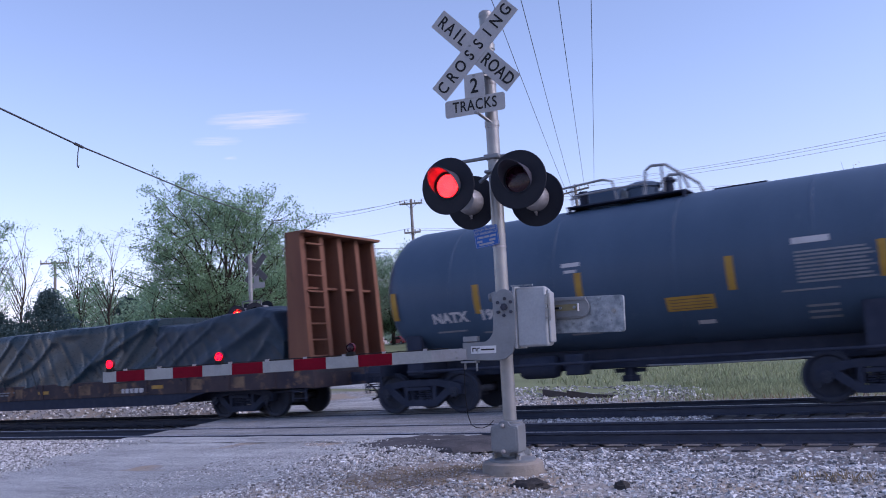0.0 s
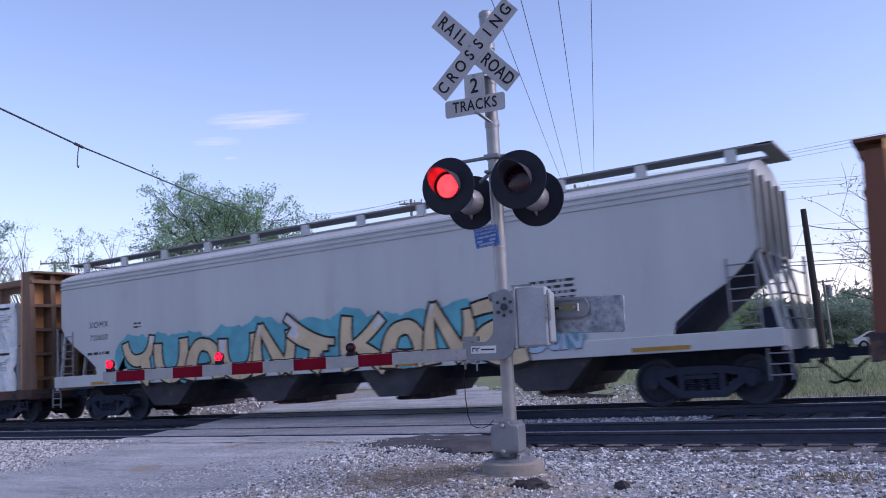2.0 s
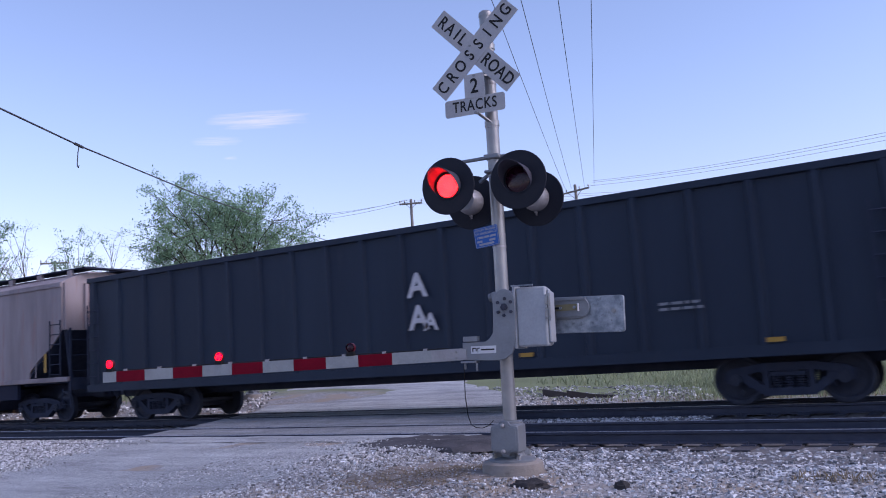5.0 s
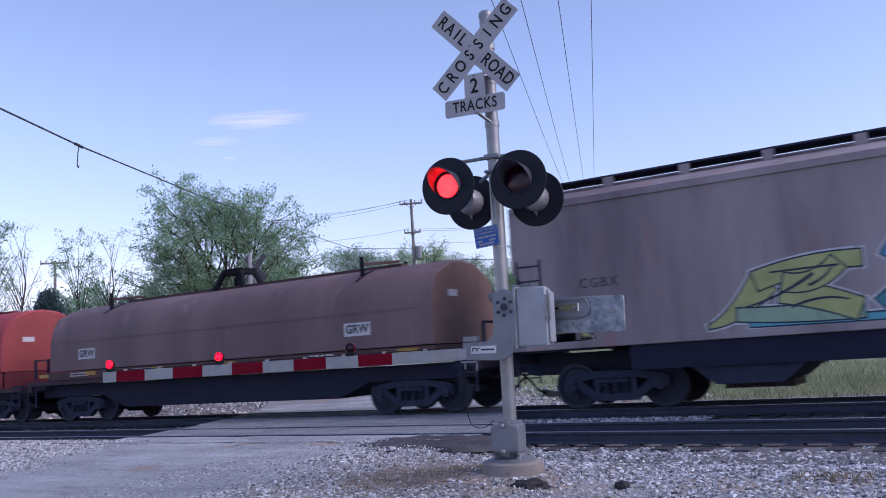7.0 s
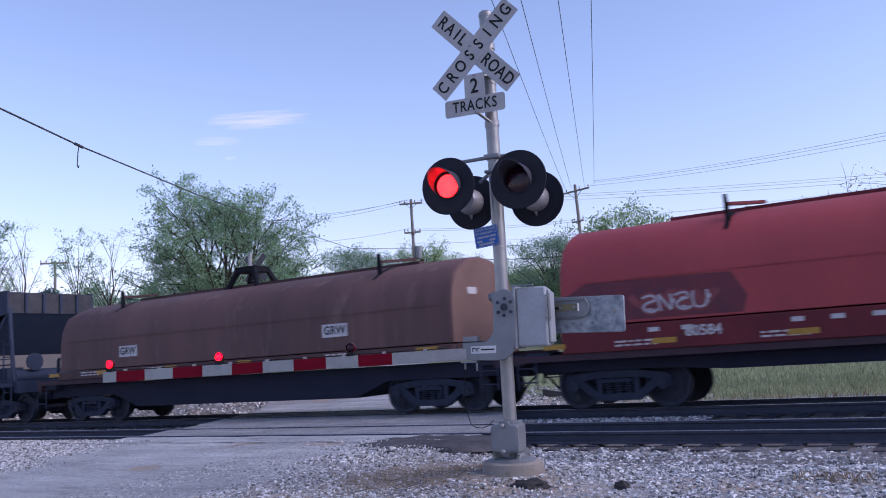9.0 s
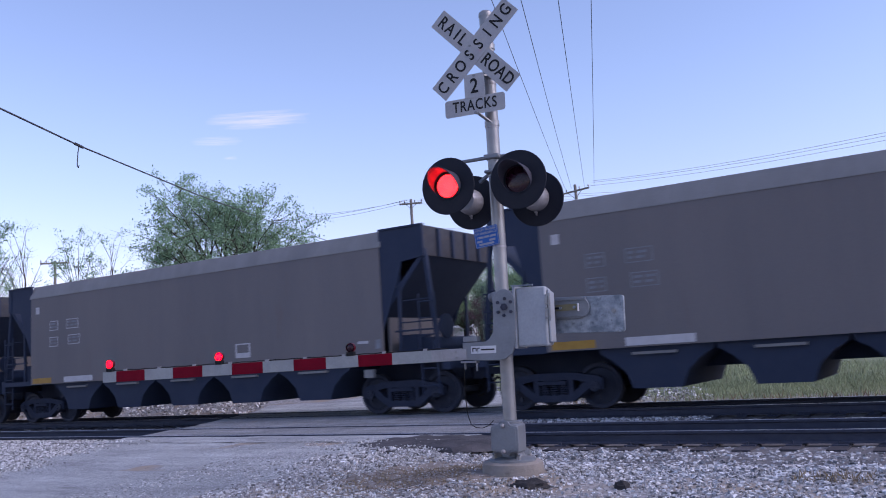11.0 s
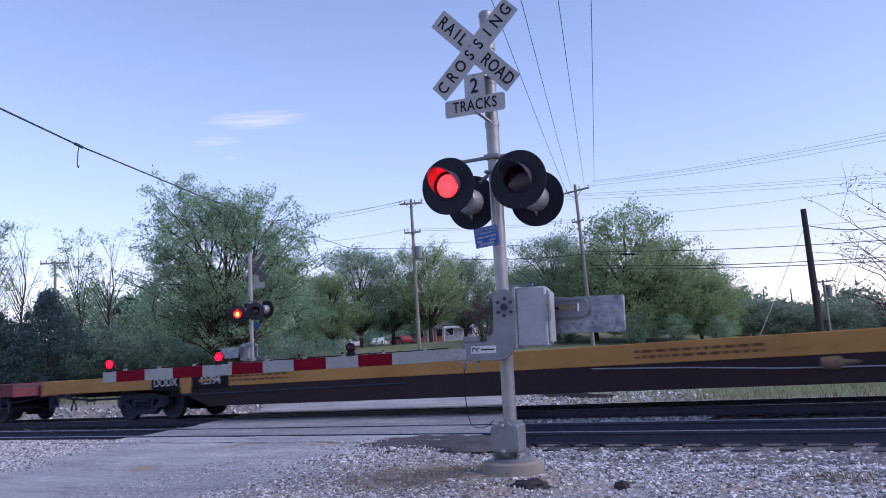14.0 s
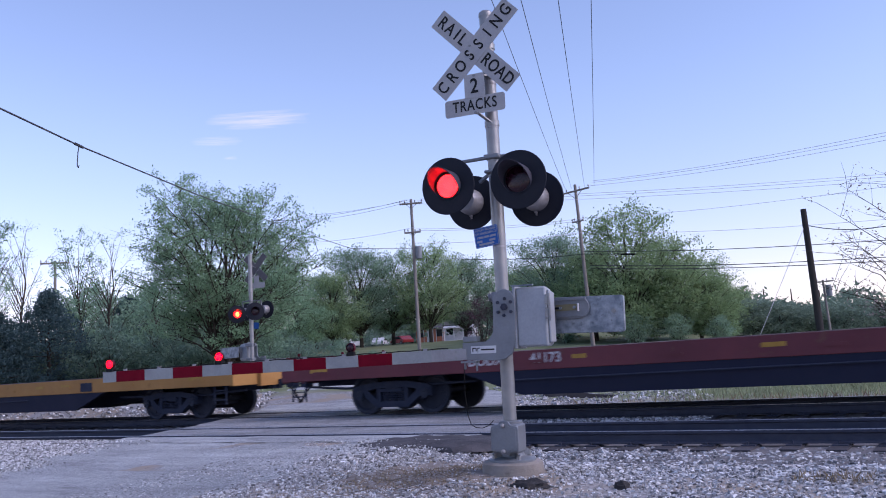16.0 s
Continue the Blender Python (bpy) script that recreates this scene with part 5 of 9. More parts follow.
# ---- flat cars ----
def flat_deck(c, half, deck_z, edge_mat, under_mat, belly, edge=0.36, shallow=3.4, deep=0.35, front=None):
    """Deck with side sills: a shallow strip over the trucks and a deep girder between them."""
    front = front or shallow
    part("deck", Geo().box(-half, half, -1.5, 1.5, deck_z - 0.09, deck_z), TIMBER, c, "worn plank deck")
    for s in (-1, 1):
        y0, y1 = sorted((s * 1.55, s * 1.40))
        part("side_sill", Geo().box(-half, half, y0, y1, deck_z - edge, deck_z + 0.02), edge_mat, c, bevel=0.012)
        y0, y1 = sorted((s * 1.53, s * 1.42))
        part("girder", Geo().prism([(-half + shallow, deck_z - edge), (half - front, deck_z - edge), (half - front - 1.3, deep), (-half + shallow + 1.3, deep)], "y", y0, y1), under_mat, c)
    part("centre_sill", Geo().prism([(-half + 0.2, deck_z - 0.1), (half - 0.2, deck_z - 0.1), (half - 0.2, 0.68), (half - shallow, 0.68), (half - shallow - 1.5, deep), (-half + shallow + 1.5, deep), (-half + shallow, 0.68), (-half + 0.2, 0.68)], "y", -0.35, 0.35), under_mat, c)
    for s in (-1, 1):
        x0, x1 = sorted((s * half, s * (half - 0.14)))
        part("end_sill", Geo().box(x0, x1, -1.53, 1.53, deck_z - edge - 0.02, deck_z + 0.03), edge_mat, c, bevel=0.015)
        for sy in (-1, 1):
            part("step", ladder(Geo(), s * (half - 0.5) - 0.2, s * (half - 0.5) + 0.2, sy * 1.5, 0.38, deck_z - edge, 2), STEEL_DARK, c)
        part("brake_pipe", Geo().tube([(s * (half - 0.2), -0.9, 0.7), (s * (half - 1.5), -1.0, 0.62), (s * (half - shallow), -1.0, 0.66)], 0.03, 6), STEEL_DARK, c)


def side_plates(c, rows, z0, z1, material, y=-1.553, name="reflector"):
    for x0, x1 in rows:
        part(name, Geo().box(x0, x1, y - 0.004, y + 0.002, z0, z1), material, c)


def bulkhead(c, x, face, width, height, deck_z, material, side_mat, t=0.5, shoulder=0.0, ladder_side=False):
    """End wall of posts and a plate; face: the side (+1 or -1) on which the plate lies."""
    g = Geo().prism([(-width / 2, deck_z), (width / 2, deck_z), (width / 2, height - shoulder), (width / 2 - shoulder * 1.2, height), (-width / 2 + shoulder * 1.2, height), (-width / 2, height - shoulder)], "x", *sorted((x + face * (t / 2 - 0.07), x + face * t / 2)))
    p = part("bulkhead", g, material, c, "upright steel end bulkhead")
    for k in range(5):
        y = -width / 2 + 0.08 + (width - 0.16) * k / 4
        z = height - (shoulder if k in (0, 4) else 0)
        part("bulkhead_post", Geo().prism([(x - face * t / 2, deck_z), (x + face * (t / 2 - 0.07), deck_z), (x + face * (t / 2 - 0.07), z), (x - face * t / 5, z)], "y", y - 0.08, y + 0.08), side_mat, p)
    if ladder_side:
        for k in range(8):
            z = deck_z + 0.3 + (height - deck_z - 0.55) * k / 7
            part("rung", Geo().cyl((x - face * t * 0.38, -width / 2 + 0.1, z), (x - face * t * 0.38, -width / 2 + 0.7, z), 0.025, n=8), side_mat, p)
        z = deck_z + 0.6 * (height - deck_z)
        part("bulkhead_rib", Geo().box(*sorted((x - face * t * 0.1, x + face * (t / 2 - 0.07))), -width / 2 + 0.1, width / 2 - 0.1, z - 0.03, z + 0.03), side_mat, p)
    for k in range(0 if ladder_side else 5):
        z = deck_z + 0.35 + (height - deck_z - 0.6) * k / 4
        part("bulkhead_rib", Geo().box(*sorted((x - face * t * 0.32, x + face * (t / 2 - 0.07))), -width / 2 + 0.03, width / 2 - 0.03, z - 0.05, z + 0.05), side_mat, p)
    part("bulkhead_cap", Geo().box(x - t / 2, x + t / 2 + 0.004, -width / 2 + shoulder * 1.2, width / 2 - shoulder * 1.2, height, height + 0.06), side_mat, p)
    return p


def tarp_load(c, x0, x1, prof, deck_z, seed, material, label, half_w=1.45):
    """A load under a tarpaulin: prof gives its height along the car; long slanting creases run down its sides."""
    n, side = int((x1 - x0) * 26), 24
    g = Geo()

    def crease(u, w):
        return 1 - min(1.0, abs(noise.noise((u, w, seed))) * 3.2)

    for i in range(n + 1):
        x = x0 + (x1 - x0) * i / n
        for (a, ha), (b, hb) in zip(prof, prof[1:]):
            if a <= x <= b:
                h = ha + (hb - ha) * (x - a) / (b - a)
        top = deck_z + h + 0.03 * noise.noise((x * 0.8, seed, 0))
        w = half_w
        ring = [(-w - 0.05 + 0.07 * k / side, deck_z - 0.03 + (top - 0.1 - deck_z) * k / side) for k in range(side)]
        ring += [(-w + 0.07, top - 0.05), (-w + 0.2, top - 0.01), (-0.5, top + 0.03), (0.5, top + 0.03), (w - 0.3, top), (w - 0.05, top - 0.1), (w + 0.03, deck_z + 0.01)]
        for k, (y, z) in enumerate(ring):
            d = 0.05 * noise.noise((x * 0.7 + z * 0.5, z * 0.6, seed + 5)) + 0.075 * crease(x * 0.42 - z * 0.75, z * 0.22 + x * 0.05) ** 2 + 0.045 * crease(x * 1.0 - z * 1.3, z * 0.5 + x * 0.1) ** 2 + 0.03 * crease(x * 1.6 + z * 1.1, z * 0.7) ** 3
            near = 1.0 if k < side else 0.3
            g.v.append((x, y + d * near * (1 if y > 0 else -1), z + (0.25 * d if k >= side - 1 else (0.05 * noise.noise((x * 2.3, seed, 4)) if k == 0 else 0))))
    r = side + 7
    g.f = [(i * r + k, (i + 1) * r + k, (i + 1) * r + k + 1, i * r + k + 1) for i in range(n) for k in range(r - 1)]
    g.f += [tuple(range(r)), tuple(range(n * r + r - 1, n * r - 1, -1))]
    t = tagged(part("tarpaulin_load", g, material, None, smooth=50), label, "tarpaulin", "covered loads on the flat car")
    hem = Geo()
    for a in range(int((x1 - x0) / 1.6)):
        x = x0 + 0.8 + 1.6 * a
        hem.bar((x, -half_w - 0.15, deck_z + 0.5), (x + 0.25, -half_w - 0.11, deck_z - 0.1), 0.02, 0.02, up=(1, 0, 0))
        part("tie_rope", hem, TARP, t)
        hem = Geo()
    return t


RIDERS = []


def bulkhead_flat():
    c = new_car("bulkhead_flat_car", "rusty bulkhead flat car carrying a tarpaulin-covered load", -23.45, (-7.6, 7.6), 10.5)
    flat_deck(c, 10.4, 1.12, RUST_SILL, STEEL_DARK, 0.4, edge=0.42, shallow=3.6, deep=0.42)
    bulkhead(c, 9.95, -1, 3.0, 4.36, 1.12, ORANGE_RUST, ORANGE_RUST, t=0.66, ladder_side=True)
    b = bulkhead(c, -10.05, 1, 2.66, 4.36, 1.12, ORANGE_PANEL, ORANGE_RUST, t=0.55, shoulder=0.22)
    # pale blue bubble lettering on the rear bulkhead's inner plate
    def on_plate(u, v, d):
        return (-9.773 + d, u, v)
    rim, body = Geo(), Geo()
    bubbles = ((-1.0, 3.2, -1.28, 2.7, -0.72, 2.25, 0.46, 0.22), (-0.92, 3.35, -0.62, 3.0, -0.66, 2.35, 0.40, 0.40), (-0.5, 3.2, -0.52, 2.7, -0.3, 2.3, 0.36, 0.42),
               (-0.1, 3.2, -0.12, 2.8, -0.12, 2.75, 0.40, 0.36), (-0.08, 2.62, 0.32, 2.6, 0.12, 2.25, 0.36, 0.42), (0.42, 3.2, 0.22, 2.9, 0.45, 2.72, 0.42, 0.36),
               (0.5, 2.66, 0.62, 2.5, 0.5, 2.22, 0.38, 0.42), (0.95, 2.72, 1.0, 2.5, 0.98, 2.15, 0.34, 0.40), (1.02, 3.02, 1.12, 3.04, 1.2, 3.12, 0.12, 0.12))
    for k, q in enumerate(bubbles):
        brush(rim, q, on_plate, 0.05, 0.002 + 0.0012 * k, True)
        brush(body, q, on_plate, 0.0, 0.0026 + 0.0012 * k, True)
    gr = tagged(part("graffiti", body, SPRAY["ice"], b, "pale blue bubble lettering", smooth=0), "pale blue bubble lettering", kind="stuff")
    tagged(part("outline", rim, SPRAY["ink"], gr, smooth=0), kind="stuff")
    part("paint_stripe", Geo().box(-9.776, -9.771, -0.10, 0.03, 3.5, 4.3), TAPE_PALE, b, "pale worn stripe")
    side_plates(c, [(-6.87, -6.29), (-3.81, -3.35), (-0.2, 0.3), (4.81, 5.25)], 0.86, 0.95, YELLOW_TAPE)
    label_block(c, 3.58, 4.62, 0.72, 0.96, -1.55, 1, STENCIL, 3)
    label_block(c, -5.64, -5.03, 0.74, 0.96, -1.55, 2, STENCIL, 8)
    label_block(c, -4.26, -3.07, 0.70, 0.84, -1.55, 1, STENCIL, 5)
    label_block(c, -2.6, -1.4, 0.85, 1.0, -1.55, 2, GREY_STENCIL, 5)
    for k in range(13):
        x = -9.2 + 1.53 * k
        part("stake_pocket", Geo().box(x - 0.06, x + 0.06, -1.59, -1.55, 0.74, 1.12), RUST_SILL, c)
        part("rust_patch", Geo().box(x + 0.2, x + 0.65 + 0.1 * math.sin(k), -1.5535, -1.5505, 0.78, 1.05), TAN_PATCH if k % 3 else RUST_SILL, c)
    for x0, x1, prof, seed, m, lb in (
            (-9.4, -5.95, [(-9.4, 0.75), (-7.9, 0.8), (-6.6, 1.2), (-5.95, 1.26)], 2.0, TARP, "low load under a creased black tarpaulin"),
            (-6.1, 4.95, [(-6.1, 1.57), (4.7, 1.62), (4.95, 1.56)], 3.7, TARP, "long load wrapped in a creased black tarpaulin"),
            (4.9, 9.42, [(4.9, 1.42), (6.2, 1.36), (7.3, 1.5), (8.5, 1.6), (9.1, 1.45), (9.42, 0.9)], 6.1, TARP_DUSTY, "rounded load under a dusty black tarpaulin")):
        RIDERS.append((tarp_load(c, x0, x1, prof, 1.12, seed, m, lb), -23.45))


def covered_hopper(name, label, centre, half, trucks, paint, roof_z, pockets, ribs, panel):
    walk_z = roof_z + (0.0 if panel else -0.09)
    c = new_car(name, label, centre, trucks, half + 0.1)
    top, body = roof_z - 0.38, half - 0.35
    # side outline with cut-away lower corners
    def outline(s):
        cut = [(body - 0.0, 2.75), (body - 0.15, 2.55), (body - 0.55, 2.2), (body - 1.15, 1.85), (body - 1.55, 1.55), (body - 1.6, 1.32)]
        pts = [(body, top)] + cut + [(-x, z) for x, z in reversed(cut)] + [(-body, top)]
        return pts
    for s in (-1, 1):
        part("side_sheet", Geo().prism(outline(s), "y", *sorted((s * 1.50, s * 1.46))), paint, c, "long slab side of the hopper")
    # roof: shallow arch
    n, g = 10, Geo()
    arch = [(-1.50 + 3.0 * k / n, top + 0.36 * math.sin(math.pi * k / n) ** 0.8) for k in range(n + 1)]
    g.prism(arch + [(1.50, top - 0.06), (-1.50, top - 0.06)], "x", -body, body)
    part("roof", g, paint, c)
    # inner ends: upper end sheets and slope sheets
    for s in (-1, 1):
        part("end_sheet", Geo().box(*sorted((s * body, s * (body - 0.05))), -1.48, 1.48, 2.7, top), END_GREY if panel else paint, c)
        part("slope_sheet", Geo().prism([(s * body, 2.75), (s * (body - 1.9), 1.2), (s * (body - 1.9), 1.12), (s * (body - 0.05), 2.66)], "y", -1.46, 1.46), STEEL_DARK, c)
        g = Geo().box(*sorted((s * (half), s * (half - 0.12))), -1.45, 1.45, 0.95, 1.3)
        g.box(*sorted((s * half, s * (body - 1.5))), -1.3, 1.3, 1.16, 1.2)
        for y in (-1.35, -0.6, 0.6, 1.35):
            g.bar((s * (half - 0.1), y, 1.2), (s * (body - 0.05), y, 2.9), 0.07, 0.07)
        part("end_frame", g, paint if panel else STEEL_DARK, c)
        for y in (-1.40, -0.72, 0.0, 0.72, 1.40):
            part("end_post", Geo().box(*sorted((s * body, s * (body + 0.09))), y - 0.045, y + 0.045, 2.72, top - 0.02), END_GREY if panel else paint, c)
        for z in (1.5, 1.95, 2.4):
            part("grab_rail", Geo().cyl((s * (half - 0.06), -1.42, z), (s * (half - 0.06), 1.42, z), 0.016, n=6), GREY_STENCIL if panel else STEEL_DARK, c)
        for y in (-1.42, 1.42):
            part("corner_post", Geo().bar((s * (half - 0.06), y, 1.2), (s * (half - 0.06), y, 2.75), 0.05, 0.05, up=(1, 0, 0)), GREY_STENCIL if panel else STEEL_DARK, c)
        rung = GREY_STENCIL if panel else STEEL_DARK
        for sy in (-1, 1):
            part("step", ladder(Geo(), s * (half - 0.12) - 0.25, s * (half - 0.12) + 0.12, sy * 1.46, 0.45, 1.0, 3), rung, c)
            lo, hi, zt = *sorted((s * (body - 0.55), s * (body - 0.05))), 3.0 if not panel else 2.6
            ld = part("ladder", Geo().tube([(lo, sy * 1.52, 1.3), (lo, sy * 1.52, zt)], 0.018, 6), rung, c)
            part("stile", Geo().tube([(hi, sy * 1.52, 1.3), (hi, sy * 1.52, zt)], 0.018, 6), rung, ld)
            for k in range(6):
                z = 1.42 + (zt - 1.54) * k / 5
                part("rung", Geo().tube([(lo, sy * 1.52, z), (hi, sy * 1.52, z)], 0.014, 6), rung, ld)
        part("brake_cylinder", Geo().cyl((s * (half - 0.5), -0.3, 1.55), (s * (half - 0.5), 0.5, 1.55), 0.2, n=14), STEEL_DARK, c)
        part("brake_valve", Geo().box(s * (half - 0.4) - 0.15, s * (half - 0.4) + 0.15, 0.6, 1.1, 1.2, 1.7), STEEL_DARK, c, bevel=0.02)
    for s in (-1, 1):
        part("side_sill", Geo().box(-half + 0.05, half - 0.05, *sorted((s * 1.54, s * 1.42)), 1.02 if panel else 1.20, 1.34), paint, c, bevel=0.015)
        if ribs:
            for k, z in enumerate((top - 0.05, top - 0.16, top - 0.27)):
                part("side_rib", Geo().prism([(s * 1.50, z - 0.035), (s * 1.535, z - 0.015), (s * 1.535, z + 0.015), (s * 1.50, z + 0.035)], "x", -body, body), paint, c)
        else:
            part("side_rib", Geo().box(-body, body, *sorted((s * 1.50, s * 1.545)), top - 0.14, top - 0.02), paint, c)
            for k in range(7):
                x = -body + 2 * body * (k + 0.5) / 7
                part("panel_seam", Geo().box(x - 0.03, x + 0.03, *sorted((s * 1.50, s * 1.506)), 1.36, top - 0.15), paint, c)
    # running board on brackets
    part("running_board", Geo().box(-body - 0.35, body + 0.35, -0.95, -0.35, walk_z + 0.125, walk_z + 0.16).box(-body - 0.35, body + 0.35, 0.35, 0.95, walk_z + 0.11, walk_z + 0.16)
         .box(-body - 0.35, -body - 0.05, -0.95, 0.95, walk_z + 0.112, walk_z + 0.158).box(body + 0.05, body + 0.35, -0.95, 0.95, walk_z + 0.112, walk_z + 0.158), COAL_TRIM if panel else STEEL_DARK, c, "grated roof walkway")
    for k in range(12):
        x = -body + 0.4 + (2 * body - 0.8) * k / 11
        for y0 in (-0.97, 0.87):
            part("walkway_bracket", Geo().box(x - 0.1, x + 0.1, y0, y0 + 0.1, walk_z - 0.14, walk_z + 0.12), paint, c)
    part("roof_hatch", Geo().box(-body + 0.5, body - 0.5, -0.25, 0.25, roof_z - 0.06, roof_z + 0.05), paint, c, bevel=0.03)
    # discharge pockets
    for x, w in pockets:
        p = part("hopper_pocket", Geo().prism([(x - w, 1.04), (x + w, 1.04), (x + w * 0.42, 0.42), (x - w * 0.42, 0.42)], "y", -1.38, 1.38), POCKET_GREY if panel else STEEL_DARK, c, "dark sloping discharge hopper")
        part("outlet_gate", Geo().box(x - w * 0.45, x + w * 0.45, -0.6, 0.6, 0.30, 0.43).cyl((x, -1.25, 0.38), (x, -0.5, 0.38), 0.03, n=6), RUST_SILL, p)
    part("centre_sill", Geo().box(-half + 0.1, half - 0.1, -0.25, 0.25, 0.72, 1.12), STEEL_DARK, c)
    if not panel:
        part("side_girder", Geo().box(-half + 2.6, half - 2.6, -1.46, -1.36, 0.74, 1.2).box(-half + 2.6, half - 2.6, 1.36, 1.46, 0.74, 1.2), FLAT_DARK, c, "deep dark girder under the side sheets")
    return c


def white_hopper():
    c = covered_hopper("covered_hopper_car", "pale grey covered hopper car with cream and cyan graffiti", -45.2, 10.15, (-8.25, 8.5), HOPPER_GREY, 4.52,
                       ((-5.5, 1.1), (-1.8, 1.0), (1.85, 0.95), (5.5, 1.1)), True, True)
    sprayed_word(c, ("horn", "cup", "arch", "cup", "zig", "flag"), -6.9, 0.3, 1.05, 2.2, -1.545, 11, "cyan", ("cream",))
    sprayed_word(c, ("kick", "arch", "zig", "snake"), 0.65, 5.15, 1.05, 2.2, -1.545, 23, "cyan", ("cream",), rise=-0.1)
    sprayed_word(c, ("snake", "cup", "zig"), 5.3, 6.4, 1.2, 1.6, -1.545, 31, "cyan", ("ice",), rim="violet")
    wedge = Geo().prism([(-7.5, 1.05), (-6.5, 1.05), (-6.5, 2.1), (-6.85, 1.95)], "y", -1.546, -1.5455)
    part("paint_fade", wedge, SPRAY["cyan"], c, "cyan paint fading out at the word's edge")
    letters("XOMX", 0.24, DARK_STENCIL, c, facing(-8.1, -1.503, 2.72), spacing=1.3)
    letters("720800", 0.22, DARK_STENCIL, c, facing(-8.1, -1.503, 2.36), spacing=1.2)
    label_block(c, -8.6, -7.6, 1.85, 2.0, -1.502, 1, DARK_STENCIL, 2)
    label_block(c, -6.6, -6.3, 2.5, 2.7, -1.502, 2, DARK_STENCIL, 6)
    label_block(c, 5.4, 6.4, 2.15, 2.6, -1.502, 4, DARK_STENCIL, 7)
    side_plates(c, [(7.4, 8.5), (2.1, 2.6), (-2.6, -2.1), (-8.4, -7.6)], 1.06, 1.14, YELLOW_TAPE, -1.545)


def brown_hopper():
    c = covered_hopper("covered_hopper_car", "rust-brown covered hopper car with green and blue graffiti", -112.35, 9.1, (-7.0, 7.0), HOPPER_BROWN, 4.5,
                       ((-4.45, 1.35), (0.05, 1.35), (4.55, 1.35)), False, False)
    mural(c, -1.502, (
        ((-4.3, 1.43, -1.5, 1.40, 1.15, 1.44, 0.10, 0.12), "cyan"),
        ((-5.0, 1.42, -4.5, 1.55, -4.0, 2.15, 0.05, 0.50), "lime"), ((-4.5, 1.60, -3.6, 1.52, -2.5, 1.56, 0.22, 0.30), "mint"),
        ((-3.75, 1.95, -3.2, 1.85, -2.55, 1.55, 0.40, 0.36), "lime"), ((-4.15, 2.15, -3.3, 2.42, -2.45, 2.38, 0.34, 0.26), "lime"),
        ((-3.7, 2.1, -3.2, 1.95, -2.8, 2.35, 0.30, 0.30), "lime"),
        ((-2.2, 1.55, -1.7, 2.0, -1.2, 1.6, 0.36, 0.40), "teal"), ((-2.1, 2.5, -1.72, 2.22, -1.35, 2.45, 0.22, 0.30), "blue"), ((-1.9, 2.1, -1.5, 2.25, -1.1, 2.1, 0.3, 0.3), "blue"),
        ((-0.75, 2.4, -0.6, 2.0, -0.35, 1.6, 0.34, 0.34), "lime"), ((-1.25, 2.47, -0.8, 2.40, -0.15, 2.45, 0.30, 0.34), "lime"),
        ((0.1, 2.2, -0.25, 1.85, 0.25, 1.58, 0.30, 0.36), "teal"), ((0.3, 1.62, 0.75, 1.95, 1.1, 1.62, 0.26, 0.22), "ice"),
        ((0.75, 2.5, 0.55, 2.1, 0.15, 1.62, 0.30, 0.34), "lime"), ((-0.1, 2.52, 0.4, 2.5, 0.98, 2.76, 0.34, 0.12), "lime")),
        ((-4.35, 1.72, -3.8, 1.82, -3.2, 2.2, 0.03, 0.06), (-3.6, 1.66, -3.1, 1.86, -2.7, 1.72, 0.05, 0.03), (-3.9, 2.28, -3.3, 2.3, -2.8, 2.3, 0.03, 0.04), (-3.3, 2.0, -3.0, 2.1, -2.9, 2.3, 0.05, 0.03),
         (-1.9, 2.2, -1.6, 2.3, -1.35, 2.25, 0.05, 0.03), (-1.0, 2.3, -0.7, 2.2, -0.3, 2.28, 0.03, 0.05), (-0.6, 1.9, -0.5, 1.75, -0.4, 1.65, 0.03, 0.05), (0.2, 2.35, 0.5, 2.3, 0.7, 2.4, 0.03, 0.05), (0.2, 1.8, 0.5, 1.75, 0.9, 1.8, 0.04, 0.04)),
        "yellow-green and blue sprayed lettering with white edges")
    sprayed_word(c, ("cup", "arch", "zig", "kick", "arch"), 1.25, 3.05, 1.42, 1.86, -1.502, 67, "frost", ("silver",), rim="dusky", tip="white", smudge="silver", rise=0.2)
    graffiti(c, 3.15, 3.9, 1.5, 1.9, -1.50, 3, 61, "dusky", ("silver", "silver"), line="violet", halo_w=0.04, stroke=0.06)
    blob = Geo()
    for k in range(7):
        m = len(blob.v)
        blob.v += [(0.66 + 0.16 * math.sin(2.4 * k) + 0.3 * math.cos(6.28319 * i / 12), -1.503 - 0.0002 * k, 2.95 + 0.09 * k - 0.25 + 0.13 * math.sin(6.28319 * i / 12)) for i in range(12)]
        blob.f.append(tuple(range(m, m + 12)))
    part("paint_blot", blob, SPRAY["dusky"], c, "faded dark green blot of paint", smooth=0)
    letters("CGBX", 0.26, DARK_STENCIL, c, facing(-7.0, -1.503, 2.42), spacing=1.2)
    label_block(c, -7.5, -6.5, 1.95, 2.15, -1.502, 1, DARK_STENCIL, 5)
    side_plates(c, [(-7.92, -7.80), (3.91, 4.03), (7.9, 8.02)], 1.5, 2.05, YELLOW_TAPE, -1.505)
    label_block(c, 4.6, 5.3, 1.7, 2.1, -1.502, 3, GREY_STENCIL, 9)


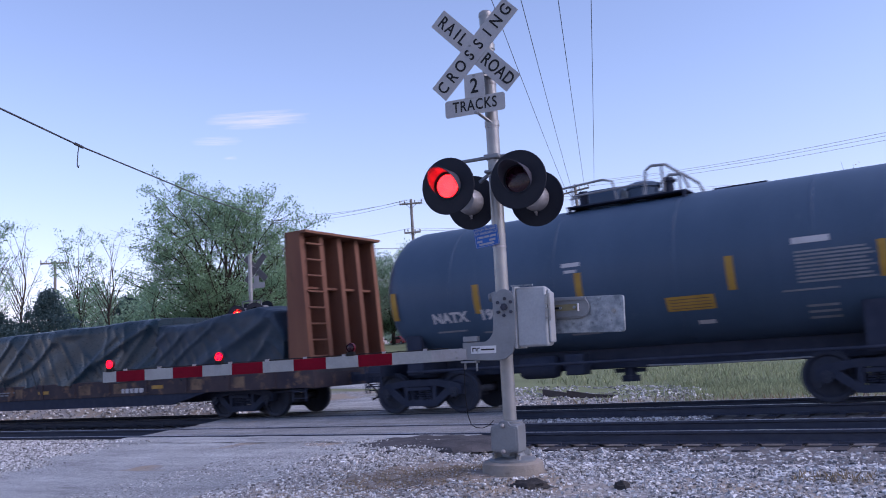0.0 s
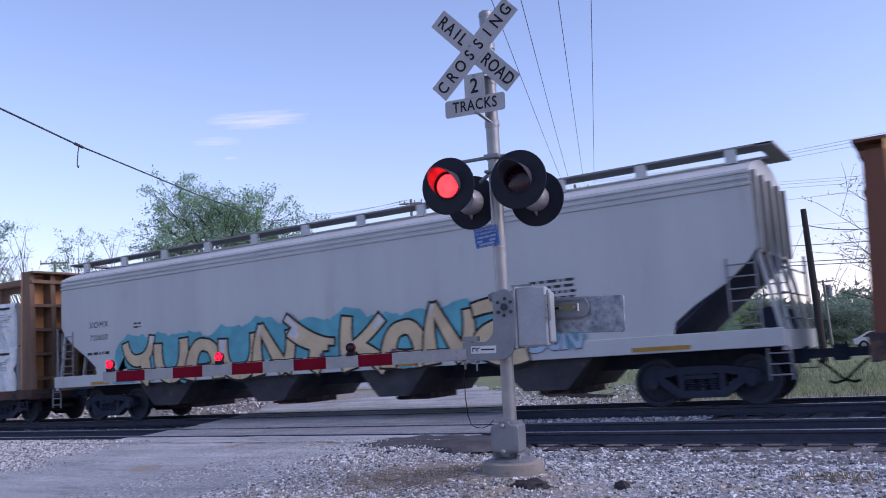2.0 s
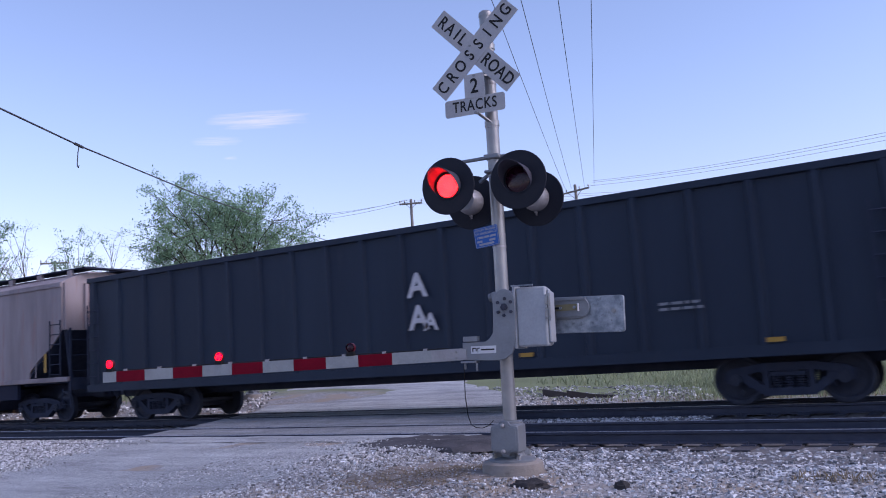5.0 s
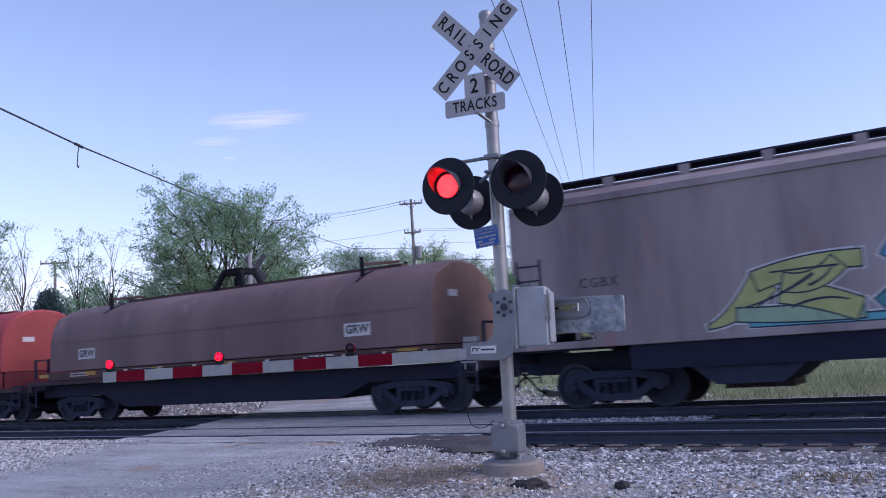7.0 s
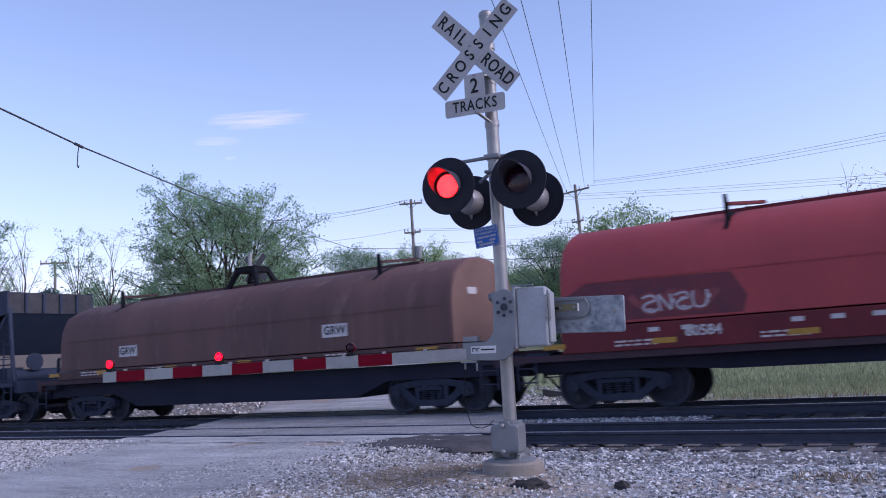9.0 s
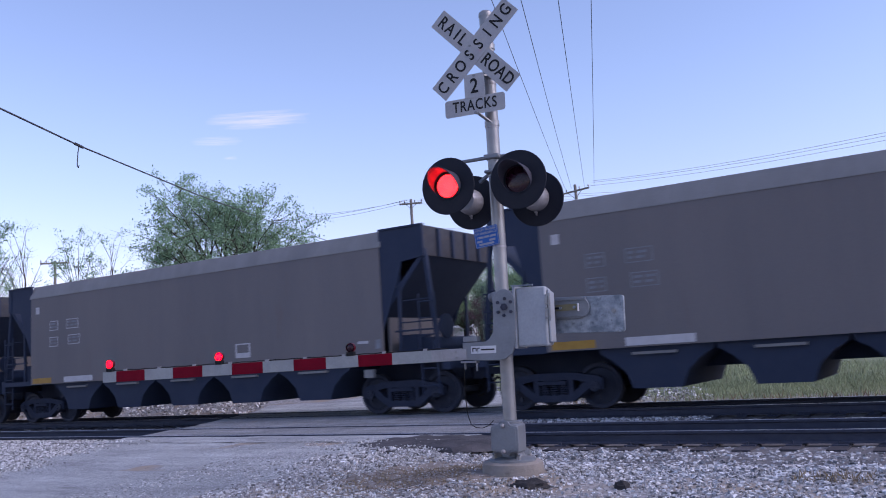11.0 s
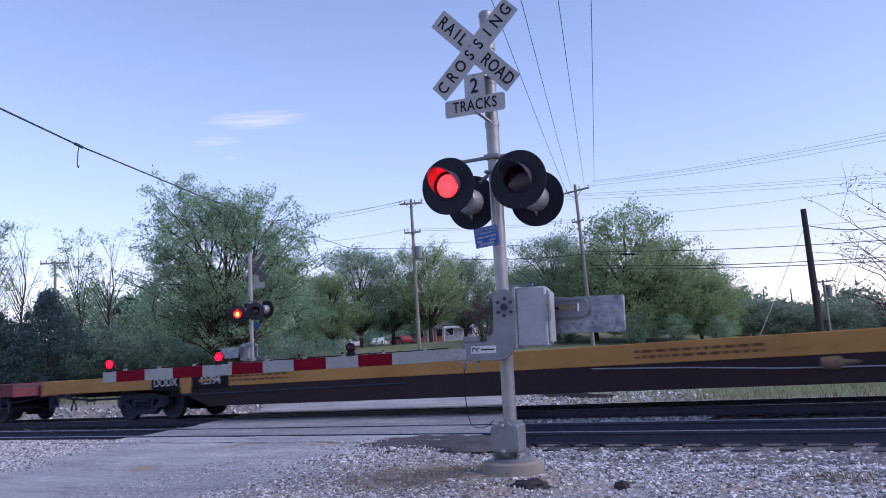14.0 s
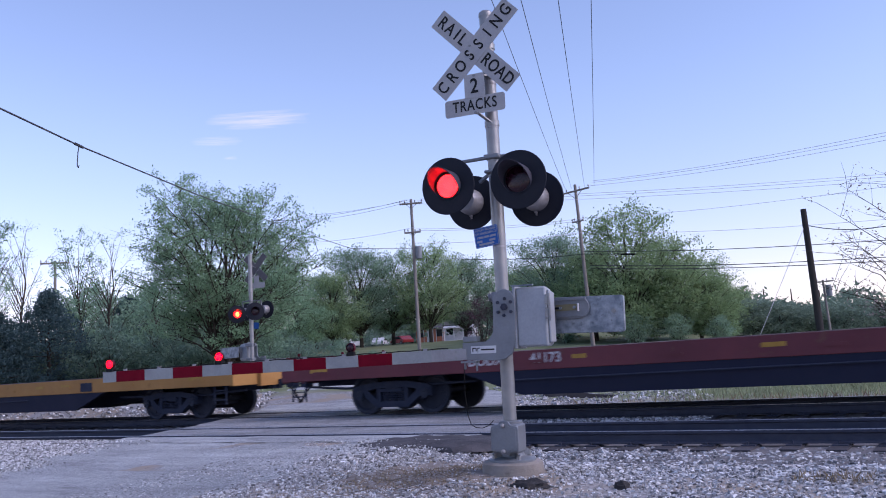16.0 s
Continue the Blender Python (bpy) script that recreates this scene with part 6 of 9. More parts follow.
# ---- centre-beam lumber car ----
def lumber_car():
    c = new_car("centre_beam_car", "orange-brown centre-beam flat car stacked with wrapped lumber", -68.3, (-9.45, 9.75), 12.0)
    flat_deck(c, 11.9, 1.0, BEAM_SILL, STEEL_DARK, 0.4, edge=0.25, shallow=4.0, deep=0.5)
    for s, face in ((1, -1), (-1, 1)):
        bulkhead(c, s * (11.55 if s > 0 else 11.72), face, 2.96, 4.55, 1.0, BULK_TAN if s < 0 else ORANGE_PANEL, BEAM_ORANGE, t=0.6 if s > 0 else 0.26)
    b = part("centre_beam", Geo().box(-11.3, 11.3, -0.42, 0.42, 4.42, 4.62).box(-11.3, 11.3, -0.06, 0.06, 4.25, 4.42), BEAM_ORANGE, c, "long orange-brown top chord", bevel=0.02)
    for k in range(17):
        x = -10.6 + 21.2 * k / 16
        part("beam_post", Geo().box(x - 0.055, x + 0.055, -0.16, 0.16, 1.0, 4.43), BEAM_ORANGE, b)
        if k % 3 == 1:
            part("gusset", Geo().prism([(x + 0.055, 4.42), (x + 0.5, 4.42), (x + 0.2, 3.7), (x + 0.055, 3.55)], "y", -0.05, 0.05), BEAM_ORANGE, b)
            part("gusset", Geo().prism([(x - 0.09, 3.6), (x - 0.09, 3.9), (x - 0.5, 4.42), (x - 0.7, 4.42)], "y", -0.05, 0.05), BEAM_ORANGE, b)
    side_plates(c, [(-10.5, -10.0), (-6.0, -5.5), (-1.0, -0.5), (4.0, 4.5), (9.2, 9.7)], 0.80, 0.90, YELLOW_TAPE)
    for a in (-3.4, 3.2):
        part("winch", Geo().box(a, a + 0.6, -1.6, -1.4, 0.52, 0.75), GREY_STENCIL, c, bevel=0.02)
    part("brake_rigging", Geo().cyl((-7, -1.1, 0.55), (7, -1.1, 0.55), 0.02, n=6).cyl((-7, -0.9, 0.7), (7, -0.9, 0.62), 0.02, n=6), STEEL_DARK, c)
    # white slatted placard, cable winches and slack rods along the sill
    pl = part("placard", Geo().box(5.7, 6.27, -1.562, -1.554, 0.70, 1.05), BEAM_SILL, c)
    for k in range(5):
        part("print_bar", Geo().box(5.74, 6.23, -1.566, -1.562, 0.73 + 0.066 * k, 0.762 + 0.066 * k), STENCIL, pl)
    for k in range(20):
        x = -11.0 + 1.16 * k
        wn = part("cable_winch", Geo().box(x - 0.07, x + 0.07, -1.58, -1.552, 0.79, 0.93), STEEL_DARK, c)
        part("drum", Geo().cyl((x - 0.1, -1.56, 0.74), (x + 0.1, -1.56, 0.74), 0.035, n=8), STEEL_DARK, wn)
    for x0, x1, z in ((-6.5, -2.0, 0.64), (0.5, 5.0, 0.60), (5.2, 9.0, 0.66)):
        part("slack_rod", Geo().tube([(x0, -1.3, z + 0.1), ((x0 + x1) / 2, -1.3, z), (x1, -1.3, z + 0.08)], 0.014, 6), STEEL_DARK, c)
    # wrapped bundles, two courses high on both sides; bars are printed on the draped wrap
    rng = random.Random(8)
    w, h, d, variants = 2.43, 1.357, 1.22, []

    def drape(u, t, v):
        """How far the wrap stands out at (u across, t up) on kind v: upright folds, slack diagonals."""
        warp = 0.35 * noise.noise((u * 2.0, t * 1.3, v + 20))
        fold = max(0.0, 1 - abs(noise.noise((u * 4.6 + warp + 0.5 * t + v * 7, t * 0.35, v))) * 6.0)
        slack = max(0.0, 1 - abs(noise.noise((u * 3.2 - t * 2.6 + warp + v, t * 1.6 + u, v + 3.3))) * 6.5)
        fine = max(0.0, 1 - abs(noise.noise((u * 9 + t * 3.0 + v, t * 4 - u * 3, v + 6.1))) * 5.0)
        edge = 0.07 * (max(0, abs(2 * u - 1) - 0.94) / 0.06) ** 2 + 0.06 * max(0, (t - 0.93) / 0.07) ** 2
        strap = 0.03 * max(0.0, 1 - abs(abs(2 * u - 1) - 0.5) / 0.03)
        return 0.085 * fold + 0.03 * slack + 0.012 * fine + 0.05 * noise.noise((u * 1.6 + v * 3, t * 1.1, v + 9)) - edge - strap

    for v in range(5):
        g, nx_, nz = Geo(), 64, 30
        for j in range(nz + 1):
            for i in range(nx_ + 1):
                u, t = i / nx_, j / nz
                hang = -0.06 - 0.05 * noise.noise((u * 5, v, 2.2)) if j == 0 else 0
                g.v.append((-w / 2 + w * u, -d - drape(u, t, v), h * t + hang))
        k0 = nx_ + 1
        g.f = [(j * k0 + i, j * k0 + i + 1, (j + 1) * k0 + i + 1, (j + 1) * k0 + i) for j in range(nz) for i in range(nx_)]
        r2, thick, thin = random.Random(90 + v), Geo(), Geo()
        for x in (-1.08, 0.08):
            for gg, z, hh, a, b in [(thick, 1.13 + r2.uniform(-0.03, 0.03), 0.075, r2.uniform(0, 0.08), r2.uniform(0.85, 1.05))] + \
                    [(thin, 0.99 - 0.06 * q, 0.018, 0.06 + r2.uniform(0.0, 0.1), r2.uniform(0.6, 0.95)) for q in range(7) if r2.random() < 0.85]:
                tilt, m0 = r2.uniform(-0.05, 0.05), len(gg.v)
                for q in range(41):
                    xx = x + a + (b - a) * q / 40
                    for zz in (z, z + hh):
                        z1 = zz + tilt * (q / 40 - 0.5)
                        gg.v.append((xx, -d - 0.014 - drape(min(1, max(0, (xx + w / 2) / w)), z1 / h, v), z1))
                gg.f += [(m0 + 2 * q, m0 + 2 * q + 2, m0 + 2 * q + 3, m0 + 2 * q + 1) for q in range(40)]
        variants.append((g.mesh("lumber_bundle", LUMBER_WRAP, smooth=60), thick.mesh("printed_bar", PALLET), thick.mesh("printed_bar", MAROON_PRINT), thin.mesh("printed_line", PALLET_GREY)))
    core = Geo().box(-w / 2 + 0.02, w / 2 - 0.02, -d + 0.07, 0, 0.02, h - 0.02).mesh("timber", LUMBER_WRAP)
    for side in (-1, 1):
        for row in range(2):
            for col in range(9):
                x = -9.62 + 2.405 * col
                m = pose(x + rng.uniform(-0.03, 0.03), side * (0.16 + rng.uniform(0, 0.05)), 1.02 + h * row, 0, 0, 0 if side < 0 else 180)
                v = rng.choice(variants)
                bd = tagged(new("lumber_bundle", v[0]), "lumber bundle in creased white printed wrap", "lumber bundle", "bundles on the centre-beam car")
                bd.matrix_basis = pose(-68.3, FAR_C, 0) @ m
                part("timber", core, None, bd)
                part("printed_bar", v[2] if ((row == 1 and col in (4, 5, 6, 7)) or (row == 0 and col == 6)) else v[1], None, bd)
                tagged(part("printed_line", v[3], None, bd), kind="stuff")
                RIDERS.append((bd, None, m, -68.3))


# ---- gondola ----
def gondola():
    c = new_car("gondola_car", "black high-sided gondola car with ribbed sides", -92.0, (-8.0, 8.2), 10.5)
    half, top = 10.35, 3.95
    for s in (-1, 1):
        part("side_wall", Geo().box(-half, half, *sorted((s * 1.47, s * 1.42)), 0.98, top), GON_BLACK, c)
        part("top_chord", Geo().box(-half, half, *sorted((s * 1.56, s * 1.40)), top - 0.02, top + 0.12), GON_BLACK, c, bevel=0.015)
        part("side_sill", Geo().box(-half, half, *sorted((s * 1.56, s * 1.40)), 0.86, 1.06), GON_BLACK, c)
        for k in range(20):
            x = -half + 0.25 + (2 * half - 0.5) * k / 19
            part("side_post", Geo().prism([(x - 0.10, s * 1.47), (x + 0.10, s * 1.47), (x + 0.05, s * 1.555), (x - 0.05, s * 1.555)], "z", 1.0, top), GON_BLACK, c)
        part("end_wall", Geo().box(*sorted((s * half, s * (half - 0.06))), -1.42, 1.42, 0.98, top + 0.08), GON_BLACK, c)
        g = Geo()
        for k in range(6):
            z = 1.25 + 0.42 * k
            g.box(*sorted((s * half, s * (half + 0.14))), -1.38, 1.38, z - 0.07, z + 0.07)
        part("end_rib", g, GON_BLACK, c)
        for y in (-1.60, 1.60):
            part("ladder", ladder(Geo(), s * (half - 0.55), s * (half - 0.1), y, 1.1, 3.3, 6), STEEL_DARK, c)
    part("floor_plate", Geo().box(-half, half, -1.45, 1.45, 0.9, 0.98).box(-half, half, -0.3, 0.3, 0.66, 0.9), STEEL_DARK, c)
    for z, t in ((2.75, "A"), (2.05, "A")):
        letters(t, 0.72, STENCIL, c, facing(0.95, -1.565, z), bold=0.02)
    letters("A", 0.5, STENCIL, c, facing(1.25, -1.565, 1.95), bold=0.015)
    label_block(c, 6.2, 7.0, 1.75, 1.95, -1.56, 2, GREY_STENCIL, 5)
    side_plates(c, [(3.3, 3.6), (8.0, 8.3)], 1.1, 1.18, YELLOW_TAPE, -1.565)


# ---- coil cars ----
def coil_car(centre, paint, end_paint, deck_paint, top_z, label, sill_z0, words, z0=1.36, strap_x=4.55, frame_at=-0.37, marks=((-2.16, -1.68), (0.49, 0.97))):
    c = new_car("coil_car", label, centre, (-5.85, 5.85), 7.85)
    half, frame_x = 6.72, 7.35
    zm = z0 + 0.82
    # cover: upright lower walls, curved shoulders, flattish top, rounded ends
    sec = [(-1.46, z0), (-1.46, zm), (-1.40, zm + 0.35), (-1.22, zm + 0.72), (-0.92, top_z - 0.22), (-0.5, top_z - 0.05), (0, top_z)]
    sec += [(-y, z) for y, z in reversed(sec[:-1])]
    g, ends = Geo(), [(-half, 0.965), (-half + 0.03, 0.99), (-half + 0.1, 1.0), (half - 0.1, 1.0), (half - 0.03, 0.99), (half, 0.965)]
    for x, k in ends:
        g.v += [(x, y * (0.6 + 0.4 * k), z0 + (z - z0) * k) for y, z in sec]
    r = len(sec)
    g.f = [(i * r + k, (i + 1) * r + k, (i + 1) * r + k + 1, i * r + k + 1) for i in range(len(ends) - 1) for k in range(r - 1)]
    cover = part("coil_cover", g, paint, c, "long rounded steel cover over the coils", smooth=40)
    for s in (-1, 1):
        e = Geo().add([(s * half, y * 0.986, z0 + (z - z0) * 0.965) for y, z in sec], [tuple(range(r))])
        e.add([(s * (half - 0.05), y * 0.986, z0 + (z - z0) * 0.965) for y, z in sec], [tuple(range(r))])
        part("cover_end", e, end_paint, cover, "end wall of the cover, light on it put into its colour")
        part("end_plate", Geo().box(*sorted((s * half, s * (half + 0.01))), -0.75, -0.35, 2.55, 2.7), STENCIL, cover)
        part("end_frame", Geo().box(*sorted((s * (half + 0.4), s * (half + 0.9))), -1.35, 1.35, 0.98, 1.16).bar((s * (frame_x + 0.3), -0.9, 1.3), (s * (frame_x + 0.3), -0.9, 1.9), 0.06, 0.06, up=(1, 0, 0)).bar((s * (frame_x + 0.3), 0.9, 1.3), (s * (frame_x + 0.3), 0.9, 1.9), 0.06, 0.06, up=(1, 0, 0)).bar((s * (frame_x + 0.3), -0.9, 1.9), (s * (frame_x + 0.3), 0.9, 1.9), 0.05, 0.05), STEEL_DARK, c)
    part("cover_seam", Geo().box(-half + 0.4, half - 0.4, -1.475, -1.455, zm - 0.02, zm + 0.02).box(-half + 0.4, half - 0.4, 1.455, 1.475, zm - 0.02, zm + 0.02), paint, cover)
    part("ridge_strip", Geo().box(-half + 1.9, half - 1.6, -0.14, 0.14, top_z - 0.02, top_z + 0.07), deck_paint, cover, "dark ridge along the cover")
    for x in (-strap_x, strap_x):
        strap = [(y * 1.012, z + 0.012) for y, z in sec][3:-3]
        g = Geo()
        for xx in (x - 0.045, x + 0.045):
            g.v += [(xx, y, z) for y, z in strap]
        g.f = [(k, len(strap) + k, len(strap) + k + 1, k + 1) for k in range(len(strap) - 1)]
        part("strap", g, BOARD_BLACK, cover)
        for sy in (-0.93, 0.93):
            part("stacking_guide", Geo().prism([(x - 0.05, top_z - 0.45), (x + 0.06, top_z - 0.45), (x + 0.0, top_z + 0.24), (x - 0.06, top_z + 0.24)], "y", sy - 0.04, sy + 0.04), BOARD_BLACK, cover)
        part("guide_arm", Geo().bar((x, -0.9, top_z + 0.06), (x + 0.5, -0.12, top_z + 0.12), 0.1, 0.06), deck_paint, cover)
    lift = Geo().box(frame_at - 0.36, frame_at + 0.36, -0.30, 0.30, top_z + 0.38, top_z + 0.53)
    for sx in (-1, 1):
        for sy in (-1, 1):
            lift.bar((frame_at + sx * 0.57, sy * 0.42, top_z - 0.1), (frame_at + sx * 0.30, sy * 0.24, top_z + 0.46), 0.13, 0.10, up=(1, 0, 0))
    lift.box(frame_at - 0.05, frame_at + 0.05, -0.05, 0.05, top_z, top_z + 0.14)
    part("lifting_frame", lift, BOARD_BLACK if z0 < 1.55 else deck_paint, cover, "splayed lifting frame on the cover's ridge")
    # body below
    for s in (-1, 1):
        part("side_sill", Geo().box(-half - 0.02, half + 0.02, *sorted((s * 1.54, s * 1.40)), sill_z0, z0 - 0.03), deck_paint, c, bevel=0.015)
        part("deck_edge", Geo().box(-frame_x - 0.45, frame_x + 0.45, *sorted((s * 1.50, s * 1.36)), sill_z0 - 0.13, sill_z0 - 0.004), DECK_DARK, c)
        part("end_wall", Geo().box(*sorted((s * half, s * (half + 0.03))), -1.36, 1.36, sill_z0, z0 - 0.02), deck_paint, c)
        for sy in (-1.5, 1.5):
            part("step", ladder(Geo(), s * (frame_x + 0.2) - 0.2, s * (frame_x + 0.2) + 0.2, sy, 0.45, 1.0, 2), STEEL_DARK, c)
    for a in (-frame_x - 0.5, frame_x + 0.3):
        part("end_sill", Geo().box(a, a + 0.2, -1.45, 1.45, 0.92, 1.12), DECK_DARK, c)
    deep = 0.40 if sill_z0 > 1.12 else 0.68
    part("trough", Geo().prism([(-frame_x - 0.2, 1.08), (frame_x + 0.2, 1.08), (frame_x + 0.2, 0.75), (4.7, 0.75), (3.8, deep), (-3.8, deep), (-4.7, 0.75), (-frame_x - 0.2, 0.75)], "y", -1.1, 1.1), FLAT_DARK, c, "blackened fish-belly centre sill")
    side_plates(c, [(-half - 0.4, -half + 0.05), (-4.95, -4.5), *marks, (half - 0.9, half - 0.35)], sill_z0 + 0.10, sill_z0 + 0.20, YELLOW_TAPE, -1.545)
    for x in (-5.65, -3.03, 3.3):
        label_block(c, x, x + 0.8, sill_z0 + 0.07, sill_z0 + 0.21, -1.54, 2, STENCIL, int(x * 9))
    for x, z, t, kind in words:
        if kind == "box":
            part("stencil", Geo().box(x - 0.37, x + 0.37, -1.468, -1.462, z - 0.15, z + 0.15), STENCIL, cover)
            letters(t, 0.27, DARK_STENCIL, cover, facing(x, -1.471, z), bold=0.006)
        elif kind == "word":
            letters(t, 0.26, STENCIL, c, facing(x, -1.547, z), bold=0.006)
        elif kind == "faint":
            label_block(c, x - 0.3, x + 0.3, z - 0.16, z + 0.16, -1.463, 2, SPRAY["dusty"], 5)
        else:
            graffiti(c, x - 0.62, x + 0.62, z - 0.19, z + 0.19, -1.468, 4, int(90 + x * 7), "dusty", ("silver", "silver") if kind == "tag" else ("dusty", "dusty"), line="dusty", halo_w=-0.2, stroke=0.045)
    return c


# ---- open-top coal hoppers ----
def coal_hopper(centre, seed):
    c = new_car("coal_hopper_car", "taupe-grey open-top coal hopper car with black ends", centre, (-6.65, 6.65), 8.25)
    top, body, lip = 3.72, 6.5, 7.68
    for s in (-1, 1):
        part("side_sheet", Geo().box(-body, body, *sorted((s * 1.53, s * 1.48)), 1.30, top), COAL_GREY, c, "smooth taupe side sheet")
        part("top_chord", Geo().prism([(s * 1.48, top), (s * 1.545, top), (s * 1.535, top + 0.05), (s * 1.40, top + 0.37), (s * 1.32, top + 0.39)], "x", -body - 0.05, body + 0.05), COAL_TRIM, c)
        part("end_side", Geo().prism([(body, top + 0.37), (lip, top + 0.36), (lip, 3.40), (body + 0.58, 3.34), (body + 0.46, 2.95), (body + 0.14, 2.2), (body, 1.9)], "y", *sorted((s * 1.50, s * 1.46))), COAL_BLACK, c)
        part("end_side", Geo().prism([(-body, top + 0.37), (-lip, top + 0.36), (-lip, 3.40), (-body - 0.58, 3.34), (-body - 0.46, 2.95), (-body - 0.14, 2.2), (-body, 1.9)], "y", *sorted((s * 1.50, s * 1.46))), COAL_BLACK, c)
        for a, b in ((-lip, -body), (body, lip)):
            part("end_chord", Geo().box(a, b, *sorted((s * 1.53, s * 1.42)), top + 0.36, top + 0.40), COAL_BLACK, c)
            part("corner_post", Geo().box(*sorted(((b if b > 0 else a), (b if b > 0 else a) + (-0.14 if b > 0 else 0.14))), *sorted((s * 1.52, s * 1.46)), 3.41, top + 0.36), COAL_BLACK, c)
            part("sill_end", Geo().box(*((body, 7.9) if b > 0 else (-7.9, -body)), *sorted((s * 1.53, s * 1.44)), 1.14, 1.27), COAL_BLACK, c)
        part("side_sill", Geo().box(-body, body, *sorted((s * 1.535, s * 1.44)), 1.16, 1.30), COAL_GREY, c)
        # ends
        part("slope_sheet", Geo().prism([(s * (lip - 0.02), 3.42), (s * (lip - 0.12), 3.46), (s * (body - 1.0), 1.34), (s * (body - 0.85), 1.24)], "y", -1.46, 1.46), COAL_BLACK, c)
        part("end_wall", Geo().box(*sorted((s * lip, s * (lip - 0.08))), -1.5, 1.5, 3.42, top + 0.36), POCKET_GREY, c, "grey end panel under the lip")
        for y in (-0.9, -0.3, 0.3, 0.9):
            part("end_brace", Geo().bar((s * (lip + 0.03), y, 3.42), (s * (lip + 0.03), y, top + 0.33), 0.09, 0.06, up=(1, 0, 0)), COAL_BLACK, c)
        part("end_web", Geo().box(*sorted((s * 6.54, s * 6.6)), -1.36, 1.36, 1.22, 2.15), COAL_GREY, c, "grimy grey web plate")
        for y in (-1.44, 1.44):
            part("end_strut", Geo().bar((s * 6.92, y, 1.2), (s * 6.96, y, 3.32), 0.07, 0.06, up=(1, 0, 0)), COAL_BLACK, c)
        for y in (-1.42, 1.42):
            part("end_post", Geo().bar((s * 7.9, y, 1.2), (s * (lip - 0.03), y, top - 0.15), 0.1, 0.08, up=(1, 0, 0)), COAL_BLACK, c)
        g = Geo().box(*sorted((s * 8.15, s * 7.95)), -1.45, 1.45, 0.95, 1.32).box(*sorted((s * 8.1, s * 5.2)), -1.35, 1.35, 1.15, 1.2)
        part("end_platform", g, COAL_BLACK, c)
        for y in (-1.5, 1.5):
            part("ladder", ladder(Geo(), s * 7.68 - 0.2, s * 7.68 + 0.2, y, 0.45, 2.6, 6), COAL_BLACK, c)
        part("brake_valve", Geo().box(*sorted((s * 6.75, s * 7.25)), -1.25, -0.7, 1.2, 1.74), COAL_BLACK, c, bevel=0.02)
        part("air_reservoir", Geo().cyl((s * 7.3, -1.1, 1.45), (s * 7.3, 1.1, 1.45), 0.22, n=16), COAL_BLACK, c)
        part("grab_rail", Geo().cyl((s * 6.95, -1.46, 2.0), (s * 7.85, -1.46, 2.0), 0.016, n=6).cyl((s * 6.8, -1.46, 1.82), (s * 7.85, -1.46, 1.82), 0.022, n=6).cyl((s * 7.05, -1.46, 2.48), (s * 7.8, -1.46, 2.48), 0.014, n=6), COAL_BLACK, c)
        part("brake_cylinder", Geo().cyl((s * 6.7, 0.1, 1.5), (s * 6.7, 0.9, 1.5), 0.2, n=14), COAL_BLACK, c)
        part("brake_wheel", Geo().cyl((s * 7.5, -0.5, 1.9), (s * 7.56, -0.5, 1.9), 0.28, n=18), COAL_BLACK, c)
    part("coal_bed", Geo().box(-body + 0.3, body - 0.3, -1.46, 1.46, 3.7, 3.8), COAL_BLACK, c)
    part("centre_sill", Geo().box(-7.95, 7.95, -0.25, 0.25, 0.72, 1.15), COAL_BLACK, c)
    for k in range(5):
        x = -4.4 + 2.2 * k
        p = part("hopper_pocket", Geo().prism([(x - 1.11, 1.24), (x + 1.11, 1.24), (x + 1.06, 1.06), (x + 0.82, 0.92), (x + 0.58, 0.7), (x + 0.46, 0.4), (x - 0.46, 0.4), (x - 0.58, 0.7), (x - 0.82, 0.92), (x - 1.06, 1.06)], "y", -1.42, 1.42), COAL_BLACK, c, "black discharge hopper")
        part("pocket_ledge", Geo().box(x - 0.42, x + 0.42, -1.5, -1.42, 1.02, 1.07), COAL_TRIM, p)
    rng = random.Random(seed)
    for x, z in ((-5.37, 2.85), (-4.5, 2.86), (-5.38, 2.38), (-4.43, 2.40)):
        w = 0.2 if x < -5 else 0.27
        fr = Geo().box(x - w, x + w, -1.536, -1.532, z - 0.14, z + 0.14)
        f = part("stencil_panel", fr, STENCIL if seed else GREY_STENCIL, c)
        g = Geo().box(x - w + 0.022, x + w - 0.022, -1.540, -1.536, z - 0.12, z + 0.12)
        part("stencil", g, COAL_GREY, f)
        label_block(f, x - w + 0.06, x + w - 0.05, z - 0.09, z + 0.1, -1.541, 2, GREY_STENCIL, rng.randrange(99), "lettering")
    if seed == 1:
        fr = part("stencil_panel", Geo().box(2.0, 2.5, -1.536, -1.532, 1.5, 1.85), STENCIL, c)
        part("stencil", Geo().box(2.05, 2.45, -1.540, -1.536, 1.62, 1.82), COAL_GREY, fr)
    part("marker", Geo().box(-6.25, -6.08, -1.536, -1.532, 3.25, 3.45), STENCIL, c)
    side_plates(c, [(5.5, 6.46), (-6.4, -5.5)], 1.19, 1.345, YELLOW_TAPE, -1.537)
    side_plates(c, [(2.7, 3.9), (4.3, 5.2), (-4.9, -3.6)], 1.19, 1.345, STENCIL, -1.537)
    part("marker", Geo().box(5.8, 6.1, -1.536, -1.532, 1.61, 1.67), STENCIL, c)
    part("marker", Geo().box(6.3, 6.44, -1.536, -1.532, 1.48, 1.68), GREY_STENCIL, c)
    part("jack_pad", Geo().box(5.92, 6.16, -1.5, -1.4, 0.85, 1.03), COAL_TRIM, c)


